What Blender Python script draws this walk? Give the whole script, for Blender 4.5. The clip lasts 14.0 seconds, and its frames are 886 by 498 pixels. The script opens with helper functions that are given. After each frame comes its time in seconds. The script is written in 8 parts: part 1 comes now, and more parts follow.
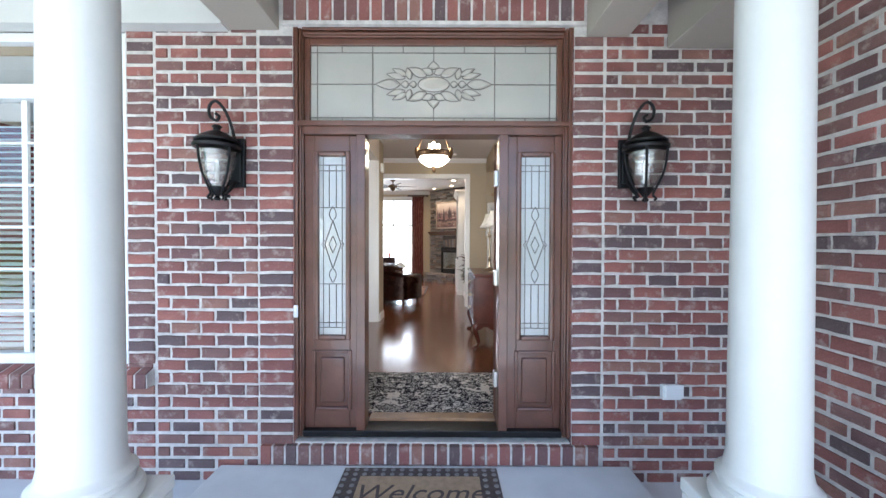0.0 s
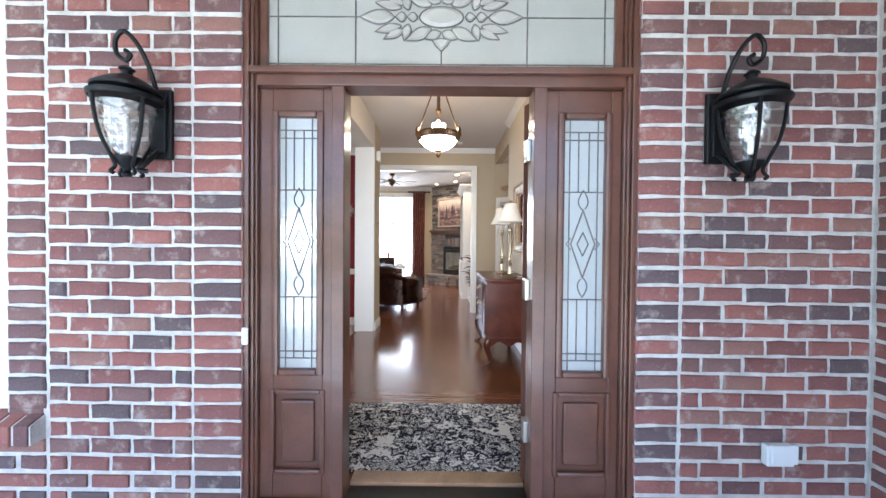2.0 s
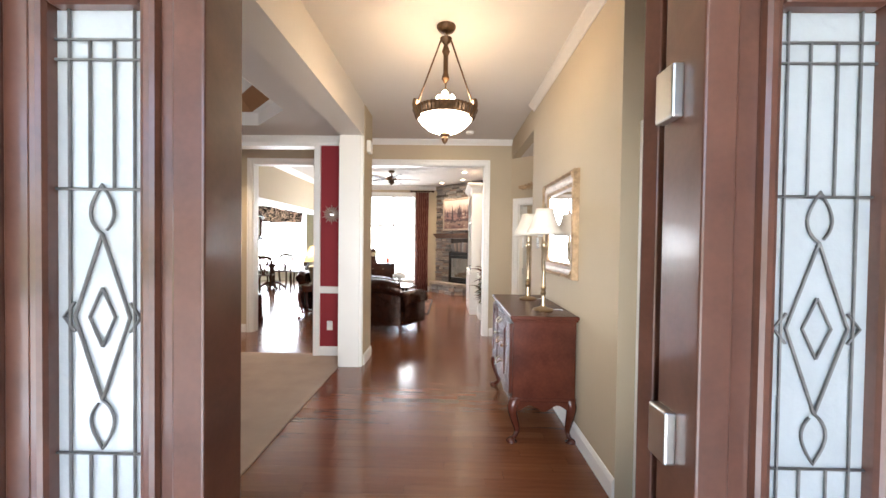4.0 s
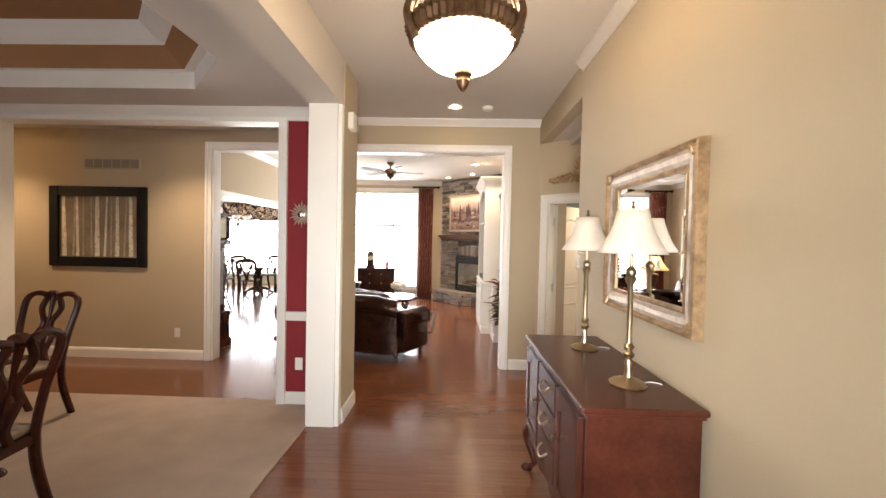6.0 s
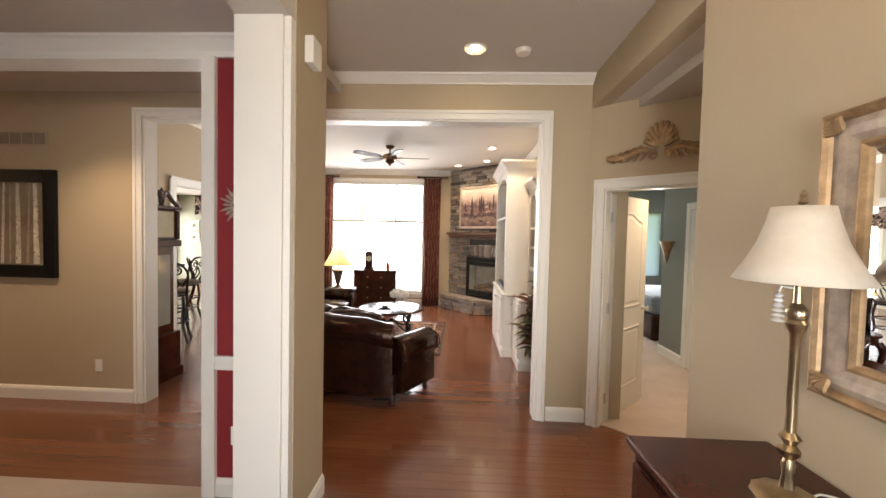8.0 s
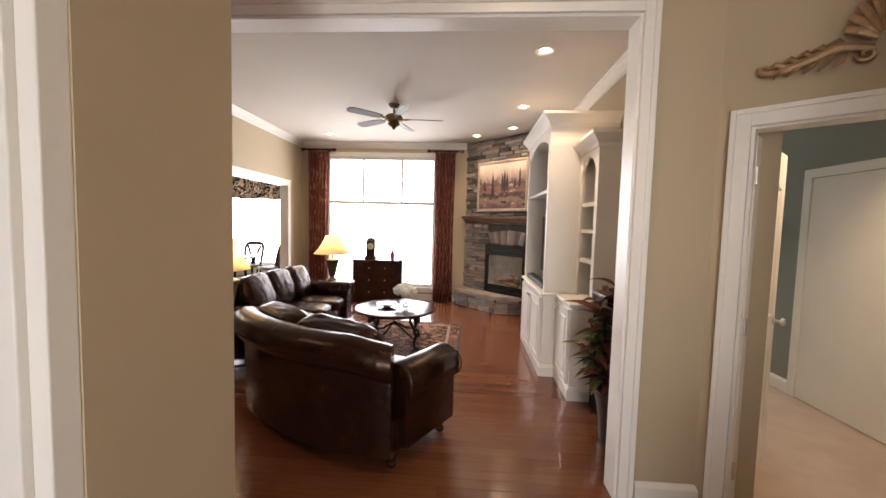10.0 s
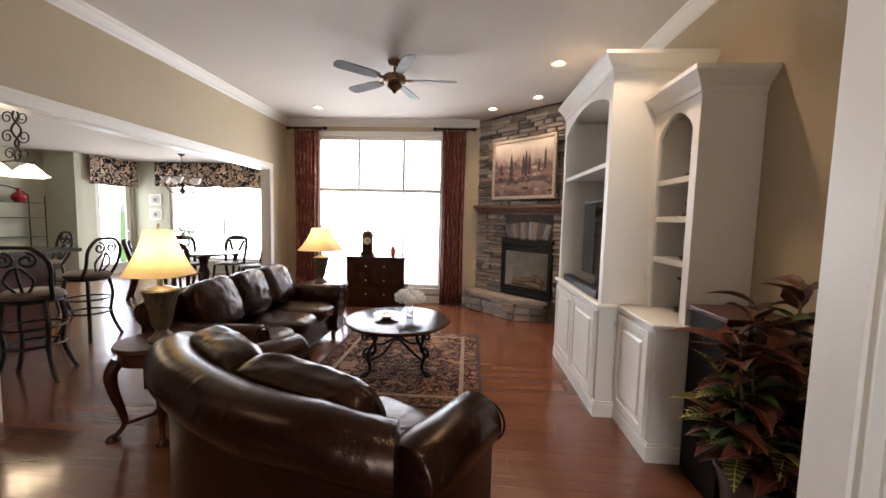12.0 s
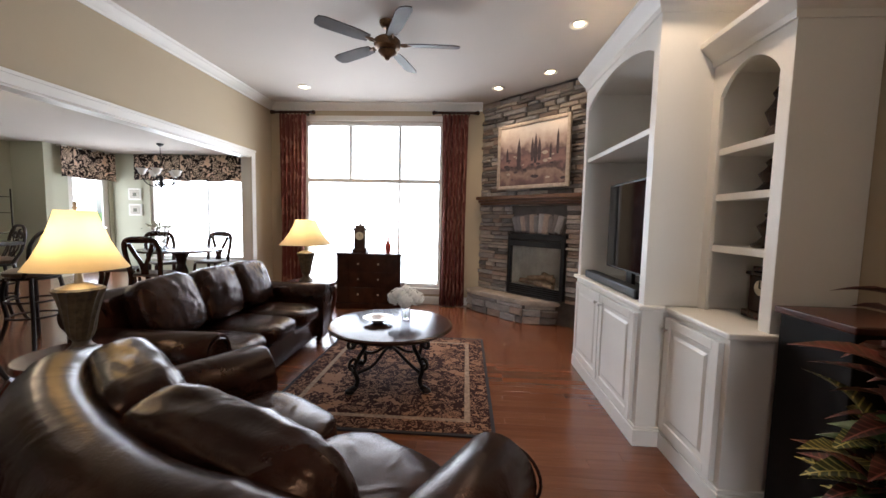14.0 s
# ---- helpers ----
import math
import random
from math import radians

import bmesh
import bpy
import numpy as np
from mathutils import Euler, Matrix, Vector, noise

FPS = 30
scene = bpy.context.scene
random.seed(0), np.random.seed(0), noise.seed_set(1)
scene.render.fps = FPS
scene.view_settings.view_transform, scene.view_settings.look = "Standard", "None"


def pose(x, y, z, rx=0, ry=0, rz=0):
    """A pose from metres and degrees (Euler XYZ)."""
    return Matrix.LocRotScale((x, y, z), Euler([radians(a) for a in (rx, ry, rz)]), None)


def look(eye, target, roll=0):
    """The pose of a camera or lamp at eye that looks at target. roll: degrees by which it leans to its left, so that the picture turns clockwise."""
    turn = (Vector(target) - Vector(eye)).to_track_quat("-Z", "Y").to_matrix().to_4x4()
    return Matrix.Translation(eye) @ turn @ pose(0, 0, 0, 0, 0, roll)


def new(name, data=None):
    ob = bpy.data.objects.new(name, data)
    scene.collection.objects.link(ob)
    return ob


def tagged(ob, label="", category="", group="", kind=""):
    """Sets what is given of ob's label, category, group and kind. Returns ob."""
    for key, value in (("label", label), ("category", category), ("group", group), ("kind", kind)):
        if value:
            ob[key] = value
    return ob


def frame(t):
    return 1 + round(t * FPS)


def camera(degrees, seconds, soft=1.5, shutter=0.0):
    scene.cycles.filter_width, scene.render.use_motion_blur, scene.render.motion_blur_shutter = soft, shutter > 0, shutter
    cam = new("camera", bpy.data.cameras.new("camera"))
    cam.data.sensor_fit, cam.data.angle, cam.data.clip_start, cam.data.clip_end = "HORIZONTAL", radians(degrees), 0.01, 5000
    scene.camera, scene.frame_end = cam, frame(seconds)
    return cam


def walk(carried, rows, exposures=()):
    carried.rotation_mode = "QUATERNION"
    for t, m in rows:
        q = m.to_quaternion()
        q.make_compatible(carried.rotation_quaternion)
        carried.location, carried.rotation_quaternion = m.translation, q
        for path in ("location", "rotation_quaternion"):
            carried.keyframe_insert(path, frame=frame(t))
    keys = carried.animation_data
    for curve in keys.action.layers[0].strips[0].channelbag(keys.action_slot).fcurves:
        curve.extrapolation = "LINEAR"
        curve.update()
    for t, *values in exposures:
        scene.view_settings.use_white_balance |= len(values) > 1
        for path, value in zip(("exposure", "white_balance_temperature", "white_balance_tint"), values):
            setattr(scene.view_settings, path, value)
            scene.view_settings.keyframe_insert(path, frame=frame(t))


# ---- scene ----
cam = camera(99.5, 14.0)
EXPOSURES = [(0.0, 1.95, 5600, 10), (1.5, 2.1, 5500, 10), (3.0, 2.6, 5450, 10), (5.0, 2.6, 6450, 13), (8.0, 2.3, 6450, 12), (10.5, 1.95, 6300, 16), (12.0, 1.72, 6000, 14), (14.0, 1.55, 5700, 12)]
PATH = [
    (0, (0.213, 1.631, 1.303), (0.21, 3.631, 1.275), 0.2),
    (0.5, (0.223, 1.762, 1.288), (0.218, 3.762, 1.265), 0.3),
    (1, (0.215, 1.929, 1.285), (0.21, 3.929, 1.259), 0.4),
    (1.5, (0.187, 2.144, 1.298), (0.18, 4.144, 1.27), 0.5),
    (2, (0.164, 2.395, 1.293), (0.156, 4.395, 1.263), 0.5),
    (2.5, (0.161, 2.674, 1.284), (0.147, 4.674, 1.253), 0.6),
    (3, (0.135, 2.998, 1.342), (0.112, 4.997, 1.307), 0.8),
    (3.2, (0.145, 3.097, 1.372), (0.121, 5.097, 1.344), 0.6),
    (5.3, (0.099, 4.327, 1.529), (0.05, 6.325, 1.481), 1.2),
    (5.5, (0.097, 4.443, 1.54), (0.046, 6.442, 1.492), 1.2),
    (6, (0.066, 4.776, 1.576), (0.011, 6.774, 1.53), 1.2),
    (6.5, (0.03, 5.079, 1.612), (-0.029, 7.078, 1.569), 1.2),
    (7, (-0.005, 5.389, 1.637), (-0.072, 7.387, 1.595), 1.2),
    (7.5, (-0.017, 5.714, 1.638), (-0.097, 7.712, 1.595), 1.3),
    (8, (-0.034, 6.047, 1.636), (-0.121, 8.044, 1.565), 1.3),
    (8.2, (-0.054, 6.176, 1.631), (-0.142, 8.172, 1.55), 1.3),
    (10.3, (-0.241, 7.490, 1.517), (-0.374, 9.481, 1.375), 1.5),
    (10.5, (-0.270, 7.608, 1.512), (-0.401, 9.598, 1.358), 1.4),
    (11, (-0.339, 7.864, 1.497), (-0.467, 9.853, 1.332), 1.5),
    (11.5, (-0.387, 8.106, 1.493), (-0.514, 10.096, 1.331), 1.4),
    (12, (-0.424, 8.326, 1.471), (-0.551, 10.316, 1.313), 1.4),
    (12.5, (-0.451, 8.507, 1.446), (-0.575, 10.498, 1.293), 1.3),
    (13, (-0.469, 8.660, 1.414), (-0.590, 10.651, 1.267), 1.3),
    (13.5, (-0.469, 8.781, 1.383), (-0.590, 10.772, 1.237), 1.3),
    (14, (-0.485, 8.883, 1.349), (-0.603, 10.874, 1.195), 1.3),
]
walk(cam, [(t, look(eye, target, roll)) for t, eye, target, roll in PATH], EXPOSURES)

# ---- world, sun, large lights ----
world = bpy.data.worlds.new("sky")
scene.world = world
world.use_nodes = True
sky = world.node_tree.nodes.new("ShaderNodeTexSky")
sky.sky_type, sky.sun_disc = "NISHITA", False
sky.sun_elevation, sky.sun_rotation = radians(64), radians(153)
sky.air_density, sky.dust_density = 1.0, 2.0
back = world.node_tree.nodes["Background"]
back.inputs["Strength"].default_value = 0.15
world.node_tree.links.new(sky.outputs[0], back.inputs[0])
sun = new("sun", bpy.data.lights.new("sun", "SUN"))
sun.data.energy, sun.data.angle, sun.data.color = 4.5, radians(0.53), (1.0, 0.95, 0.87)
sun.matrix_world = look((6, -12, 30), (0, 0, 0))


def window_light(name, at, to, w, h, watts, color=(1.0, 0.985, 0.96)):
    lamp = new(name, bpy.data.lights.new(name, "AREA"))
    lamp.data.shape, lamp.data.size, lamp.data.size_y = "RECTANGLE", w, h
    lamp.data.energy, lamp.data.color = watts, color
    lamp.matrix_world = look(at, to)
    return lamp


def bulb(at, watts, radius=0.03, color=(1.0, 0.72, 0.42)):
    lamp = new("bulb", bpy.data.lights.new("bulb", "POINT"))
    lamp.data.energy, lamp.data.shadow_soft_size, lamp.data.color = watts, radius, color
    lamp.location = Vector(at)
    return lamp


window_light("living_window_sky", (-1.95, 15.25, 1.75), (-1.95, 10, 1.6), 3.2, 3.4, 84)
window_light("nook_window_sky", (-6.55, 17.75, 1.45), (-6.2, 12, 1.2), 3.9, 2.7, 105)
window_light("patio_door_sky", (-8.95, 16.5, 1.2), (-4, 15.6, 1.0), 0.9, 2.1, 14)
door_sky = window_light("front_door_sky", (0.135, 4.47, 1.3), (0.135, 9, 1.2), 1.0, 1.8, 5.5, (1.0, 0.98, 0.94))
door_sky.data.spread = radians(85)
window_light("bedroom_window_sky", (3.1, 14.08, 1.55), (2.5, 10.0, 1.2), 2.2, 1.3, 22)
window_light("dining_window_sky", (-2.71, 4.52, 1.5), (-2.9, 9.0, 1.3), 1.3, 1.9, 2.5, (0.96, 0.98, 1.0))
bulb((0.09, 6.32, 2.42), 5.5, 0.06)
# the last beam, at x 2.2, is an added fill that brightens the bedroom door leaf
for x, y, z in ((0.05, 8.915, 3.02), (0.44, 10.86, 3.09), (0.48, 12.46, 3.09), (0.47, 13.55, 3.09), (-0.10, 14.1, 3.09), (-2.75, 14.06, 3.09), (-3.15, 8.66, 2.85), (-5.5, 8.66, 2.85), (2.2, 9.7, 2.67)):
    spot = new("downlight_beam", bpy.data.lights.new("downlight_beam", "SPOT"))
    spot.data.energy, spot.data.spot_size, spot.data.spot_blend = (26 if x < -3 else 34 if x > 2 else 8) if y < 10 else 22 if y < 13 else 13, radians(115), 1.0
    spot.data.shadow_soft_size, spot.data.color = 0.05, (1.0, 0.72, 0.45)
    spot.location = (x, y, z)

# ---- materials ----


def mat(name, color, rough=0.6, metal=0.0, vary=0.12, scale=6.0, bump=0.0, bump_scale=60.0, spec=0.5, random_obj=0.0, second=None, coat=0.0, island=False):
    """A painted or natural surface: base colour broken up at two scales, with grain and relief."""
    m = bpy.data.materials.new(name)
    m.use_nodes = True
    t = m.node_tree
    n, l = t.nodes, t.links
    b = n["Principled BSDF"]
    b.inputs["Roughness"].default_value = rough
    b.inputs["Metallic"].default_value = metal
    b.inputs["Specular IOR Level"].default_value = spec
    b.inputs["Coat Weight"].default_value = coat
    b.inputs["Coat Roughness"].default_value = 0.12
    co = n.new("ShaderNodeTexCoord")
    big = n.new("ShaderNodeTexNoise")
    big.inputs["Scale"].default_value, big.inputs["Detail"].default_value = scale, 6
    l.new(co.outputs["Object"], big.inputs["Vector"])
    fine = n.new("ShaderNodeTexNoise")
    fine.inputs["Scale"].default_value, fine.inputs["Detail"].default_value = bump_scale, 4
    l.new(co.outputs["Object"], fine.inputs["Vector"])
    mix = n.new("ShaderNodeMix")
    mix.data_type = "RGBA"
    lo = [max(0, c * (1 - vary)) for c in color] + [1]
    hi = [min(1, c * (1 + vary)) for c in color] + [1]
    if second:
        lo, hi = list(color) + [1], list(second) + [1]
    mix.inputs[6].default_value, mix.inputs[7].default_value = lo, hi
    add = n.new("ShaderNodeMath")
    add.operation = "MULTIPLY_ADD"
    l.new(fine.outputs[0], add.inputs[0])
    add.inputs[1].default_value = 0.35
    sub = n.new("ShaderNodeMath")
    sub.operation = "SUBTRACT"
    l.new(big.outputs[0], sub.inputs[0])
    sub.inputs[1].default_value = 0.17
    l.new(sub.outputs[0], add.inputs[2])
    fac = add.outputs[0]
    ramp = n.new("ShaderNodeMapRange")
    ramp.inputs[1].default_value, ramp.inputs[2].default_value = 0.28, 0.72
    l.new(fac, ramp.inputs[0])
    l.new(ramp.outputs[0], mix.inputs[0])
    out = mix.outputs[2]
    if random_obj or island:
        src = n.new("ShaderNodeNewGeometry").outputs["Random Per Island"] if island else n.new("ShaderNodeObjectInfo").outputs["Random"]
        hsv = n.new("ShaderNodeHueSaturation")
        mr = n.new("ShaderNodeMapRange")
        mr.inputs[3].default_value, mr.inputs[4].default_value = 1 - random_obj, 1 + random_obj
        l.new(src, mr.inputs[0])
        l.new(mr.outputs[0], hsv.inputs["Value"])
        l.new(out, hsv.inputs["Color"])
        out = hsv.outputs[0]
    l.new(out, b.inputs["Base Color"])
    if bump:
        bp = n.new("ShaderNodeBump")
        bp.inputs["Strength"].default_value, bp.inputs["Distance"].default_value = bump, 0.004
        l.new(fine.outputs[0], bp.inputs["Height"])
        l.new(bp.outputs[0], b.inputs["Normal"])
    return m


def choice(name, colors, rough=0.85, bump=0.5, bump_scale=90.0, island=False, spec=0.3, vary=0.25):
    """A material whose pieces take one of several colours at random."""
    m = mat(name, (0.5, 0.5, 0.5), rough, bump=bump, bump_scale=bump_scale, spec=spec)
    t = m.node_tree
    n, l = t.nodes, t.links
    src = n.new("ShaderNodeNewGeometry").outputs["Random Per Island"] if island else n.new("ShaderNodeObjectInfo").outputs["Random"]
    cr = n.new("ShaderNodeValToRGB")
    cr.color_ramp.interpolation = "CONSTANT"
    for i, c in enumerate(colors):
        e = cr.color_ramp.elements[i] if i < 2 else cr.color_ramp.elements.new(i / len(colors))
        e.position, e.color = i / len(colors), (*c, 1)
    l.new(src, cr.inputs[0])
    mix = next(x for x in n if x.type == "MIX")
    lo = n.new("ShaderNodeHueSaturation")
    lo.inputs["Value"].default_value = 1 - vary
    hi = n.new("ShaderNodeHueSaturation")
    hi.inputs["Value"].default_value = 1 + vary
    for h, s in ((lo, 6), (hi, 7)):
        l.new(cr.outputs[0], h.inputs["Color"])
        l.new(h.outputs[0], mix.inputs[s])
    return m


def glow(name, color, strength):
    m = bpy.data.materials.new(name)
    m.use_nodes = True
    b = m.node_tree.nodes["Principled BSDF"]
    b.inputs["Base Color"].default_value = (*color, 1)
    b.inputs["Emission Color"].default_value = (*color, 1)
    b.inputs["Emission Strength"].default_value = strength
    b.inputs["Roughness"].default_value = 0.4
    return m


def glass(name, color=(1, 1, 1), rough=0.0, bump=0.0, bump_scale=30.0):
    m = bpy.data.materials.new(name)
    m.use_nodes = True
    n, l = m.node_tree.nodes, m.node_tree.links
    b = n["Principled BSDF"]
    b.inputs["Base Color"].default_value = (*color, 1)
    b.inputs["Roughness"].default_value = rough
    b.inputs["Transmission Weight"].default_value = 1
    b.inputs["IOR"].default_value = 1.45
    if bump:
        t = n.new("ShaderNodeTexNoise")
        t.inputs["Scale"].default_value = bump_scale
        bp = n.new("ShaderNodeBump")
        bp.inputs["Strength"].default_value, bp.inputs["Distance"].default_value = bump, 0.01
        l.new(t.outputs[0], bp.inputs["Height"])
        l.new(bp.outputs[0], b.inputs["Normal"])
    return m


BRICK_COLORS = ((0.27, 0.10, 0.09), (0.22, 0.085, 0.08), (0.31, 0.115, 0.10), (0.19, 0.09, 0.085), (0.15, 0.10, 0.10), (0.25, 0.095, 0.088), (0.115, 0.10, 0.105), (0.28, 0.13, 0.11), (0.21, 0.105, 0.10))
BRICK_COLORS = tuple((r * 0.97, g * 1.10, b * 1.06) if r > 0.18 else (r * 1.12, g * 0.92, b * 0.90) for r, g, b in BRICK_COLORS)


def smear(m, color, level):
    """Patches of dried mortar and bloom left on the face of a brick."""
    n, l = m.node_tree.nodes, m.node_tree.links
    b = n["Principled BSDF"]
    src = b.inputs["Base Color"].links[0].from_socket
    geo = n.new("ShaderNodeNewGeometry")
    out = None
    for scale, lo, top in ((11.0, level, 0.55), (70.0, level + 0.06, 0.5)):
        nz = n.new("ShaderNodeTexNoise")
        nz.inputs["Scale"].default_value, nz.inputs["Detail"].default_value, nz.inputs["Roughness"].default_value = scale, 5, 0.65
        l.new(geo.outputs["Position"], nz.inputs["Vector"])
        mr = n.new("ShaderNodeMapRange")
        mr.inputs[1].default_value, mr.inputs[2].default_value, mr.inputs[4].default_value = lo, lo + 0.14, top
        l.new(nz.outputs[0], mr.inputs[0])
        mix = n.new("ShaderNodeMix")
        mix.data_type = "RGBA"
        l.new(mr.outputs[0], mix.inputs[0])
        l.new(out or src, mix.inputs[6])
        mix.inputs[7].default_value = (*color, 1)
        out = mix.outputs[2]
    l.new(out, b.inputs["Base Color"])
    return m


M_BRICK = smear(choice("brick", BRICK_COLORS, bump=0.9), (0.50, 0.42, 0.38), 0.56)
M_BRICKS = smear(choice("brick_field", BRICK_COLORS, bump=0.9, island=True), (0.50, 0.42, 0.38), 0.56)
M_MORTAR = mat("mortar", (0.60, 0.58, 0.55), 0.95, vary=0.22, scale=14, bump=1.0, bump_scale=110)
M_WALL = mat("beige_wall_paint", (0.47, 0.385, 0.265), 0.75, vary=0.03, scale=1.2, bump=0.08, bump_scale=140, spec=0.25)
M_CEIL = mat("ceiling_paint", (0.62, 0.575, 0.52), 0.85, vary=0.02, scale=1.0, bump=0.06, bump_scale=180, spec=0.2)
M_TRIM = mat("white_trim_paint", (0.80, 0.775, 0.72), 0.35, vary=0.02, scale=3, spec=0.45)
M_RED = mat("red_wall_paint", (0.24, 0.025, 0.03), 0.7, vary=0.05, scale=2, bump=0.08, bump_scale=140, spec=0.25)
M_TRAY = mat("tan_ceiling_paint", (0.34, 0.18, 0.085), 0.8, vary=0.05, scale=2, spec=0.2)
M_GREEN = mat("sage_wall_paint", (0.50, 0.50, 0.38), 0.75, vary=0.03, scale=1.5, spec=0.25)
M_TEAL = mat("grey_green_wall_paint", (0.25, 0.265, 0.235), 0.75, vary=0.03, scale=1.5, spec=0.25)
M_PORCH = mat("porch_white_paint", (0.62, 0.63, 0.60), 0.45, vary=0.03, scale=4, bump=0.05)
M_TAUPE = mat("taupe_trim_paint", (0.42, 0.39, 0.33), 0.5, vary=0.04, scale=3)
M_CONC = mat("painted_concrete", (0.62, 0.67, 0.72), 0.7, vary=0.07, scale=5, bump=0.2, bump_scale=200)
M_DOORWOOD = mat("stained_mahogany", (0.115, 0.045, 0.027), 0.32, vary=0.25, scale=7, bump=0.05, bump_scale=70, coat=0.5)
M_CARPET = mat("beige_carpet", (0.42, 0.34, 0.285), 0.98, vary=0.08, scale=4, bump=1.0, bump_scale=400, spec=0.1)
M_BLACK = mat("black_metal", (0.012, 0.012, 0.013), 0.42, metal=0.5, vary=0.3, scale=25, bump=0.15, bump_scale=150)
M_IRON = mat("wrought_iron", (0.018, 0.014, 0.012), 0.45, metal=0.5, vary=0.3, scale=20, bump=0.3, bump_scale=120)
M_CHROME = mat("satin_nickel", (0.62, 0.60, 0.56), 0.28, metal=1.0, vary=0.05)
M_BRASS = mat("aged_brass", (0.43, 0.34, 0.22), 0.3, metal=1.0, vary=0.15, scale=20)
M_BRONZE = mat("oiled_bronze", (0.16, 0.09, 0.045), 0.38, metal=0.8, vary=0.3, scale=30, bump=0.2)
M_CHERRY = mat("dark_cherry_wood", (0.058, 0.015, 0.008), 0.27, vary=0.35, scale=6, spec=0.4)
M_WALNUT = mat("dark_walnut_wood", (0.035, 0.014, 0.008), 0.2, vary=0.35, scale=7, spec=0.4)
M_LEATHER = mat("dark_brown_leather", (0.015, 0.0052, 0.003), 0.25, vary=0.5, scale=5, bump=0.22, bump_scale=110, spec=0.36)
n, l = M_LEATHER.node_tree.nodes, M_LEATHER.node_tree.links
crease = n.new("ShaderNodeTexNoise")
crease.noise_type = "RIDGED_MULTIFRACTAL"
crease.inputs["Scale"].default_value, crease.inputs["Detail"].default_value, crease.inputs["Distortion"].default_value = 5.0, 4, 2.2
l.new(next(x for x in n if x.type == "TEX_COORD").outputs["Object"], crease.inputs["Vector"])
folds = n.new("ShaderNodeBump")
folds.inputs["Strength"].default_value, folds.inputs["Distance"].default_value = 0.32, 0.014
l.new(crease.outputs[0], folds.inputs["Height"])
l.new(folds.outputs[0], next(x for x in n if x.type == "BUMP" and x != folds).inputs["Normal"])
n["Principled BSDF"].inputs["Specular Tint"].default_value = (1.0, 0.70, 0.56, 1)
M_MIRROR = mat("mirror_silver", (0.9, 0.9, 0.9), 0.01, metal=1.0, vary=0.0)
M_PANE = glass("window_glass")
M_SHADE = mat("ivory_fabric_shade", (0.62, 0.56, 0.47), 0.9, vary=0.03, scale=30)

# ---- mesh helpers ----


def box(bm, x0, x1, y0, y1, z0, z1, bevel=0.0):
    vs = [bm.verts.new((x, y, z)) for x in (x0, x1) for y in (y0, y1) for z in (z0, z1)]
    fs = [bm.faces.new([vs[i] for i in q]) for q in ((0, 1, 3, 2), (4, 6, 7, 5), (0, 4, 5, 1), (2, 3, 7, 6), (0, 2, 6, 4), (1, 5, 7, 3))]
    if bevel:
        bmesh.ops.bevel(bm, geom=list({e for f in fs for e in f.edges}), offset=bevel, segments=2, affect="EDGES", profile=0.5)
    return vs


def boxes(*specs, bevel=0.0):
    bm = bmesh.new()
    for s in specs:
        box(bm, *s, bevel=bevel)
    return bm


def lathe(bm, profile, at=(0, 0, 0), segs=24, flute=0.0, flutes=0):
    """profile: (radius, height) from the bottom up."""
    rings = []
    for r, z in profile:
        ring = []
        for i in range(segs):
            a = 2 * math.pi * i / segs
            rr = r * (1 + flute * math.cos(flutes * a)) if flutes else r
            ring.append(bm.verts.new((at[0] + rr * math.cos(a), at[1] + rr * math.sin(a), at[2] + z)))
        rings.append(ring)
    for a, b in zip(rings, rings[1:]):
        for i in range(segs):
            bm.faces.new((a[i], a[(i + 1) % segs], b[(i + 1) % segs], b[i]))
    bm.faces.new(rings[0][::-1])
    bm.faces.new(rings[-1])
    return bm


def tube(bm, pts, r, segs=8, taper=None):
    """A round bar along pts; r a radius, or one for each point."""
    pts = [Vector(p) for p in pts]
    rs = r if isinstance(r, (list, tuple)) else [r] * len(pts)
    rings, side = [], None
    for i, p in enumerate(pts):
        d = (pts[min(i + 1, len(pts) - 1)] - pts[max(i - 1, 0)]).normalized()
        if side is None:
            side = d.orthogonal().normalized()
        side = (side - d * side.dot(d)).normalized()
        up = d.cross(side)
        rings.append([bm.verts.new(p + rs[i] * (math.cos(2 * math.pi * k / segs) * side + math.sin(2 * math.pi * k / segs) * up)) for k in range(segs)])
    for a, b in zip(rings, rings[1:]):
        for k in range(segs):
            bm.faces.new((a[k], a[(k + 1) % segs], b[(k + 1) % segs], b[k]))
    bm.faces.new(rings[0][::-1])
    bm.faces.new(rings[-1])
    return bm


def curve_pts(ctrl, n=8):
    """A smooth line through the points ctrl."""
    c = [Vector(p) for p in ctrl]
    out = []
    for i in range(len(c) - 1):
        p0, p1, p2, p3 = c[max(i - 1, 0)], c[i], c[i + 1], c[min(i + 2, len(c) - 1)]
        for k in range(n):
            t = k / n
            out.append(0.5 * (2 * p1 + (p2 - p0) * t + (2 * p0 - 5 * p1 + 4 * p2 - p3) * t * t + (3 * p1 - p0 - 3 * p2 + p3) * t ** 3))
    return out + [c[-1]]


def spiral(center, r0, r1, turns, plane="xz", start=0.0, n=28):
    pts = []
    for i in range(n + 1):
        t = i / n
        a, r = start + turns * 2 * math.pi * t, r0 + (r1 - r0) * t
        u, v = r * math.cos(a), r * math.sin(a)
        x, y, z = center
        pts.append((x + u, y, z + v) if plane == "xz" else (x, y + u, z + v) if plane == "yz" else (x + u, y + v, z))
    return pts


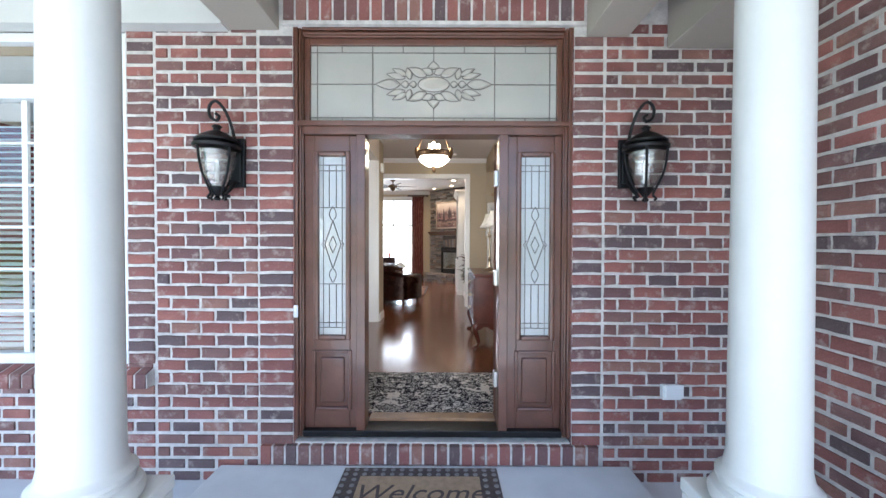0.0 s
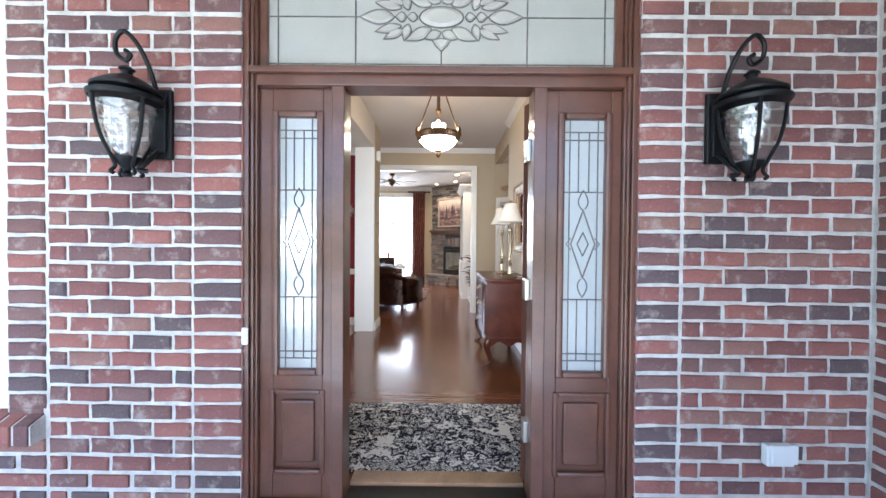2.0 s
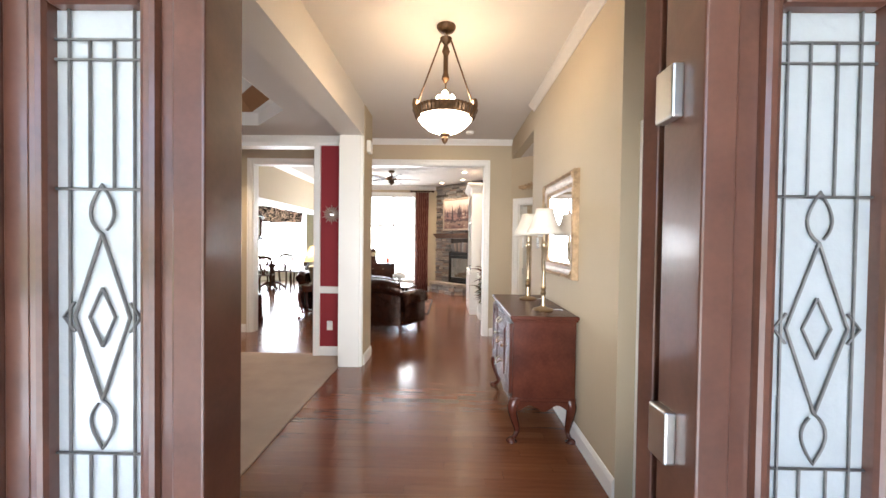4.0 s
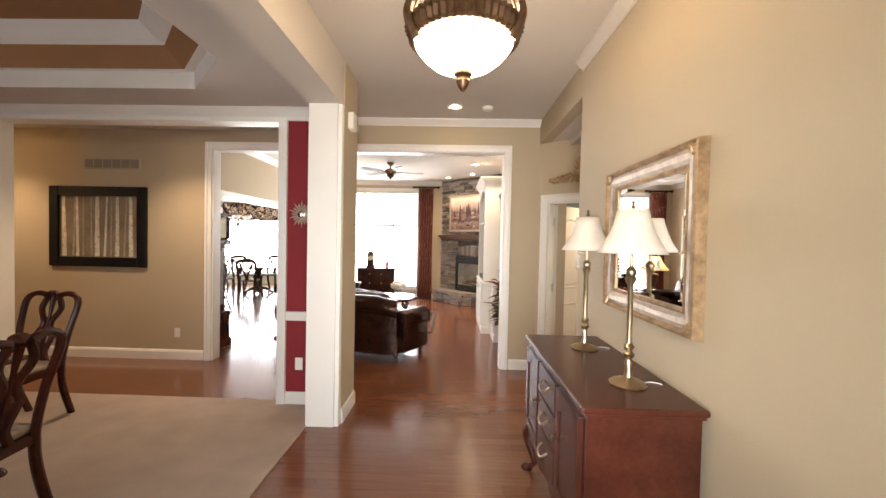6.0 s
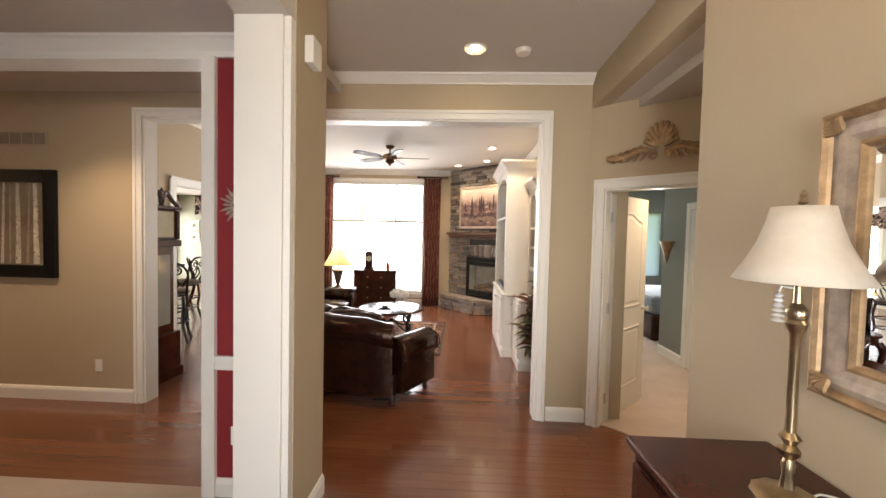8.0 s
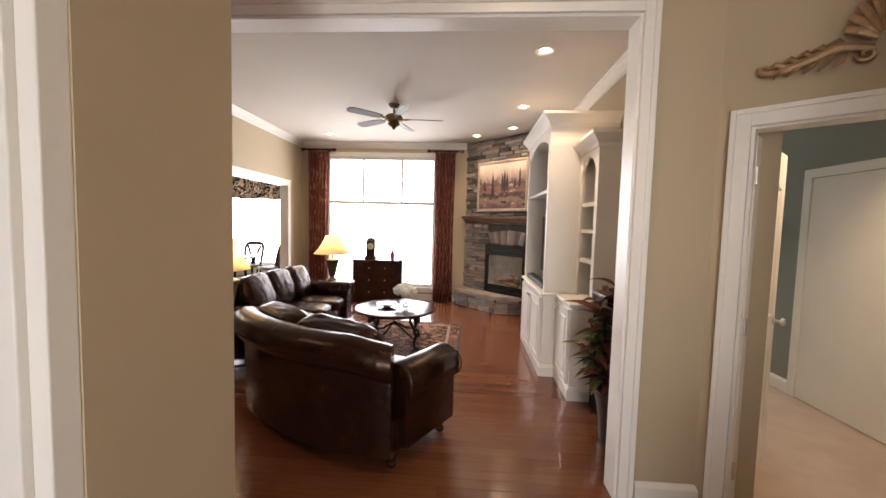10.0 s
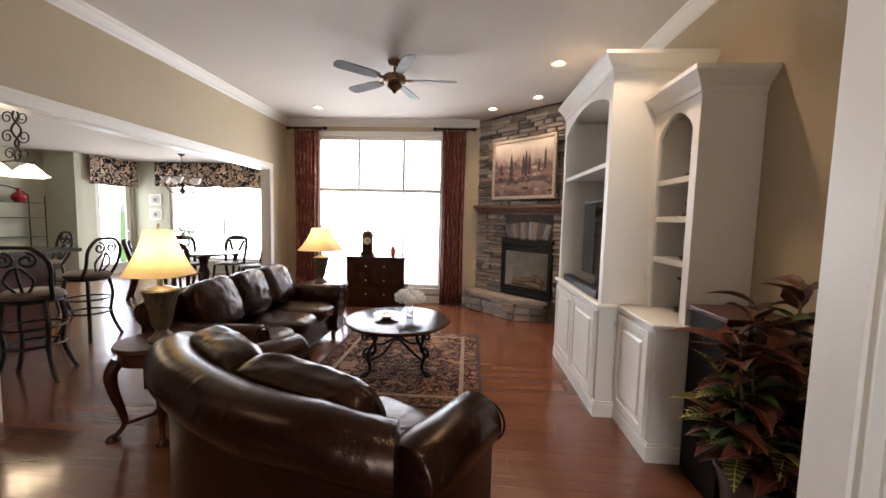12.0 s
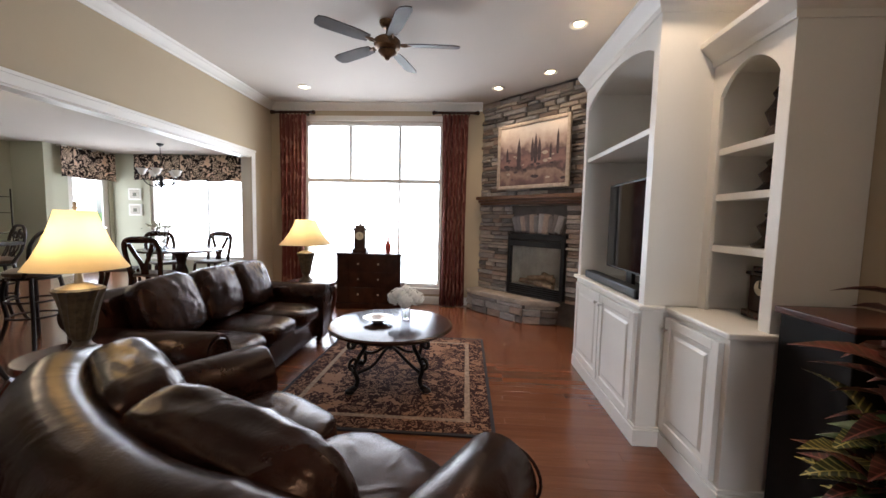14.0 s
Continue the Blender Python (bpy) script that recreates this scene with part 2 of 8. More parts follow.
def prism(bm, outline, z0, z1):
    """A flat outline of (x, y) raised from z0 to z1."""
    a = [bm.verts.new((x, y, z0)) for x, y in outline]
    b = [bm.verts.new((x, y, z1)) for x, y in outline]
    bm.faces.new(a[::-1])
    bm.faces.new(b)
    for i in range(len(a)):
        j = (i + 1) % len(a)
        bm.faces.new((a[i], a[j], b[j], b[i]))
    return a + b


def run(bm, profile, p, q, out):
    """A moulding: profile of (out, up) swept from p to q; out is the level direction away from the wall."""
    p, q, o = Vector(p), Vector(q), Vector(out).normalized()
    a = [bm.verts.new(p + o * u + Vector((0, 0, v))) for u, v in profile]
    b = [bm.verts.new(q + o * u + Vector((0, 0, v))) for u, v in profile]
    for i in range(len(a)):
        j = (i + 1) % len(a)
        bm.faces.new((a[i], a[j], b[j], b[i]))
    bm.faces.new(a[::-1])
    bm.faces.new(b)


def turn(bm, m):
    bmesh.ops.transform(bm, matrix=m, verts=bm.verts)
    return bm


def mesh_of(name, bm, material, smooth=False):
    bmesh.ops.recalc_face_normals(bm, faces=bm.faces)
    me = bpy.data.meshes.new(name)
    bm.to_mesh(me)
    bm.free()
    me.materials.append(material)
    if smooth:
        me.polygons.foreach_set("use_smooth", [True] * len(me.polygons))
        me.set_sharp_from_angle(angle=radians(smooth if smooth is not True else 38))
    return me


def part(name, bm, material, parent, label="", smooth=False, m=None):
    ob = new(name, mesh_of(name, bm, material, smooth))
    ob.parent = parent
    if m is not None:
        ob.matrix_basis = m
    return tagged(ob, label)


def solid(name, bm, material, label="", category="", kind="", group="", smooth=False):
    return tagged(new(name, mesh_of(name, bm, material, smooth)), label, category, group, kind)


OFF = Vector((0, 0, 0))                 # where the part of the house being built stands


def structure(name, bm, material, label="", category="", smooth=False):
    ob = solid(name, bm, material, label, category or name.split("_")[0], "structure", smooth=smooth)
    ob.location = OFF
    return ob


def thing(name, at, label, category, group="", rz=0):
    ob = new(name)
    ob.empty_display_size = 0.1
    ob.matrix_basis = Matrix.Translation(OFF) @ pose(*at, 0, 0, rz)
    return tagged(ob, label, category, group)


def casing(name, x0, x1, y, z1, material, w=0.095, d=0.022, face=-1, parent=None, z0=0.0):
    """Door casing round an opening in a wall along x; face: the side of y that it stands on."""
    ya, yb = (y - d, y) if face < 0 else (y, y + d)
    yc, yd = (y - d - 0.012, y) if face < 0 else (y, y + d + 0.012)
    bm = boxes((x0 - w, x0, ya, yb, z0, z1 + w), (x1, x1 + w, ya, yb, z0, z1 + w), (x0, x1, ya, yb, z1, z1 + w), bevel=0.004)
    box(bm, x0 - w - 0.004, x0 - w + 0.025, yc, yd, z0, z1 + w + 0.004, 0.004)
    box(bm, x1 + w - 0.025, x1 + w + 0.004, yc, yd, z0, z1 + w + 0.004, 0.004)
    box(bm, x0 - w + 0.026, x1 + w - 0.026, yc, yd, z1 + w - 0.025, z1 + w + 0.004, 0.004)
    return structure(name, bm, material, "white painted door casing", "trim") if parent is None else part(name, bm, material, parent)


CROWN = [(0, 0), (0, -0.11), (0.012, -0.11), (0.016, -0.09), (0.035, -0.075), (0.06, -0.05), (0.075, -0.03), (0.09, -0.022), (0.095, 0)]
BASE = [(0, 0), (0.016, 0), (0.016, 0.095), (0.010, 0.115), (0.004, 0.125), (0, 0.125)]

ZC, ZF, ZD, ZA = 3.13, 3.045, 2.75, 2.77          # ceilings: living room, foyer, dining room, alcove
LX, RX, FY, BY = -3.54, 1.09, 4.45, 9.40
WY = 14.60                              # living room window wall
RWX = 1.33                              # living room right wall

# floors
structure("floor_wood_base", boxes((-10.5, 4.5, 4.30, 19.0, -0.12, -0.012)), M_WALNUT, "subfloor under the hardwood", "floor")
# walls round the front door
bm = boxes((-4.9, -3.45, 4.29, FY, -0.4, 3.3), (-3.45, -1.97, 4.29, FY, -0.4, 0.50), (-3.45, -1.97, 4.29, FY, 2.62, 3.3),
           (-1.97, -0.83, 4.29, FY, -0.4, 3.3), (1.10, 2.6, 4.29, FY, -0.4, 3.3), (-0.83, 1.10, 4.29, FY, 2.80, 3.3), (-0.83, 1.10, 4.29, FY, -0.4, -0.05))
structure("wall_front", bm, M_WALL, "beige painted inner face of the front wall", "wall")
# foyer right side: closet recess, console wall, alcove
structure("wall_closet", boxes((RX + 0.12, 1.28, 5.66, 5.78, 0, ZC), (2.09, 2.6, 5.66, 5.78, 0, ZC), (1.28, 2.09, 5.66, 5.78, 2.06, ZC)), M_WALL, "beige wall with a closet door", "wall")
structure("wall_recess", boxes((2.6, 2.72, FY, 7.9, 0, ZC)), M_WALL, "plain beige wall", "wall")
structure("wall_console", boxes((RX, RX + 0.12, 5.66, 7.89, 0, ZC), (RX, RX + 0.12, 7.89, BY, ZA, ZC)), M_WALL, "beige foyer wall behind the console table", "wall")
structure("wall_alcove_side", boxes((RX + 0.12, 2.2, 7.77, 7.89, 0, ZC), (2.2, 2.32, 7.78, 8.60, 0, ZC)), M_WALL, "beige alcove wall", "wall")
# angled bedroom wall, in a turned frame: s along the wall, its face on the -y side
BED = pose(1.09, 9.40, 0, 0, 0, -40)
bm = boxes((0.0, 0.135, 0, 0.12, 0, ZC), (0.965, 2.4, 0, 0.12, 0, ZC), (0.135, 0.965, 0, 0.12, 2.06, ZC))
structure("wall_bedroom", turn(bm, BED), M_WALL, "beige angled wall with the bedroom doorway", "wall")
# living room front wall with the cased opening
structure("wall_living_front", boxes((-7.5, -2.96, BY, BY + 0.14, 0, ZC), (0.675, 1.21, BY, BY + 0.14, 0, ZC), (-2.96, 0.675, BY, BY + 0.14, 2.66, ZC), (1.21, RWX + 0.12, BY + 0.05, BY + 0.14, 0, ZC)), M_WALL, "beige wall with a wide cased opening", "wall")
# pier beside the white column
structure("wall_pier", boxes((-1.13, -0.862, 7.90, 8.32, 0, ZC)), M_WALL, "beige pier behind the white column", "wall")
structure("column_cladding", boxes((-1.14, -0.90, 7.835, 7.90, 0, 2.676), (-0.90, -0.865, 7.850, 7.90, 0, 2.676), bevel=0.003), M_TRIM, "white painted square column", "column")
structure("beam_foyer", boxes((-1.13, -0.87, FY, 7.90, 2.676, ZC)), M_CEIL, "painted beam between foyer and dining room", "beam")
# dining room back wall: red piers and the wide opening
structure("wall_dining_back", boxes((-1.49, -1.13, 8.235, 8.37, 0, ZC), (-4.9, -4.36, 8.235, 8.37, 0, ZC), (-4.36, -1.49, 8.235, 8.37, 2.66, ZC)), M_RED, "dark red dining room wall with a wide cased opening", "wall")
structure("wall_dining_left", boxes((-4.9, -4.78, FY, 8.235, 0, ZC)), M_RED, "dark red dining room wall", "wall")
structure("wall_hall_end", boxes((-7.62, -7.5, 8.2, BY, 0, ZC), (-7.5, -4.9, 8.37, 8.49, 0, ZC)), M_WALL, "plain beige wall", "wall")
# living room
LIVING = Vector((-0.075, 0.20, 0))
OFF = LIVING
structure("wall_window", boxes((LX - 0.14, -3.0, WY, WY + 0.16, 0, 3.3), (-0.80, RWX + 0.12, WY, WY + 0.16, 0, 3.3), (-3.0, -0.80, WY, WY + 0.16, 2.86, 3.3), (-3.0, -0.80, WY, WY + 0.16, 0, 0.26)), M_WALL, "beige wall round the large window", "wall")
structure("wall_living_left", boxes((LX - 0.14, LX, BY - 0.06, 10.42, 0, ZC), (LX - 0.14, LX, 10.42, 14.0, 2.2, ZC), (LX - 0.14, LX, 14.0, WY, 0, ZC)), M_WALL, "beige wall with a wide opening to the kitchen", "wall")
structure("wall_living_right", boxes((RWX, RWX + 0.12, BY - 0.06, WY, 0, ZC)), M_WALL, "beige wall behind the built-in cabinets", "wall")
# kitchen and breakfast nook
structure("wall_nook_back", boxes((-5.0, LX - 0.14, 17.0, 17.14, 0, 2.7), (-8.86, -7.72, 17.0, 17.14, 0, 2.7), (-7.72, -5.0, 17.0, 17.14, 2.45, 2.7), (-7.72, -5.0, 17.0, 17.14, 0, 0.32)), M_GREEN, "sage wall round the nook window", "wall")
structure("wall_nook_right", boxes((LX - 0.14, LX, WY + 0.16, 17.14, 0, 2.7)), M_GREEN, "sage nook wall", "wall")
structure("wall_kitchen_far", boxes((-9.54, -9.40, BY - 0.1, 15.79, 0, 2.7), (-9.40, -8.70, 15.65, 15.79, 0, 2.7)), M_GREEN, "sage kitchen wall", "wall")
PATIO = pose(-8.82, 15.79, 0, 0, 0, 86)
bm = boxes((0, 0.28, -0.12, 0, 0, 2.7), (1.14, 1.215, -0.12, 0, 0, 2.7), (0.28, 1.14, -0.12, 0, 2.2, 2.7))
structure("wall_patio", turn(bm, PATIO), M_GREEN, "sage wall with a glazed patio door", "wall")

OFF = Vector((0, 0, 0))
# ceilings
structure("ceiling_foyer", boxes((-1.25, 2.72, FY, BY + 0.05, ZF, ZF + 0.1)), M_CEIL, "painted foyer ceiling", "ceiling")
structure("ceiling_alcove", boxes((RX + 0.12, 2.3, 7.9, BY, ZA, ZA + 0.1)), M_CEIL, "low painted alcove ceiling", "ceiling")
OFF = LIVING
structure("ceiling_living", boxes((LX - 0.14, RWX + 0.12, BY - 0.10, WY + 0.16, ZC, ZC + 0.1)), M_CEIL, "painted living room ceiling", "ceiling")
structure("ceiling_kitchen", boxes((-10.5, LX - 0.14, BY - 0.06, 17.2, 2.7, 2.8)), M_CEIL, "painted kitchen ceiling", "ceiling")
OFF = Vector((0, 0, 0))
structure("ceiling_hall", boxes((-7.6, -1.13, 8.37, BY, 2.89, 2.99)), M_CEIL, "painted hall ceiling", "ceiling")

# ---- porch and entry ----
M_GRASS = mat("lawn", (0.07, 0.12, 0.035), 0.95, vary=0.4, scale=3, bump=1.0, bump_scale=60, spec=0.1)
M_WALKWAY = mat("pale_concrete", (0.50, 0.48, 0.44), 0.9, vary=0.1, scale=3, bump=0.3, bump_scale=120)
M_OBSCURE = mat("textured_glass", (0.66, 0.66, 0.61), 0.16, vary=0.05, scale=4, bump=0.35, bump_scale=160, spec=0.7)
M_OBSCURE.node_tree.nodes["Principled BSDF"].inputs["Transmission Weight"].default_value = 0.45
M_BEVELGLASS = mat("bevelled_glass", (0.80, 0.77, 0.70), 0.05, vary=0.05, scale=8, spec=0.8)
M_BEVELGLASS.node_tree.nodes["Principled BSDF"].inputs["Transmission Weight"].default_value = 0.5
M_SIDEGLASS = mat("sidelight_glass", (0.80, 0.83, 0.82), 0.12, vary=0.05, scale=3, bump=0.25, bump_scale=60, spec=0.9)
M_SIDEGLASS.node_tree.nodes["Principled BSDF"].inputs["Transmission Weight"].default_value = 0.5
M_LEAD = mat("lead_came", (0.16, 0.15, 0.14), 0.45, metal=0.7, vary=0.2, scale=40)
M_SEEDED = glass("seeded_glass", (0.93, 0.93, 0.9), 0.02, 0.5, 26)
M_WAVY = mat("wavy_lantern_glass", (0.9, 0.9, 0.88), 0.04, metal=1.0, vary=0.0, bump=1.0, bump_scale=16)
n, l = M_WAVY.node_tree.nodes, M_WAVY.node_tree.links
next(x for x in n if x.type == "BUMP").inputs["Distance"].default_value = 0.03
clear, blend = n.new("ShaderNodeBsdfTransparent"), n.new("ShaderNodeMixShader")
clear.inputs["Color"].default_value = (0.92, 0.92, 0.9, 1)
blend.inputs[0].default_value = 0.34
l.new(clear.outputs[0], blend.inputs[1])
l.new(n["Principled BSDF"].outputs[0], blend.inputs[2])
l.new(blend.outputs[0], n["Material Output"].inputs["Surface"])
M_VINYL = mat("white_vinyl", (0.80, 0.82, 0.82), 0.4, vary=0.02)
M_MATFIELD = mat("tan_coir_mat", (0.36, 0.28, 0.20), 0.95, vary=0.15, scale=30, bump=1.0, bump_scale=300, spec=0.1)
M_RUBBER = mat("dark_rubber", (0.07, 0.06, 0.06), 0.8, vary=0.2, scale=30, bump=0.5, bump_scale=200)
M_DARKROOM = mat("window_shade_fabric", (0.60, 0.62, 0.62), 0.8, vary=0.05)

structure("ground", boxes((-1500, 1500, -1500, 1500, -0.9, -0.60)), M_GRASS, "green lawn that reaches the horizon", "ground")
structure("pavement_porch", boxes((-4.9, 2.3, 0.6, 4.29, -0.62, -0.34)), M_CONC, "pale blue-grey painted concrete porch floor", "pavement")
structure("pavement_drive", boxes((-14, 14, -16, 0.6, -0.62, -0.56)), M_WALKWAY, "pale concrete drive before the porch", "pavement")
step = solid("porch_step", boxes((-1.315, 1.49, 2.2, 4.19, -0.34, -0.22), bevel=0.012), M_CONC, "pale blue-grey painted concrete step before the door", "step")


def brick_mesh(name, length, height, depth=0.055, c=0.007):
    """One worn brick with uneven front edges towards -y, origin at its front centre."""
    bm = bmesh.new()
    x, z = length / 2, height / 2
    j = lambda k: rb.uniform(-k, k)
    n = max(2, round(length / 0.07))
    us = [-1 + 2 * i / n for i in range(n + 1)]
    loop = [(u, -1) for u in us] + [(1, 0.0)] + [(u, 1) for u in us[::-1]] + [(-1, 0.0)]
    rim = [(u * x + j(0.0028), v * z + j(0.0030)) for u, v in loop]
    rings = [[bm.verts.new((p, y, q)) for p, q in ((a * k, b * kz) for a, b in rim)] for k, kz, y in ((1, 1, depth), (1, 1, c), (1 - c / x, 1 - c / z, 0.0))]
    for r, q in zip(rings, rings[1:]):
        for i in range(len(r)):
            bm.faces.new((r[i], r[(i + 1) % len(r)], q[(i + 1) % len(r)], q[i]))
    bm.faces.new(rings[2])
    return mesh_of(name, bm, M_BRICK)


COURSE, BLEN, JOINT = 0.0857, 0.2055, 0.018
rb = random.Random(7)
BRICK_MESHES = {}


def lay_bricks(parent, rest, rows, m, picked):
    """rows: (x0, x1, z) of each brick, in the wall's own frame whose face looks to -y; m: the frame's pose."""
    for x0, x1, z in rows:
        L, H = x1 - x0 - JOINT, COURSE - JOINT
        key = (round(L, 2), rb.randrange(4))
        if picked(x0, x1, z):
            if key not in BRICK_MESHES:
                BRICK_MESHES[key] = brick_mesh("brick", key[0], H)
            ob = new("brick", BRICK_MESHES[key])
            ob.parent = parent
            ob.matrix_basis = m @ pose((x0 + x1) / 2, rb.uniform(-0.004, 0.003), z + COURSE / 2 + rb.uniform(-0.002, 0.002), 0, rb.uniform(-0.5, 0.5), 0)
        else:
            y = rb.uniform(-0.004, 0.003)
            a = [rest.verts.new(m @ Vector(p)) for p in ((x0 + JOINT / 2, y + 0.05, z + JOINT / 2), (x1 - JOINT / 2, y + 0.05, z + JOINT / 2), (x1 - JOINT / 2, y + 0.05, z + COURSE - JOINT / 2), (x0 + JOINT / 2, y + 0.05, z + COURSE - JOINT / 2))]
            c = 0.005
            b = [rest.verts.new(m @ Vector(p)) for p in ((x0 + JOINT / 2 + c, y, z + JOINT / 2 + c), (x1 - JOINT / 2 - c, y, z + JOINT / 2 + c), (x1 - JOINT / 2 - c, y, z + COURSE - JOINT / 2 - c), (x0 + JOINT / 2 + c, y, z + COURSE - JOINT / 2 - c))]
            rest.faces.new(b)
            for i in range(4):
                rest.faces.new((a[i], a[(i + 1) % 4], b[(i + 1) % 4], b[i]))


def field(x0, x1, z0, z1, shift=0.0):
    out, k = [], 0
    z = z0
    while z < z1 - 0.02:
        x = x0
        first = True
        while x < x1 - 0.03:
            L = BLEN * (0.5 if first and (k % 2 == 0) else 1.0)
            e = min(x + L, x1)
            if x1 - e < 0.05:
                e = x1
            out.append((x, e, z))
            x, first = e, False
        z += COURSE
        k += 1
    return out


def stack(x0, x1, z0, z1):
    return [(x0, x1, z0 + i * COURSE) for i in range(int((z1 - z0) / COURSE))]


BF = 4.205
ZB = -0.10 - 5 * COURSE
wall_bricks = structure("wall_brick_front", boxes((-4.9, -3.45, BF + 0.009, 4.288, -0.6, 3.3), (-3.45, -1.97, BF + 0.009, 4.288, -0.6, 0.40), (-3.45, -1.97, BF + 0.009, 4.288, 2.75, 3.3), (-1.97, -0.825, BF + 0.009, 4.288, -0.6, 3.3),
                                                  (1.102, 2.3, BF + 0.009, 4.288, -0.6, 3.3), (-0.825, 1.102, BF + 0.009, 4.288, 2.80, 3.3), (-0.825, 1.102, BF + 0.009, 4.288, -0.6, -0.075)),
                        M_MORTAR, "red and charcoal brick front wall with pale mortar", "wall")
wall_return = structure("wall_brick_return", boxes((2.237, 2.36, -0.5, BF + 0.009, -0.6, 3.3)), M_MORTAR, "red and charcoal brick return wall", "wall")

# columns
for x in (-1.175, 1.465):
    c = thing("porch_column", (x, 3.07, -0.34), "round white painted porch column on a square base", "column", "porch columns")
    part("pedestal", boxes((-0.20, 0.20, -0.20, 0.20, 0, 0.56), (-0.215, 0.215, -0.215, 0.215, 0, 0.10), bevel=0.006), M_PORCH, c)
    part("plinth", boxes((-0.205, 0.205, -0.205, 0.205, 0.565, 0.62), bevel=0.006), M_PORCH, c)
    bm = bmesh.new()
    lathe(bm, [(0.165, 0.62), (0.185, 0.635), (0.19, 0.66), (0.178, 0.685), (0.155, 0.695), (0.155, 0.71), (0.165, 0.722), (0.165, 0.74), (0.145, 0.755), (0.14, 0.765)], segs=40)
    part("base_ring", bm, M_PORCH, c, smooth=True)
    bm = bmesh.new()
    lathe(bm, [(0.140, 0.765), (0.129, 0.82), (0.127, 1.2), (0.122, 2.2), (0.117, 3.10)], segs=48)
    part("shaft", bm, M_PORCH, c, smooth=True)
    part("capital", boxes((-0.17, 0.17, -0.17, 0.17, 3.10, 3.16), bevel=0.006), M_PORCH, c)
# porch roof
structure("beam_porch", boxes((-1.25, -0.91, 3.2, 4.20, 2.75, 3.0), (1.18, 1.46, 3.2, 4.20, 2.71, 3.0), (-4.9, 2.23, 2.92, 3.2, 2.82, 3.2), (1.80, 2.23, 0.8, 2.92, 2.78, 3.0), (1.72, 2.23, 3.2, 4.19, 2.63, 3.0), bevel=0.006), M_TAUPE, "taupe painted porch beams", "beam")
structure("trim_porch_frieze", boxes((-4.9, -1.25, 4.10, 4.20, 2.74, 3.0), (-4.9, -1.25, 4.06, 4.20, 2.92, 3.0)), M_PORCH, "cream painted frieze board under the porch roof", "trim")
structure("ceiling_porch", boxes((-4.9, 2.4, 0.6, 4.3, 3.0, 3.1)), M_PORCH, "white painted porch ceiling", "ceiling")
structure("roof_house", boxes((-11, 5, 0.3, 18.6, 3.35, 3.5)), M_TAUPE, "low plain house roof", "roof")

# door unit
FR = 4.25
unit = thing("entry_door_frame", (0, FR, -0.05), "stained mahogany door frame with transom and sidelights", "door frame")
Z0 = 0.05


def u_box(name, *specs, material=None, parent=None, label="", bevel=0.005):
    return part(name, turn(boxes(*specs, bevel=bevel), pose(0, -FR, Z0)), material or M_DOORWOOD, parent or unit, label)


for a, b, s in ((-0.825, -0.765, 1), (1.042, 1.102, -1)):
    u_box("jamb", (a, b, FR, FR + 0.12, -0.05, 2.80))
    o = a if s > 0 else b
    u_box("brick_mould", (min(o, o + s * 0.032), max(o, o + s * 0.032), FR - 0.03, FR - 0.001, -0.05, 2.80), (min(o + s * 0.034, o + s * 0.05), max(o + s * 0.034, o + s * 0.05), FR - 0.018, FR - 0.001, -0.05, 2.79))
u_box("head", (-0.765, 1.042, FR, FR + 0.12, 2.735, 2.80), (-0.765, 1.042, FR - 0.03, FR - 0.001, 2.768, 2.80), (-0.765, 1.042, FR - 0.016, FR - 0.001, 2.745, 2.764))
u_box("transom_bar", (-0.765, 1.042, FR - 0.015, FR + 0.12, 2.06, 2.125), (-0.79, 1.067, FR - 0.045, FR - 0.017, 2.112, 2.145))
for x in (-0.395, 0.598):
    u_box("mullion", (x, x + 0.063, FR - 0.012, FR + 0.12, -0.02, 2.06))
u_box("threshold", (-0.765, 1.042, FR - 0.02, FR + 0.13, -0.05, -0.005), material=M_BLACK, label="black metal threshold")
u_box("sill", (-0.332, 0.598, FR + 0.132, FR + 0.24, -0.02, 0.012), material=mat("oak_sill", (0.30, 0.17, 0.08), 0.35, vary=0.3, scale=8, coat=0.2), label="honey oak door sill")
# transom glass with leading
trans = u_box("transom_sash", (-0.765, -0.725, FR + 0.02, FR + 0.07, 2.125, 2.735), (1.002, 1.042, FR + 0.02, FR + 0.07, 2.125, 2.735), (-0.725, 1.002, FR + 0.02, FR + 0.07, 2.125, 2.150), (-0.725, 1.002, FR + 0.02, FR + 0.07, 2.69, 2.735))


def on_unit(bm):
    return turn(bm, pose(0, -FR, Z0))


part("pane", on_unit(boxes((-0.725, 1.002, FR + 0.042, FR + 0.050, 2.15, 2.69))), M_OBSCURE, trans, "textured privacy glass")
bm = bmesh.new()
yc = FR + 0.040
GX0, GX1, GZ0, GZ1 = -0.725, 1.002, 2.15, 2.69
CXT, CZT = 0.139, 2.425


def came(bm, pts, r=0.0035):
    tube(bm, [(x, yc, z) for x, z in pts], r, 6)


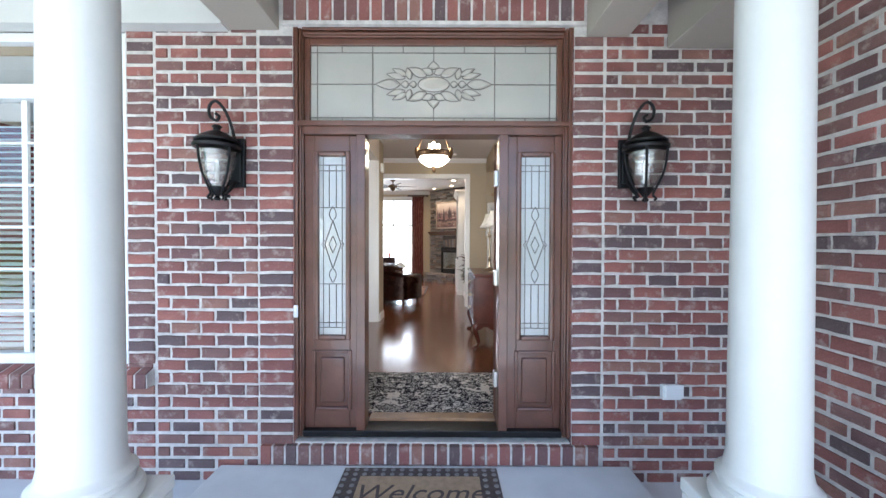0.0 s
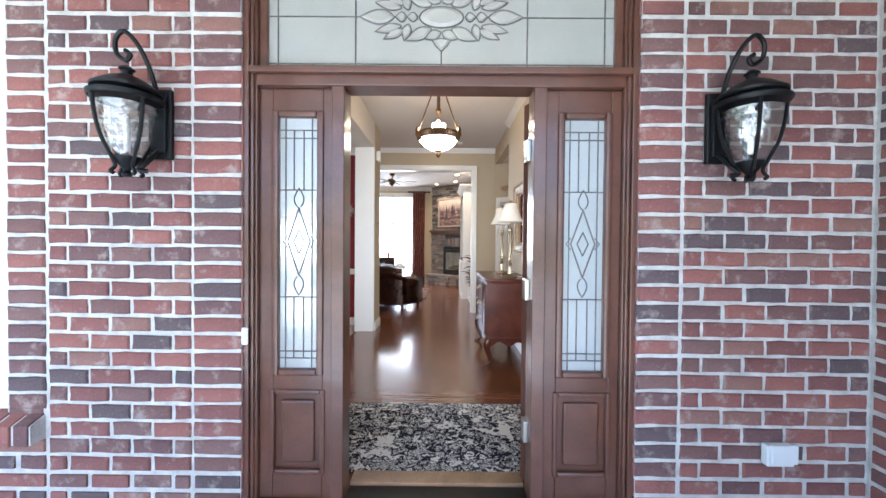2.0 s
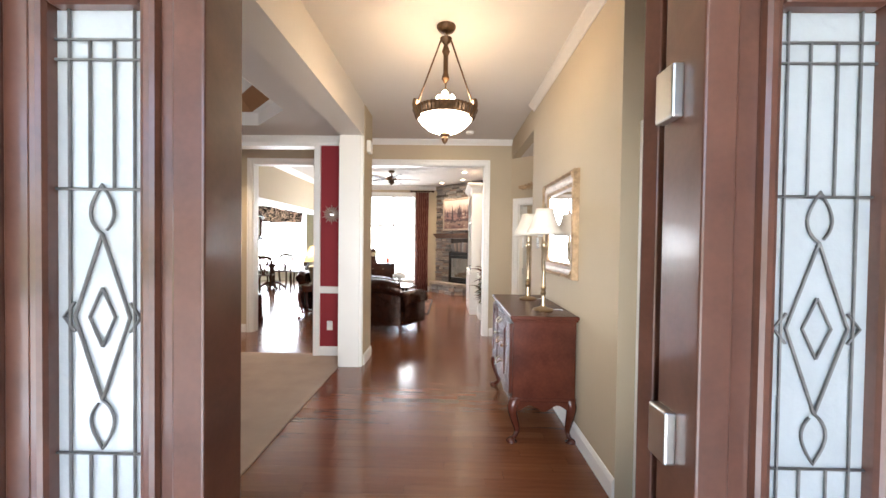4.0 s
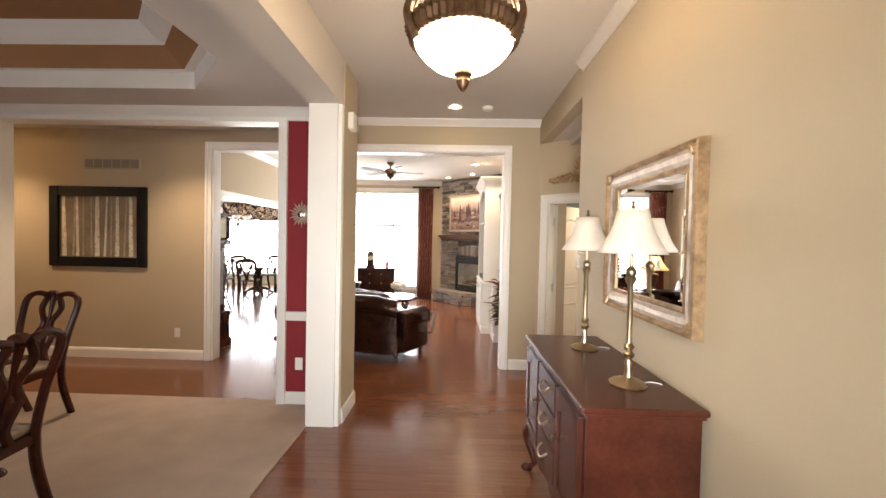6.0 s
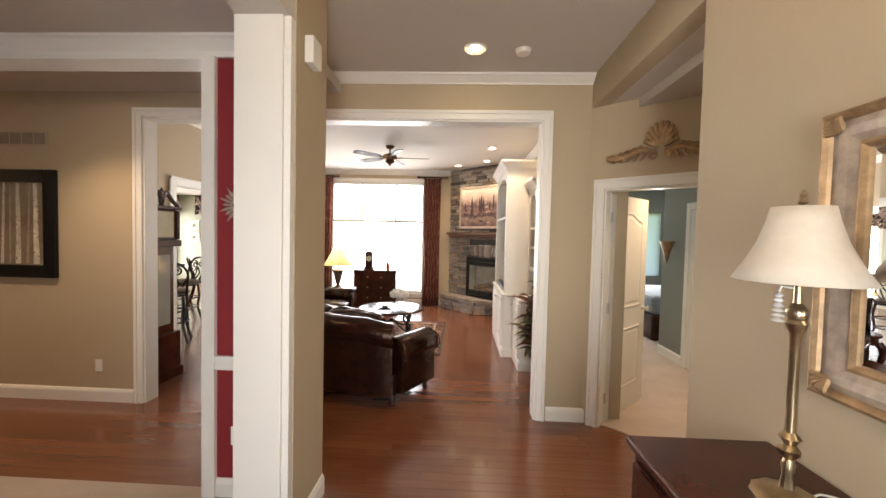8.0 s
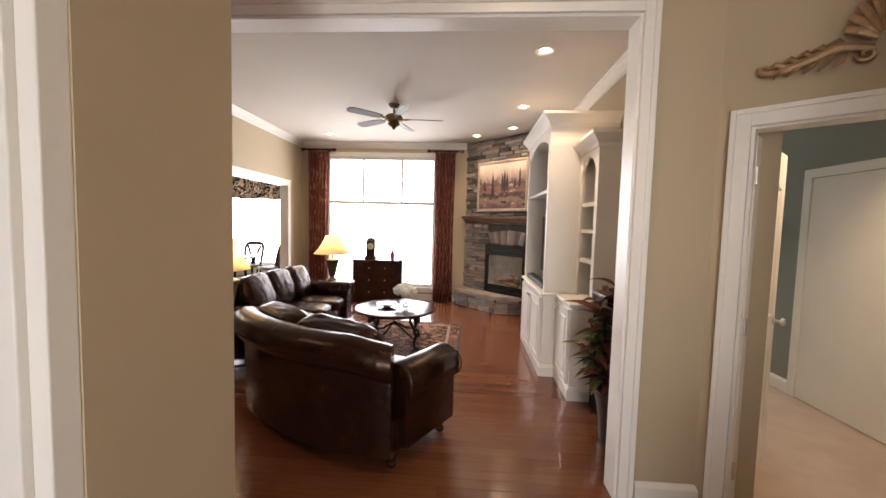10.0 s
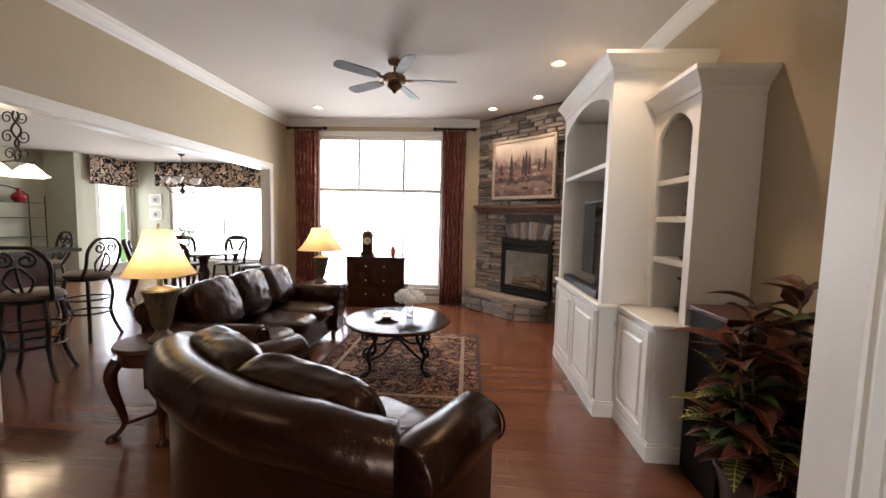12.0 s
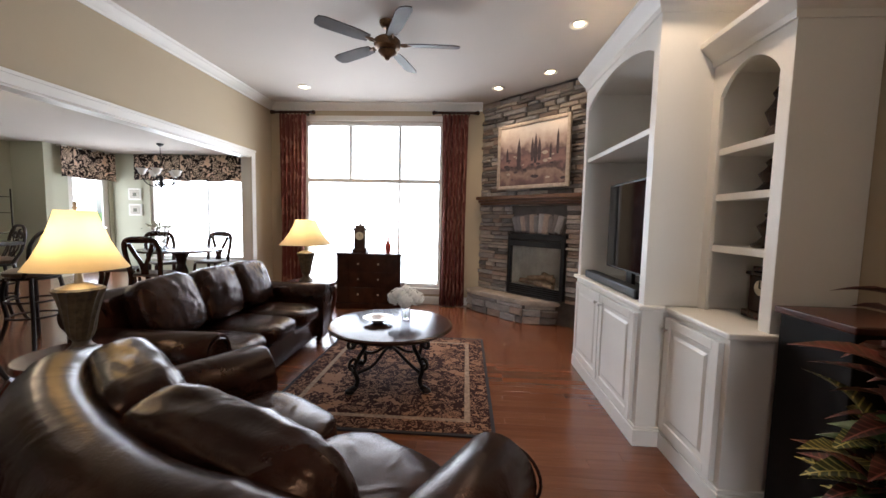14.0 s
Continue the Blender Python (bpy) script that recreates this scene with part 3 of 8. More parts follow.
for x in (GX0 + 0.045, GX1 - 0.045, CXT - 0.43, CXT + 0.43):
    came(bm, [(x, GZ0), (x, GZ1)])
for z in (GZ0 + 0.04, GZ1 - 0.045):
    came(bm, [(GX0, z), (GX1, z)])
for a, b in ((GX0, CXT - 0.41), (CXT + 0.41, GX1)):
    came(bm, [(a, CZT), (b, CZT)])
for k in (-3, -1, 1, 3):
    came(bm, [(CXT + k * 0.215, GZ1 - 0.045), (CXT + k * 0.215, GZ1)])
    came(bm, [(CXT + k * 0.215, GZ0), (CXT + k * 0.215, GZ0 + 0.04)])
came(bm, [(CXT, GZ0), (CXT, CZT - 0.155)])
came(bm, [(CXT, CZT + 0.155), (CXT, GZ1)])
part("leading", bm=on_unit(bm), material=M_LEAD, parent=trans)


def petal(x, z, length, width, angle, n=14):
    """Outline of a leaf-shaped piece from (x, z) outwards."""
    c, s = math.cos(radians(angle)), math.sin(radians(angle))
    pts = []
    for i in range(2 * n):
        t = i / n if i <= n else (2 * n - i) / n
        w = width * math.sin(math.pi * min(1, t ** 0.8)) * (1 if i <= n else -1)
        pts.append((x + t * length * c - w * s, z + t * length * s + w * c))
    return pts


def bevel_piece(pts, parent, y=None, thick=0.010):
    """A raised piece of bevelled glass with a lead edge."""
    y = yc if y is None else y
    cx, cz = sum(p[0] for p in pts) / len(pts), sum(p[1] for p in pts) / len(pts)
    bm = bmesh.new()
    a = [bm.verts.new((x, y, z)) for x, z in pts]
    b = [bm.verts.new((cx + 0.68 * (x - cx), y - thick, cz + 0.68 * (z - cz))) for x, z in pts]
    for i in range(len(a)):
        j = (i + 1) % len(a)
        bm.faces.new((a[i], a[j], b[j], b[i]))
    bm.faces.new(b)
    ob = part("bevel", on_unit(bm), M_BEVELGLASS, parent)
    bm = bmesh.new()
    tube(bm, [(x, y, z) for x, z in pts] + [(pts[0][0], y, pts[0][1])], 0.004, 6)
    part("came", on_unit(bm), M_LEAD, ob if ob.parent.parent is None else parent)


bevel_piece([(CXT + 0.11 * math.cos(a * math.pi / 12), CZT + 0.052 * math.sin(a * math.pi / 12)) for a in range(24)], trans)
for s in (-1, 1):
    f = (lambda a: a) if s > 0 else (lambda a: 180 - a)
    for x, z, L, W, A in ((0.235, 0, 0.175, 0.036, 0), (0.20, 0.045, 0.135, 0.022, 12), (0.20, -0.045, 0.135, 0.022, -12), (0.185, 0.062, 0.115, 0.020, 24), (0.185, -0.062, 0.115, 0.020, -24),
                          (0.05, 0.058, 0.14, 0.030, 24), (0.05, -0.058, 0.14, 0.030, -24), (0.165, 0.035, 0.085, 0.022, 75), (0.165, -0.035, 0.085, 0.022, -75),
                          (0.004, 0.075, 0.085, 0.024, 22), (0.004, -0.075, 0.085, 0.024, -22), (0.12, 0, 0.052, 0.022, 0), (0.175, 0, 0.055, 0.024, 0)):
        bevel_piece(petal(CXT + s * x, CZT + z, L, W, f(A)), trans)
bevel_piece([(CXT - 0.045, CZT + 0.115), (CXT, CZT + 0.105), (CXT + 0.045, CZT + 0.115), (CXT + 0.03, CZT + 0.135), (CXT, CZT + 0.165), (CXT - 0.03, CZT + 0.135)], trans)
bevel_piece([(CXT - 0.045, CZT - 0.115), (CXT, CZT - 0.105), (CXT + 0.045, CZT - 0.115), (CXT + 0.03, CZT - 0.14), (CXT, CZT - 0.17), (CXT - 0.03, CZT - 0.14)], trans)
# sidelights
for a, b in ((-0.765, -0.395), (0.661, 1.042)):
    gx0, gx1, gz0, gz1 = a + 0.098, b - 0.082, 0.655, 1.915
    s = u_box("sidelight", (a, gx0 - 0.03, FR + 0.025, FR + 0.07, -0.005, 2.06), (gx1 + 0.03, b, FR + 0.025, FR + 0.07, -0.005, 2.06), (gx0 - 0.03, gx1 + 0.03, FR + 0.025, FR + 0.07, -0.005, 0.13),
              (gx0 - 0.03, gx1 + 0.03, FR + 0.025, FR + 0.07, 0.54, gz0 - 0.03), (gx0 - 0.03, gx1 + 0.03, FR + 0.025, FR + 0.07, gz1 + 0.03, 2.06))
    u_box("glazing_bead", (gx0 - 0.035, gx0, FR + 0.008, FR + 0.06, gz0 - 0.035, gz1 + 0.035), (gx1, gx1 + 0.035, FR + 0.008, FR + 0.06, gz0 - 0.035, gz1 + 0.035), (gx0, gx1, FR + 0.008, FR + 0.06, gz0 - 0.035, gz0), (gx0, gx1, FR + 0.008, FR + 0.06, gz1, gz1 + 0.035), parent=s, bevel=0.012)
    u_box("raised_panel", (gx0 - 0.035, gx1 + 0.035, FR + 0.040, FR + 0.065, 0.13, 0.54), (gx0 + 0.01, gx1 - 0.01, FR + 0.022, FR + 0.041, 0.175, 0.495), parent=s, bevel=0.012)
    u_box("panel_moulding", (gx0 - 0.045, gx0 - 0.02, FR + 0.012, FR + 0.04, 0.12, 0.55), (gx1 + 0.02, gx1 + 0.045, FR + 0.012, FR + 0.04, 0.12, 0.55), (gx0 - 0.02, gx1 + 0.02, FR + 0.012, FR + 0.04, 0.12, 0.145), (gx0 - 0.02, gx1 + 0.02, FR + 0.012, FR + 0.04, 0.525, 0.55), parent=s, bevel=0.008)
    part("pane", on_unit(boxes((gx0, gx1, FR + 0.040, FR + 0.047, gz0, gz1))), M_SIDEGLASS, s, "leaded sidelight glass")
    yc = FR + 0.036
    bm = bmesh.new()
    w = gx1 - gx0
    mx = (gx0 + gx1) / 2
    for x in (gx0 + 0.15 * w, gx1 - 0.15 * w):
        came(bm, [(x, gz0), (x, gz1)], 0.003)
    for x in (mx - 0.13 * w, mx + 0.13 * w):
        came(bm, [(x, gz0 + 0.05), (x, gz0 + 0.36)], 0.003)
        came(bm, [(x, gz1 - 0.36), (x, gz1 - 0.06)], 0.003)
    for z in (gz0 + 0.05, gz0 + 0.085, gz0 + 0.36, gz1 - 0.06, gz1 - 0.10, gz1 - 0.36):
        came(bm, [(gx0, z), (gx1, z)], 0.003)
    zc = (gz0 + gz1) / 2 + 0.01
    for s2 in (-1, 1):
        came(bm, [(mx, zc + 0.17), (mx + s2 * 0.30 * w, zc), (mx, zc - 0.17)], 0.0035)
        came(bm, [(mx, zc + 0.06), (mx + s2 * 0.14 * w, zc), (mx, zc - 0.06)], 0.003)
        came(bm, [(mx + s2 * 0.30 * w, zc - 0.03), (mx + s2 * 0.42 * w, zc), (mx + s2 * 0.30 * w, zc + 0.03)], 0.003)
    came(bm, petal(mx, zc + 0.17, 0.10, 0.024, 90), 0.003)
    came(bm, petal(mx, zc - 0.17, 0.10, 0.024, -90), 0.003)
    came(bm, [(mx, zc + 0.27), (mx, gz1 - 0.36)], 0.003)
    part("leading", on_unit(bm), M_LEAD, s)
yc = FR + 0.040
for z in (1.77, 1.06, 0.33):
    h = u_box("hinge", (0.575, 0.600, FR + 0.05, FR + 0.115, z - 0.055, z + 0.055), material=M_CHROME, label="satin nickel hinge")
# open front door leaf, swung back beside the wall
leaf = thing("front_door", (0.605, FR + 0.15, 0.012), "stained mahogany front door standing wide open", "door", rz=22)
part("slab", boxes((0.0, 0.91, 0.0, 0.045, 0, 2.03), bevel=0.004), M_DOORWOOD, leaf)
part("panel", boxes((0.16, 0.75, -0.012, 0.057, 0.14, 0.52), bevel=0.01), M_DOORWOOD, leaf)
part("glass_lite", boxes((0.2, 0.71, -0.01, 0.055, 0.66, 1.9), bevel=0.01), M_SIDEGLASS, leaf)
part("handle", boxes((0.82, 0.86, -0.06, 0.105, 0.95, 0.99), bevel=0.008), M_CHROME, leaf)
# brick lintel, rowlock sill under the door, window sill


def brick_row(name, x0, x1, step_, y0, y1, z0, z1, label, tilt=0.0):
    t = thing(name, (x0, y0, z0), label, "brickwork")
    n = max(1, round((x1 - x0) / step_))
    w = (x1 - x0) / n
    bm = boxes((0, x1 - x0, 0.010, y1 - y0, 0.004, z1 - z0 - 0.006))
    if tilt:
        for v in bm.verts:
            if v.co.z > 0.02 and v.co.y < 0.02:
                v.co.z -= tilt
    part("mortar_bed", bm, M_MORTAR, t)
    bm = bmesh.new()
    box(bm, -w / 2 + 0.008, w / 2 - 0.008, 0, y1 - y0 - 0.002, 0, z1 - z0, 0.005)
    if tilt:
        for v in bm.verts:
            if v.co.z > 0.02 and v.co.y < (y1 - y0) / 2:
                v.co.z -= tilt
    me = mesh_of("brick", bm, M_BRICK)
    for i in range(n):
        ob = new("brick", me)
        ob.parent = t
        ob.matrix_basis = pose((i + 0.5) * w, rb.uniform(-0.003, 0.003), rb.uniform(-0.002, 0.002))
    return t


brick_row("door_lintel", -0.89, 1.17, 0.0857, BF - 0.012, BF + 0.008, 2.815, 3.02, "soldier course of red bricks over the entry")
structure("trim_lintel", boxes((-0.89, 1.17, BF - 0.02, BF + 0.05, 2.785, 2.81)), M_MORTAR, "pale steel lintel edge over the entry", "trim")
brick_row("door_brick_sill", -1.045, 1.285, 0.0857, BF - 0.03, FR - 0.022, -0.215, -0.085, "rowlock brick sill under the entry door")
brick_row("window_brick_sill", -3.55, -1.785, 0.0857, BF - 0.07, BF + 0.05, 0.315, 0.46, "sloping rowlock brick window sill", tilt=0.045)
# lanterns
for x in (-1.265, 1.525):
    s = 1 if x < 0 else -1
    l = thing("wall_lantern", (x, 4.08, 1.58), "black metal wall lantern with seeded glass on the brick wall", "lantern", "entry lanterns")
    px = s * 0.075
    part("backplate", boxes((px - 0.055, px + 0.055, 0.092, 0.117, 0.10, 0.43), (px - 0.038, px + 0.038, 0.078, 0.092, 0.13, 0.40), bevel=0.006), M_BLACK, l)
    bm = bmesh.new()
    lathe(bm, [(0.02, 0.315), (0.135, 0.335), (0.142, 0.345), (0.142, 0.355), (0.115, 0.372), (0.128, 0.378), (0.130, 0.388), (0.10, 0.412), (0.065, 0.435), (0.035, 0.448), (0.022, 0.455), (0.022, 0.47), (0.032, 0.478), (0.02, 0.49)], segs=28)
    part("roof", bm, M_BLACK, l, smooth=True)
    bm = bmesh.new()
    lathe(bm, [(0.045, 0.085), (0.07, 0.13), (0.093, 0.19), (0.107, 0.25), (0.112, 0.315)], segs=28)
    part("glass_bowl", bm, M_WAVY, l, "clear wavy glass bowl", smooth=True)
    bm = bmesh.new()
    lathe(bm, [(0.014, 0.0), (0.022, 0.012), (0.012, 0.028), (0.03, 0.05), (0.05, 0.075), (0.055, 0.088), (0.02, 0.092)], segs=20)
    part("finial", bm, M_BLACK, l, smooth=True)
    for k in range(4):
        a = math.pi / 4 + k * math.pi / 2 + 0.35
        bm = bmesh.new()
        tube(bm, curve_pts([(r * math.cos(a), r * math.sin(a), z) for r, z in ((0.125, 0.335), (0.118, 0.26), (0.098, 0.17), (0.06, 0.085), (0.045, 0.045), (0.062, 0.018), (0.05, 0.008))], 5), 0.008, 6)
        part("rib", bm, M_BLACK, l, smooth=True)
    bm = bmesh.new()
    tube(bm, curve_pts([(px, 0.08, 0.40), (px * 0.95, 0.04, 0.50), (px * 0.7, 0.0, 0.585), (px * 0.1, -0.02, 0.638), (-px * 0.55, -0.01, 0.61), (-px * 0.6, 0.0, 0.55), (-px * 0.05, 0, 0.52), (px * 0.2, 0, 0.545), (-px * 0.1, 0, 0.565)], 6), 0.010, 8)
    part("scroll_arm", bm, M_BLACK, l, smooth=True)
    bm = bmesh.new()
    tube(bm, curve_pts([(px, 0.09, 0.14), (px * 0.8, 0.03, 0.07), (px * 0.5, 0.02, 0.04), (px * 0.9, 0.03, 0.03)], 5), 0.012, 6)
    part("lower_scroll", bm, M_BLACK, l, smooth=True)
    bm = bmesh.new()
    lathe(bm, [(0.012, 0.12), (0.013, 0.2), (0.018, 0.215), (0.012, 0.25), (0.004, 0.27)], segs=12)
    part("candle_bulb", bm, mat("bulb_glass", (0.75, 0.72, 0.65), 0.2), l, smooth=True)
    tube(bm := bmesh.new(), [(px, 0.085, 0.30), (0, 0.02, 0.33)], 0.012, 6)
    part("bracket", bm, M_BLACK, l)
# outlet box and doorbell
o = thing("outdoor_outlet", (1.77, BF - 0.055, 0.245), "pale weatherproof outlet cover on the brick wall", "outlet")
part("box", boxes((-0.065, 0.065, 0.015, 0.055, 0, 0.10), bevel=0.006), M_VINYL, o)
part("lid", boxes((-0.055, 0.07, 0, 0.016, 0.018, 0.108), bevel=0.006), M_VINYL, o)
d = thing("doorbell", (-0.805, FR - 0.045, 0.79), "small white doorbell button on the door frame", "doorbell")
part("body", boxes((-0.016, 0.016, 0.0, 0.015, 0, 0.085), bevel=0.007), M_VINYL, d)
part("button", boxes((-0.008, 0.008, -0.004, 0.001, 0.03, 0.055), bevel=0.003), M_TRIM, d)
# doormat
m_ = thing("doormat", (0.065, 3.78, -0.22), "tan welcome doormat with a dark rubber border", "doormat")
part("border", boxes((-0.51, 0.51, -0.31, 0.36, 0, 0.012), bevel=0.004), M_RUBBER, m_)
part("field", boxes((-0.385, 0.385, -0.21, 0.26, 0.012, 0.017), bevel=0.002), M_MATFIELD, m_)
bm = bmesh.new()
for i in range(17):
    for row in (-0.285, -0.24, 0.285, 0.335):
        lathe(bm, [(0.017, 0.012), (0.014, 0.016), (0.006, 0.016)], (-0.485 + i * 0.0605, row + 0.0, 0), 8)
for i in range(8):
    for col in (-0.485, -0.42, 0.42, 0.485):
        lathe(bm, [(0.017, 0.012), (0.014, 0.016), (0.006, 0.016)], (col, -0.19 + i * 0.06, 0), 8)
tagged(part("studs", bm, mat("grey_rubber", (0.2, 0.2, 0.21), 0.8), m_), kind="stuff")
cu = bpy.data.curves.new("welcome", "FONT")
cu.body, cu.size, cu.align_x, cu.shear, cu.extrude = "Welcome", 0.2, "CENTER", 0.3, 0.001
tmp = new("text", cu)
dg = bpy.context.evaluated_depsgraph_get()
me = bpy.data.meshes.new_from_object(tmp.evaluated_get(dg))
bpy.data.objects.remove(tmp)
me.materials.clear()
me.materials.append(M_RUBBER)
tx = new("lettering", me)
tx.parent, tx.location = m_, (0, 0.03, 0.0185)
# dining window seen from the porch
w = thing("window_dining", (-2.71, 4.22, 0.46), "white vinyl window with grilles and blinds", "window")
w["kind"] = "structure"
W2, HT = 0.74, 2.28
part("window_frame", boxes((-W2, -W2 + 0.06, 0, 0.10, 0, HT), (W2 - 0.06, W2, 0, 0.10, 0, HT), (-W2 + 0.06, W2 - 0.06, 0, 0.10, 0, 0.07), (-W2 + 0.06, W2 - 0.06, 0, 0.10, HT - 0.06, HT), (-W2 + 0.06, W2 - 0.06, -0.01, 0.10, 1.83, 1.93), bevel=0.005), M_VINYL, w)
bm = boxes((-0.02, 0.02, 0.03, 0.05, 0.07, 1.83), (W2 - 0.25, W2 - 0.232, 0.03, 0.045, 0.07, 1.83), (-W2 + 0.232, -W2 + 0.25, 0.03, 0.045, 0.07, 1.83))
for i in range(1, 6):
    z = 0.07 + i * 0.293
    box(bm, -W2 + 0.06, W2 - 0.06, 0.032, 0.044, z - 0.009, z + 0.009)
part("grille", bm, M_VINYL, w)
p_ = part("pane", boxes((-W2 + 0.05, W2 - 0.05, 0.052, 0.058, 0.06, 1.84)), M_PANE, w)
p_.visible_shadow = False
p_ = part("pane", boxes((-W2 + 0.05, W2 - 0.05, 0.052, 0.058, 1.92, HT - 0.05)), M_PANE, w)
p_.visible_shadow = False
part("upper_shade", boxes((-W2 + 0.06, W2 - 0.06, 0.085, 0.09, 1.7, HT - 0.06)), M_DARKROOM, w, "white pleated shade")
bl = new("slat", mesh_of("slat", turn(boxes((-W2 + 0.07, W2 - 0.07, -0.022, 0.022, -0.0015, 0.0015)), pose(0, 0, 0, 28)), M_VINYL))
for i in range(36):
    ob = bl if i == 0 else new("slat", bl.data)
    ob.parent = w
    ob.location = (0, 0.13, 0.10 + i * 0.045)

# ---- foyer and dining room ----
M_GOLD = mat("antique_gold_leaf", (0.40, 0.27, 0.15), 0.46, metal=0.6, vary=0.35, scale=16, bump=0.3, bump_scale=60)
M_SILVERLEAF = mat("crackled_silver_leaf", (0.42, 0.34, 0.27), 0.5, metal=0.3, vary=0.22, scale=22, bump=0.25, bump_scale=50)
M_ALABASTER = glow("lit_alabaster_glass", (1.0, 0.86, 0.62), 4.0)
M_LIT = glow("lit_bulb", (1.0, 0.80, 0.50), 12.0)
M_PLASTIC = mat("white_plastic", (0.78, 0.76, 0.70), 0.4, vary=0.02)


def veined(name, dark, light, scale, third=None, crisp=False):
    """Oriental figure: flower heads, leaves and tendrils in three colours on a ground."""
    m = mat(name, dark, 0.95, bump=0.6, bump_scale=260, spec=0.1)
    n, l = m.node_tree.nodes, m.node_tree.links
    co = n.new("ShaderNodeTexCoord")
    nz = n.new("ShaderNodeTexNoise")
    nz.inputs["Scale"].default_value, nz.inputs["Detail"].default_value = scale * 1.6, 3
    l.new(co.outputs["Object"], nz.inputs["Vector"])
    bend = n.new("ShaderNodeMix")
    bend.data_type = "RGBA"
    bend.blend_type = "LINEAR_LIGHT"
    bend.inputs[0].default_value = 0.9 / scale
    l.new(co.outputs["Object"], bend.inputs[6])
    l.new(nz.outputs["Color"], bend.inputs[7])
    v = n.new("ShaderNodeTexVoronoi")
    v.inputs["Scale"].default_value = scale
    l.new(bend.outputs[2], v.inputs["Vector"])
    cells = n.new("ShaderNodeTexVoronoi")
    cells.inputs["Scale"].default_value = scale * 3.1
    l.new(bend.outputs[2], cells.inputs["Vector"])
    mix = n.new("ShaderNodeMath")
    mix.operation = "MULTIPLY_ADD"
    l.new(cells.outputs["Distance"], mix.inputs[0])
    mix.inputs[1].default_value = 0.55
    l.new(v.outputs["Distance"], mix.inputs[2])
    cr = n.new("ShaderNodeValToRGB")
    third = third or tuple(0.5 * (p + q) for p, q in zip(dark, light))
    soft = tuple(0.68 * p + 0.32 * q for p, q in zip(dark, light))
    for i, (p, c) in enumerate(((0.0, third), (0.16, light), (0.31, dark), (0.41, light), (0.51, dark), (0.59, light), (0.68, dark), (0.96, light)) if crisp else ((0.0, third), (0.24, light), (0.36, dark), (0.47, soft), (0.56, dark), (0.66, third), (0.74, dark), (0.86, soft))):
        e = cr.color_ramp.elements[i] if i < 2 else cr.color_ramp.elements.new(p)
        e.position, e.color = p, (*c, 1)
    if crisp:
        cr.color_ramp.interpolation = "CONSTANT"
    l.new(mix.outputs[0], cr.inputs[0])
    l.new(cr.outputs[0], n["Principled BSDF"].inputs["Base Color"])
    return m


M_RUGFIELD = veined("charcoal_floral_rug", (0.020, 0.020, 0.026), (0.70, 0.66, 0.60), 10, (0.16, 0.15, 0.14), crisp=True)
r = thing("entry_rug", (0.115, 4.95, 0.001), "charcoal and ivory floral wool rug inside the door", "rug")
part("field", boxes((-0.62, 0.62, -0.36, 0.33, 0, 0.011), bevel=0.003), M_RUGFIELD, r)
part("border", boxes((-0.70, -0.62, -0.46, 0.43, 0, 0.010), (0.62, 0.70, -0.46, 0.43, 0, 0.010), (-0.62, 0.62, -0.46, -0.36, 0, 0.010), (-0.62, 0.62, 0.33, 0.43, 0, 0.010)), veined("rug_border", (0.03, 0.03, 0.035), (0.66, 0.62, 0.56), 16, crisp=True), r)

# trim
bm = bmesh.new()
run(bm, [(u * 0.85, v * 0.68) for u, v in CROWN], (-1.25, BY, ZF), (RX, BY, ZF), (0, -1, 0))
structure("trim_crown_foyer", bm, M_TRIM, "white painted crown moulding", "trim")
bm = bmesh.new()
run(bm, [(u * 0.7, v * 0.7) for u, v in CROWN], (RX, 5.66, ZF), (RX, 7.88, ZF), (-1, 0, 0))
structure("trim_cove_foyer", bm, M_CEIL, "slim cove moulding painted like the ceiling", "trim")
bm = bmesh.new()
run(bm, BASE, (RX, 5.66, 0), (RX, 7.89, 0), (-1, 0, 0))
run(bm, BASE, (0.77, BY, 0), (1.13, BY, 0), (0, -1, 0))
run(bm, BASE, (-0.862, 7.91, 0), (-0.862, 8.32, 0), (1, 0, 0))
run(bm, BASE, (-7.5, BY, 0), (-3.06, BY, 0), (0, -1, 0))
run(bm, BASE, (-1.485, 8.235, 0), (-1.14, 8.235, 0), (0, -1, 0))
run(bm, BASE, (-4.78, FY, 0), (-4.78, 8.2, 0), (1, 0, 0))
structure("baseboard_foyer", bm, M_TRIM, "white painted baseboard", "baseboard")
casing("trim_living_opening", -2.96, 0.675, BY, 2.66, M_TRIM, w=0.075)
casing("trim_living_opening_back", -2.96, 0.675, BY + 0.14, 2.66, M_TRIM, face=1)
structure("trim_living_jamb", boxes((-2.962, -2.945, BY - 0.002, BY + 0.142, 0, 2.66), (0.660, 0.677, BY - 0.002, BY + 0.142, 0, 2.66), (-2.945, 0.660, BY - 0.002, BY + 0.142, 2.645, 2.662)), M_TRIM, "white painted jamb lining", "trim")
DINING_CROWN = [(0, 0.105), (0, 0), (0.02, 0), (0.024, 0.03), (0.034, 0.042), (0.055, 0.06), (0.075, 0.082), (0.09, 0.09), (0.10, 0.105)]
bm = bmesh.new()
run(bm, DINING_CROWN, (-4.78, 8.235, 2.65), (-1.13, 8.235, 2.65), (0, -1, 0))
run(bm, DINING_CROWN, (-4.78, FY, 2.65), (-4.78, 8.2, 2.65), (1, 0, 0))
structure("trim_crown_dining", bm, M_TRIM, "white painted crown moulding in the dining room", "trim")
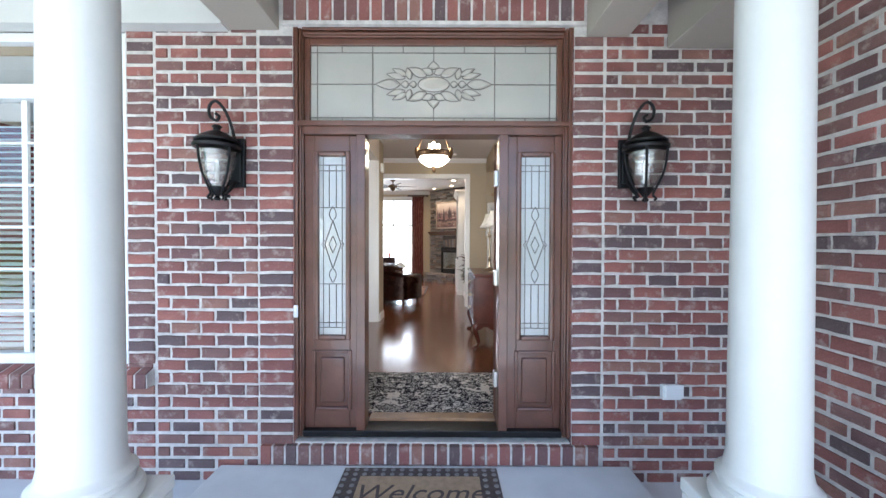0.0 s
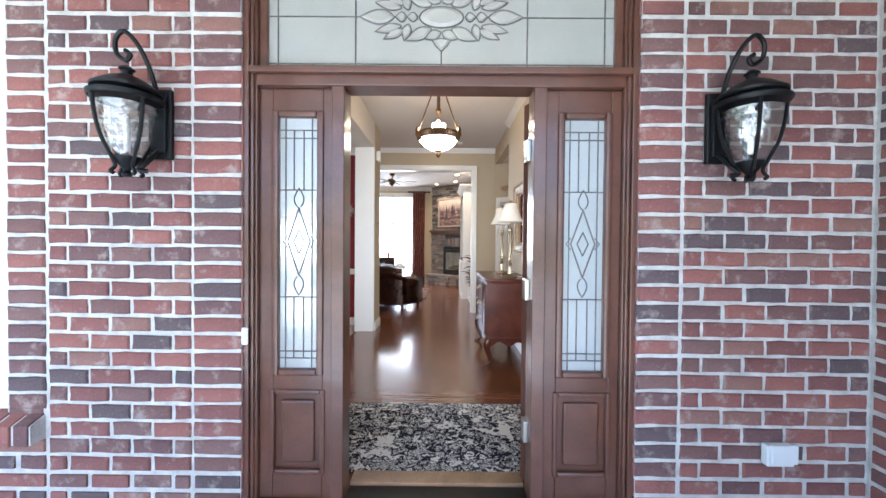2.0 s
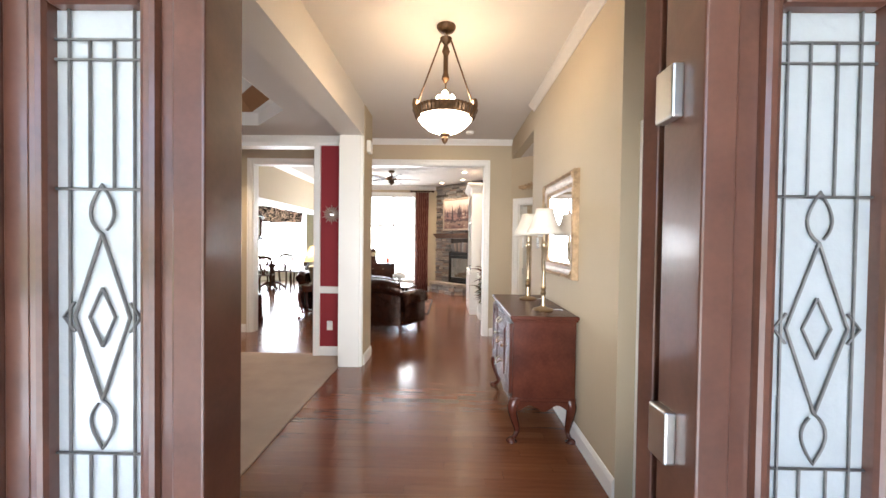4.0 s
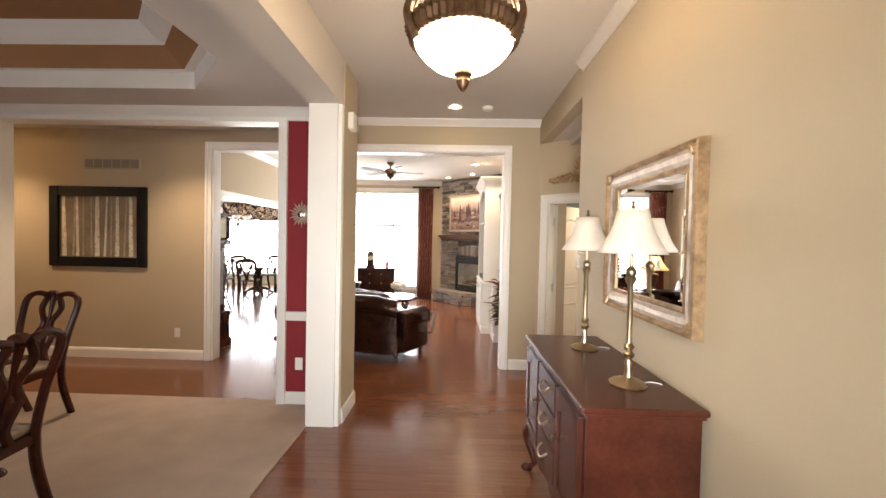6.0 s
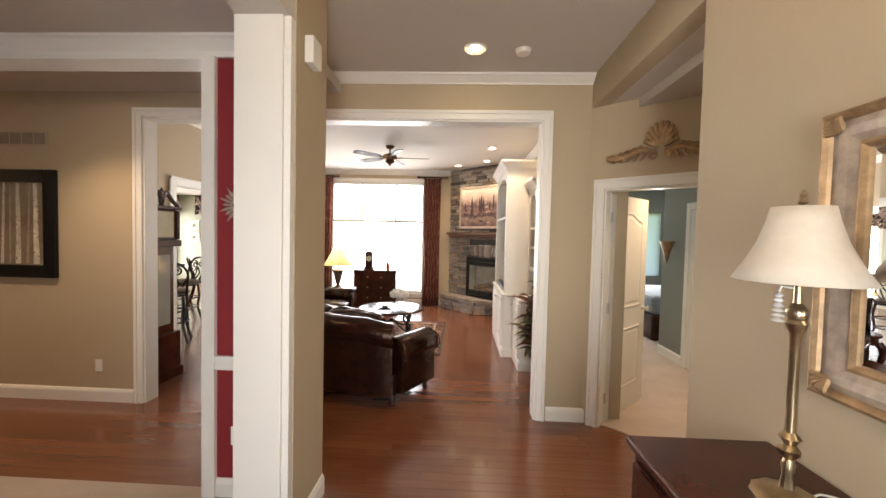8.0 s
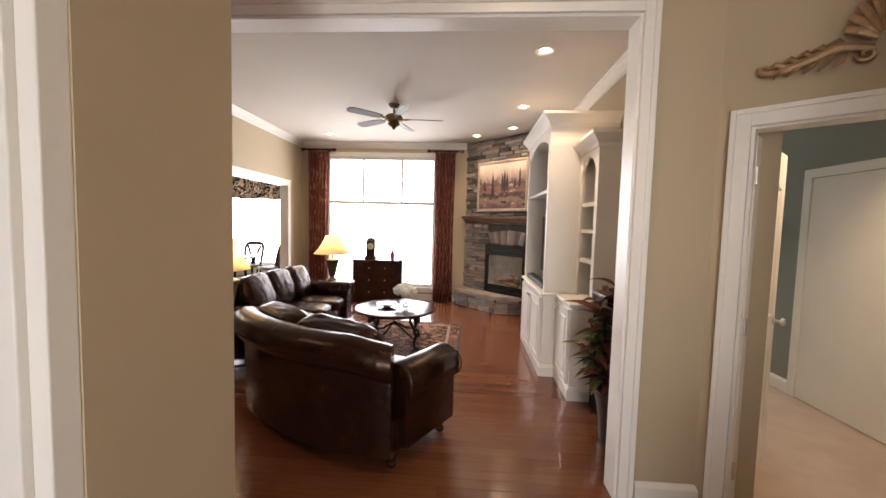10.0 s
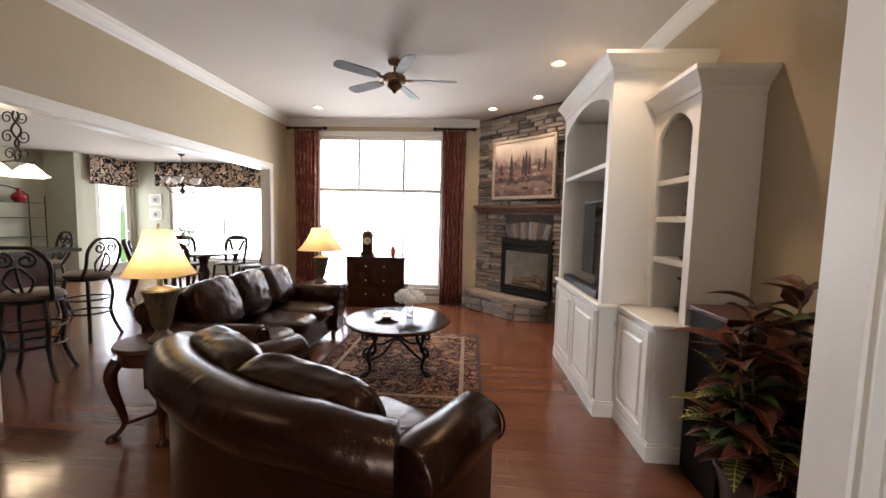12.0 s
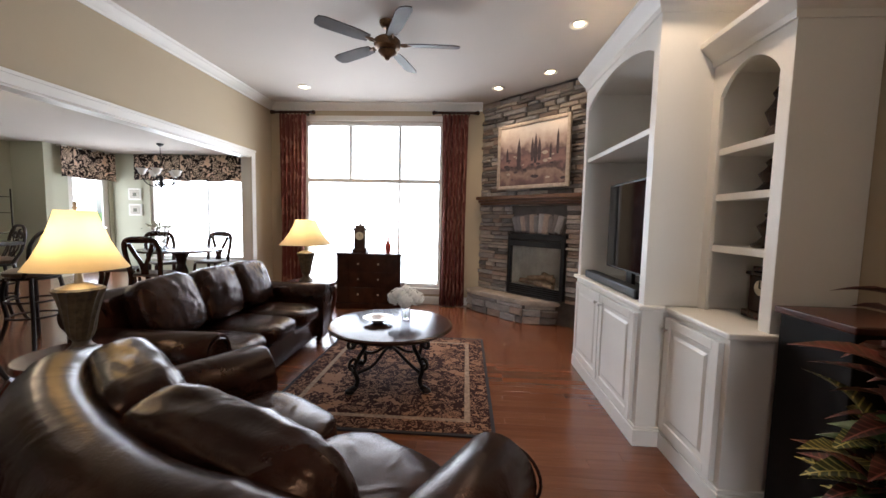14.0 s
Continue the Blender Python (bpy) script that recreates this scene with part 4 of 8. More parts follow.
structure("trim_dining_opening", boxes((-1.565, -1.485, 8.205, 8.39, 0, 2.66), (-4.44, -4.30, 8.205, 8.39, 0, 2.66), (-4.30, -1.565, 8.21, 8.385, 2.635, 2.66), bevel=0.004), M_TRIM, "white painted casing of the dining opening", "trim")
structure("trim_chair_rail", boxes((-1.485, -1.14, 8.205, 8.236, 0.80, 0.885), (-4.9, -4.44, 8.205, 8.236, 0.80, 0.885), (-4.782, -4.75, FY, 8.2, 0.80, 0.885), bevel=0.006), M_TRIM, "white painted chair rail on the red wall", "trim")
structure("carpet_dining", boxes((-4.78, -1.13, FY, 8.30, -0.004, 0.012)), M_CARPET, "beige cut-pile carpet on the dining room floor", "carpet")
# tray ceiling of the dining room
TX0, TX1, TY0, TY1, C = -4.28, -1.525, 5.1, 7.75, 0.505


def octagon(k):
    x0, x1, y0, y1 = TX0 + k, TX1 - k, TY0 + k, TY1 - k
    return [(x0 + C, y0), (x1 - C, y0), (x1, y0 + C), (x1, y1 - C), (x1 - C, y1), (x0 + C, y1), (x0, y1 - C), (x0, y0 + C)]


def ring(bm, a, za, b, zb):
    va = [bm.verts.new((x, y, za)) for x, y in a]
    vb = [bm.verts.new((x, y, zb)) for x, y in b]
    for i in range(len(va)):
        j = (i + 1) % len(va)
        bm.faces.new((va[i], va[j], vb[j], vb[i]))


bm = bmesh.new()
o8 = octagon(0)
outer8 = [(o8[0][0], FY), (o8[1][0], FY), (-1.13, o8[2][1]), (-1.13, o8[3][1]), (o8[4][0], 8.235), (o8[5][0], 8.235), (-4.78, o8[6][1]), (-4.78, o8[7][1])]
ring(bm, outer8, ZD, o8, ZD)
for cx, cy, i, j in ((-1.13, FY, 1, 2), (-1.13, 8.235, 3, 4), (-4.78, 8.235, 5, 6), (-4.78, FY, 7, 0)):
    bm.faces.new([bm.verts.new((*p, ZD)) for p in ((cx, cy), outer8[i], outer8[j])])
structure("ceiling_dining", bm, M_CEIL, "painted dining room ceiling with a tray", "ceiling")
bm = bmesh.new()
ring(bm, octagon(0.0), ZD - 0.002, octagon(0.004), ZD + 0.13)
ring(bm, octagon(0.004), ZD + 0.13, octagon(0.05), ZD + 0.13)
ring(bm, octagon(0.14), ZD + 0.27, octagon(0.18), ZD + 0.30)
ring(bm, octagon(0.18), ZD + 0.30, octagon(0.25), ZD + 0.40)
structure("trim_tray", bm, M_TRIM, "white painted mouldings of the tray ceiling", "trim")
bm = bmesh.new()
ring(bm, octagon(0.05), ZD + 0.13, octagon(0.14), ZD + 0.27)
bm.faces.new([bm.verts.new((*p, ZD + 0.40)) for p in octagon(0.25)])
structure("ceiling_tray", bm, M_TRAY, "warm tan painted tray ceiling", "ceiling")
structure("ceiling_dining_lid", boxes((-4.9, -1.13, FY, 8.4, ZD + 0.45, ZD + 0.5)), M_CEIL, "plain lid over the tray", "ceiling")

# pendant
p = thing("pendant_light", (0.09, 6.32, ZC), "bronze bowl pendant with lit alabaster glass over the foyer", "pendant light")
bm = bmesh.new()
lathe(bm, [(0.02, -0.135), (0.055, -0.12), (0.07, -0.097), (0.07, -0.085)], segs=24)
part("canopy", bm, M_BRONZE, p, smooth=True)
for i in range(2):
    bm = bmesh.new()
    z = -0.115 - i * 0.03
    pts = [(0.010 * math.cos(a), 0, z - 0.012 + 0.02 * math.sin(a)) if i % 2 else (0, 0.010 * math.cos(a), z - 0.012 + 0.02 * math.sin(a)) for a in [k * math.pi / 6 for k in range(13)]]
    part("chain_link", tube(bm, pts, 0.003, 5), M_BRONZE, p)
bm = bmesh.new()
lathe(bm, [(0.008, -0.50), (0.03, -0.47), (0.018, -0.42), (0.018, -0.30), (0.03, -0.27), (0.014, -0.22), (0.04, -0.19), (0.045, -0.175), (0.012, -0.16)], segs=18)
part("stem", bm, M_BRONZE, p, smooth=True)
for k in range(3):
    a = radians(90 + 120 * k)
    bm = bmesh.new()
    tube(bm, [(0.04 * math.cos(a), 0.04 * math.sin(a), -0.19), (0.225 * math.cos(a), 0.225 * math.sin(a), -0.69)], 0.006, 8)
    part("rod", bm, M_BRONZE, p)
    bm = bmesh.new()
    tube(bm, curve_pts([(r_ * math.cos(a), r_ * math.sin(a), z) for r_, z in ((0.240, -0.665), (0.247, -0.70), (0.235, -0.745), (0.208, -0.785))], 4), [0.018] * 13, 8)
    part("bracket", bm, M_BRONZE, p, smooth=True)
    bm = bmesh.new()
    lathe(bm, [(0.012, 0), (0.026, 0.03), (0.022, 0.07), (0.008, 0.085)], (0.055 * math.cos(a + 1), 0.055 * math.sin(a + 1), -0.66), 12)
    part("bulb", bm, M_LIT, p, "glowing bulb", smooth=True)
bm = bmesh.new()
lathe(bm, [(0.205, -0.762), (0.219, -0.752), (0.226, -0.715), (0.236, -0.708), (0.236, -0.700), (0.205, -0.700), (0.200, -0.745)], segs=192, flute=0.022, flutes=48)
part("gallery_rim", bm, M_BRONZE, p, smooth=True)
bm = bmesh.new()
lathe(bm, [(0.03, -0.872), (0.08, -0.860), (0.13, -0.836), (0.17, -0.802), (0.195, -0.770), (0.203, -0.752), (0.196, -0.752), (0.185, -0.775), (0.15, -0.812), (0.08, -0.850)], segs=40)
bowl = part("bowl", bm, M_ALABASTER, p, "glowing alabaster glass bowl", smooth=True)
bm = bmesh.new()
lathe(bm, [(0.006, -0.945), (0.018, -0.93), (0.028, -0.905), (0.022, -0.89), (0.038, -0.882), (0.038, -0.872)], segs=20)
part("finial", bm, M_BRONZE, p, smooth=True)

# console table
CX0, CX1, CY0, CY1, CT = 0.61, 1.07, 6.275, 7.39, 0.93
c = thing("console_table", (0, 0, 0), "dark cherry sideboard on cabriole legs with brass pulls", "console table")
bm = boxes((CX0 - 0.025, CX1 + 0.015, CY0 - 0.025, CY1 + 0.025, CT - 0.028, CT), bevel=0.008)
box(bm, CX0 - 0.012, CX1 + 0.01, CY0 - 0.012, CY1 + 0.012, CT - 0.045, CT - 0.029, 0.005)
part("top", bm, M_CHERRY, c)
part("carcass", boxes((CX0, CX1, CY0, CY1, 0.30, CT - 0.046), (CX0 - 0.008, CX1 + 0.004, CY0 - 0.008, CY1 + 0.008, 0.30, 0.325), bevel=0.005), M_CHERRY, c)
bm = bmesh.new()
n = 24
for side in range(2):
    y = CY0 + 0.01 if side == 0 else CY1 - 0.03
    top = [bm.verts.new((CX0 + 0.03 + (CX1 - CX0 - 0.06) * i / n, y, 0.30)) for i in range(n + 1)]
    bot = [bm.verts.new((CX0 + 0.03 + (CX1 - CX0 - 0.06) * i / n, y, 0.275 - 0.045 * abs(math.cos(2 * math.pi * i / n)) ** 2)) for i in range(n + 1)]
    for i in range(n):
        bm.faces.new((top[i], top[i + 1], bot[i + 1], bot[i]))
top = [bm.verts.new((CX0 + 0.012, CY0 + 0.05 + (CY1 - CY0 - 0.1) * i / 40, 0.30)) for i in range(41)]
bot = [bm.verts.new((CX0 + 0.012, CY0 + 0.05 + (CY1 - CY0 - 0.1) * i / 40, 0.27 - 0.04 * abs(math.cos(3 * math.pi * i / 40)) ** 2)) for i in range(41)]
for i in range(40):
    bm.faces.new((top[i], top[i + 1], bot[i + 1], bot[i]))
ap = part("apron", bm, M_CHERRY, c)
ap.modifiers.new("thick", "SOLIDIFY").thickness = 0.018
yd = [CY0 + 0.03, CY0 + 0.37, CY1 - 0.37, CY1 - 0.03]
for a, b, kind in ((yd[0], yd[1] - 0.01, "door"), (yd[2] + 0.01, yd[3], "door")):
    d = part("door", boxes((CX0 - 0.014, CX0 + 0.004, a, b, 0.345, CT - 0.065), (CX0 - 0.022, CX0 - 0.013, a, a + 0.05, 0.345, CT - 0.065), (CX0 - 0.022, CX0 - 0.013, b - 0.05, b, 0.345, CT - 0.065), (CX0 - 0.022, CX0 - 0.013, a + 0.05, b - 0.05, 0.345, 0.395), bevel=0.004), M_CHERRY, c)
    arch = [(a + 0.05, CT - 0.065), (b - 0.05, CT - 0.065)] + [(b - 0.05 - (b - a - 0.10) * i / 12, CT - 0.13 - 0.035 * math.cos(2 * math.pi * i / 12)) for i in range(13)]
    bm = bmesh.new()
    va = [bm.verts.new((CX0 - 0.022, y, z)) for y, z in arch]
    vb = [bm.verts.new((CX0 - 0.013, y, z)) for y, z in arch]
    bm.faces.new(va)
    for i in range(len(va)):
        bm.faces.new((va[i], va[(i + 1) % len(va)], vb[(i + 1) % len(va)], vb[i]))
    part("arched_rail", bm, M_CHERRY, d)
    bm = bmesh.new()
    lathe(bm, [(0.006, 0), (0.012, 0.012), (0.014, 0.02), (0.006, 0.026)], segs=12)
    part("knob", turn(bm, pose(CX0 - 0.02, b - 0.025 if a < 6.6 else a + 0.025, 0.62, 0, -90)), M_BRASS, d, "brass knob", smooth=True)
for i in range(3):
    z0 = 0.345 + i * 0.178
    d = part("drawer", boxes((CX0 - 0.018, CX0 + 0.004, yd[1] + 0.01, yd[2] - 0.01, z0, z0 + 0.165), bevel=0.006), M_CHERRY, c)
    ym = (yd[1] + yd[2]) / 2
    bm = bmesh.new()
    tube(bm, curve_pts([(CX0 - 0.02, ym - 0.055, z0 + 0.10), (CX0 - 0.045, ym - 0.045, z0 + 0.075), (CX0 - 0.05, ym, z0 + 0.06), (CX0 - 0.045, ym + 0.045, z0 + 0.075), (CX0 - 0.02, ym + 0.055, z0 + 0.10)], 5), 0.005, 8)
    part("pull", bm, M_BRASS, d, "brass bail pull", smooth=True)


def cabriole(x, y, ox, oy, h, w=0.035):
    """A cabriole leg from the floor to h that swells towards (ox, oy)."""
    bm = bmesh.new()
    pts = curve_pts([(x + ox * o, y + oy * o, z * h) for o, z in ((0.0, 1.0), (0.030, 0.86), (0.026, 0.66), (0.0, 0.38), (-0.012, 0.2), (0.01, 0.09), (0.03, 0.04), (0.032, 0.0))], 4)
    n = len(pts)
    rs = []
    for i in range(n):
        t = i / (n - 1)
        rs.append(w * (1.15 - 0.75 * min(1, t / 0.62)) if t < 0.8 else w * (0.47 + 0.55 * min(1, (t - 0.8) / 0.12)))
    return tube(bm, pts, rs, 10)


for x, ox in ((CX0 + 0.035, -1), (CX1 - 0.035, 0.3)):
    for y, oy in ((CY0 + 0.035, -0.8), (CY1 - 0.035, 0.8)):
        part("leg", cabriole(x, y, ox, oy, 0.305, 0.04), M_CHERRY, c, smooth=True)

# table lamps on the console


def candlestick_lamp(at):
    l = thing("table_lamp", at, "slim brass candlestick lamp with an ivory bell shade on the sideboard", "table lamp", "console lamps")
    bm = bmesh.new()
    lathe(bm, [(0.078, 0), (0.080, 0.006), (0.070, 0.014), (0.058, 0.018), (0.035, 0.024), (0.018, 0.035), (0.013, 0.07), (0.016, 0.10), (0.011, 0.115)], segs=36, flute=0.03, flutes=12)
    part("base", bm, M_BRASS, l, smooth=True)
    bm = bmesh.new()
    lathe(bm, [(0.011, 0.115), (0.024, 0.13), (0.026, 0.142), (0.014, 0.155), (0.02, 0.168), (0.026, 0.175), (0.013, 0.19), (0.0125, 0.46), (0.022, 0.475), (0.026, 0.49), (0.020, 0.50), (0.026, 0.515), (0.024, 0.53), (0.010, 0.545), (0.008, 0.60)], segs=20)
    part("stem", bm, M_BRASS, l, smooth=True)
    bm = bmesh.new()
    prof = [(0.148, 0.605), (0.118, 0.655), (0.092, 0.71), (0.075, 0.765), (0.066, 0.805)]
    lathe(bm, prof, segs=32)
    for f in [f for f in bm.faces if len(f.verts) > 4]:
        bm.faces.remove(f)
    sh = part("shade", bm, M_SHADE, l, "ivory fabric bell shade", smooth=True)
    sh.modifiers.new("thick", "SOLIDIFY").thickness = 0.003
    bm = bmesh.new()
    tube(bm, [(0, 0, 0.6), (0, 0, 0.81)], 0.003, 6)
    for a in (0, 2.09, 4.19):
        tube(bm, [(0, 0, 0.80), (0.066 * math.cos(a), 0.066 * math.sin(a), 0.803)], 0.002, 5)
    lathe(bm, [(0.004, 0.805), (0.012, 0.818), (0.006, 0.828), (0.010, 0.838), (0.003, 0.85)], segs=12)
    part("finial", bm, M_BRASS, l)
    bm = bmesh.new()
    tube(bm, [(-0.012, 0, 0.585), (-0.045, 0.0, 0.59), (-0.05, 0, 0.575)], 0.003, 5)
    for i in range(6):
        lathe(bm, [(0.006, 0), (0.012 + 0.0012 * i, 0.006), (0.006, 0.012)], (-0.05, 0, 0.56 - 0.014 * i), 10)
    part("pull_chain", bm, mat("crystal_beads", (0.7, 0.7, 0.68), 0.1, spec=0.9), l, smooth=True)
    bm = bmesh.new()
    tube(bm, curve_pts([(0.07, 0, 0.005), (0.11, 0.02, 0.004), (0.15, 0.0, 0.004), (0.172, 0.01, -0.02)], 5), 0.003, 6)
    part("cord", bm, M_PLASTIC, l)


candlestick_lamp((0.885, 6.52, CT))
candlestick_lamp((0.885, 7.10, CT))

# mirror
m = thing("wall_mirror", (RX, 0, 0), "large mirror in an antique gold and silver-leaf frame above the sideboard", "mirror")
Y0, Y1, ZA0, ZA1 = 6.32, 7.24, 1.185, 2.02
PROF = [(0.0, 0.0), (-0.045, 0.004), (-0.05, 0.014), (-0.040, 0.024), (-0.032, 0.034), (-0.036, 0.055), (-0.030, 0.085), (-0.020, 0.098), (-0.024, 0.108), (-0.016, 0.118), (0.0, 0.118)]


def frame_ring(inset0, inset1, prof, material, name, parent):
    bm = bmesh.new()
    loops = []
    for dx, k in prof:
        loops.append([bm.verts.new((dx, y, z)) for y, z in ((Y0 + k, ZA0 + k), (Y1 - k, ZA0 + k), (Y1 - k, ZA1 - k), (Y0 + k, ZA1 - k))])
    for a, b in zip(loops, loops[1:]):
        for i in range(4):
            bm.faces.new((a[i], a[(i + 1) % 4], b[(i + 1) % 4], b[i]))
    return part(name, bm, material, parent)


frame_ring(0, 0, [(-0.001, 0.0), (-0.045, 0.004), (-0.05, 0.014), (-0.040, 0.024), (-0.031, 0.030)], M_GOLD, "outer_moulding", m)
frame_ring(0, 0, [(-0.031, 0.030), (-0.036, 0.05), (-0.033, 0.075), (-0.022, 0.094)], M_SILVERLEAF, "frame", m)
frame_ring(0, 0, [(-0.022, 0.094), (-0.027, 0.104), (-0.018, 0.116), (-0.008, 0.118)], M_GOLD, "inner_moulding", m)
for y in (Y0 + 0.055, Y1 - 0.055):
    for z in (ZA0 + 0.055, ZA1 - 0.055):
        bm = bmesh.new()
        for k in range(5):
            a = math.atan2(z - 1.6, y - 6.78) + (k - 2) * 0.45
            tube(bm, [(-0.034, y, z), (-0.048, y + 0.03 * math.cos(a), z + 0.03 * math.sin(a)), (-0.036, y + 0.052 * math.cos(a), z + 0.052 * math.sin(a))], [0.012, 0.010, 0.004], 6)
        part("corner_ornament", bm, M_GOLD, m, smooth=True)
bm = bmesh.new()
k0, k1 = 0.116, 0.142
a = [bm.verts.new((-0.010, y, z)) for y, z in ((Y0 + k0, ZA0 + k0), (Y1 - k0, ZA0 + k0), (Y1 - k0, ZA1 - k0), (Y0 + k0, ZA1 - k0))]
b = [bm.verts.new((-0.0125, y, z)) for y, z in ((Y0 + k1, ZA0 + k1), (Y1 - k1, ZA0 + k1), (Y1 - k1, ZA1 - k1), (Y0 + k1, ZA1 - k1))]
for i in range(4):
    bm.faces.new((a[i], a[(i + 1) % 4], b[(i + 1) % 4], b[i]))
bm.faces.new(b)
part("mirror_glass", bm, M_MIRROR, m, "bevelled mirror glass")

# closet door


def panel_door(name, at, rz, w, h, material, label, lever=True, lever_x=0.06):
    d = thing(name, at, label, "door", rz=rz)
    d["kind"] = "structure"
    part("leaf", boxes((0, w, 0, 0.036, 0, h), bevel=0.003), material, d)
    for z0, z1, arch in ((0.22, 0.80, 0), (0.98, h - 0.14, 0.07)):
        bm = bmesh.new()
        for k, y in ((0, 0.0), (0.018, -0.006), (0.034, 0.002), (0.06, -0.004)):
            pts = [(0.115 + k, z0 + k), (w - 0.115 - k, z0 + k)]
            n = 12
            for i in range(n + 1):
                t = i / n
                pts.append((w - 0.115 - k - (w - 0.23 - 2 * k) * t, z1 - k - arch * (0.5 + 0.5 * math.cos(2 * math.pi * t)) if arch else z1 - k))
            vs = [bm.verts.new((x, y, z)) for x, z in pts]
            if k:
                for i in range(len(vs)):
                    j = (i + 1) % len(vs)
                    bm.faces.new((prev[i], prev[j], vs[j], vs[i]))
            prev = vs
        bm.faces.new(prev)
        part("panel", bm, material, d)
    if lever:
        bm = bmesh.new()
        lathe(bm, [(0.03, 0), (0.03, 0.006), (0.024, 0.012), (0.012, 0.016), (0.011, 0.045)], segs=20)
        turn(bm, pose(lever_x, 0, 0.98, 90))
        tube(bm, curve_pts([(lever_x, -0.045, 0.98), (lever_x + 0.035, -0.05, 0.985), (lever_x + 0.075, -0.048, 0.975), (lever_x + 0.115, -0.046, 0.985)], 5), [0.010] * 10 + [0.007] * 6, 8)
        part("lever_handle", bm, M_CHROME, d, "satin nickel lever handle", smooth=True)
    return d


panel_door("door_closet", (1.285, 5.675, 0.008), 0, 0.80, 2.045, M_TRIM, "white two-panel closet door with an arched upper panel")
casing("trim_closet", 1.28, 2.09, 5.66, 2.06, M_TRIM, w=0.085)
# bedroom doorway
bm = boxes((0.05, 0.135, -0.022, 0, 0, 2.145), (0.965, 1.05, -0.022, 0, 0, 2.145), (0.135, 0.965, -0.022, 0, 2.06, 2.145), (0.05, 0.075, -0.034, -0.022, 0, 2.145), (0.075, 1.05, -0.034, -0.022, 2.12, 2.145), (0.135, 0.152, 0, 0.12, 0, 2.06), (0.948, 0.965, 0, 0.12, 0, 2.06), (0.152, 0.948, 0, 0.12, 2.045, 2.06), bevel=0.003)
structure("trim_bedroom_door", turn(bm, BED), M_TRIM, "white painted casing of the bedroom doorway", "trim")
o = BED @ Vector((0.155, 0.115, 0.008))
bd = panel_door("door_bedroom", tuple(o), 43, 0.79, 2.03, M_TRIM, "white bedroom door standing open", lever=False)
bm = bmesh.new()
lathe(bm, [(0.026, 0), (0.022, 0.008), (0.010, 0.012), (0.010, 0.035), (0.026, 0.045), (0.024, 0.06), (0.008, 0.066)], segs=16)
part("knob", turn(bm, pose(0.735, 0, 0.95, 90)), M_CHROME, bd, "nickel door knob", smooth=True)
for z in (0.22, 1.02, 1.82):
    part("hinge", boxes((-0.014, 0.006, -0.012, 0.03, z - 0.045, z + 0.045), bevel=0.002), M_CHROME, bd)
bm = bmesh.new()
prism(bm, [(1.17, 9.41), (2.89, 7.967), (2.89, 11.5), (5.0, 11.5), (5.0, 14.2), (1.38, 14.2), (1.38, 9.545), (1.17, 9.545)], -0.004, 0.012)
structure("floor_bedroom", bm, M_CARPET, "beige bedroom carpet", "carpet")
structure("wall_bedroom_inner", boxes((2.89, 3.01, 7.9, 11.46, 0, 2.7), (2.89, 5.0, 11.46, 11.58, 0, 2.7), (1.38, 1.44, 9.60, 14.2, 0, 2.7), (5.0, 5.12, 11.46, 14.32, 0, 2.7),
                                      (1.38, 2.0, 14.2, 14.32, 0, 2.7), (4.2, 5.0, 14.2, 14.32, 0, 2.7), (2.0, 4.2, 14.2, 14.32, 0, 0.9), (2.0, 4.2, 14.2, 14.32, 2.2, 2.7)), M_TEAL, "grey-green bedroom wall", "wall")
bm = bmesh.new()
run(bm, [(u, v) for u, v in BASE], (2.89, 11.02, 0.012), (2.89, 11.58, 0.012), (-1, 0, 0))
box(bm, 2.87, 2.889, 10.93, 11.01, 0.012, 2.12, 0.004)
box(bm, 2.87, 2.889, 10.10, 10.93, 2.04, 2.12, 0.004)
box(bm, 2.87, 2.889, 10.02, 10.10, 0.012, 2.12, 0.004)
structure("trim_bedroom_inner", bm, M_TRIM, "white painted door casing and baseboard in the bedroom", "trim")
structure("door_bedroom_closet", boxes((2.878, 2.889, 10.105, 10.925, 0.02, 2.035)), M_TRIM, "closed white closet door in the bedroom", "door")
structure("ceiling_bedroom", boxes((1.376, 5.1, 9.56, 14.3, 2.7, 2.8), (1.376, 3.0, 7.95, 9.55, 2.7, 2.8)), M_CEIL, "painted bedroom ceiling", "ceiling")
# translucent white that imitates the glare of the bedroom window
M_SHEER = mat("white_window_sheet", (0.85, 0.85, 0.83), 0.9, vary=0.02)
n, l = M_SHEER.node_tree.nodes, M_SHEER.node_tree.links
sheer = n.new("ShaderNodeBsdfTranslucent")
sheer.inputs["Color"].default_value = (0.9, 0.9, 0.88, 1)
l.new(sheer.outputs[0], n["Material Output"].inputs["Surface"])
# added sheet, no real blind: backlit, it hides the lawn and shows white
solid("window_glare_sheet", boxes((1.99, 4.21, 14.185, 14.195, 0.88, 2.22)), M_SHEER, "white translucent sheet added to make the bedroom window glare", "blind")
sc = thing("wall_planter", (2.79, 11.28, 1.33), "gilt cone wall pocket on the bedroom wall", "wall decoration")
bm = bmesh.new()
lathe(bm, [(0.008, 0), (0.04, 0.14), (0.085, 0.28), (0.10, 0.30), (0.06, 0.30)], segs=14)
part("cone", bm, M_GOLD, sc, smooth=True)
b_ = thing("bed", (3.6, 13.0, 0.012), "made bed with a dark wooden frame in the bedroom", "bed")
part("frame", boxes((-0.5, 0.9, -0.8, 0.9, 0.0, 0.42), bevel=0.03), M_WALNUT, b_)
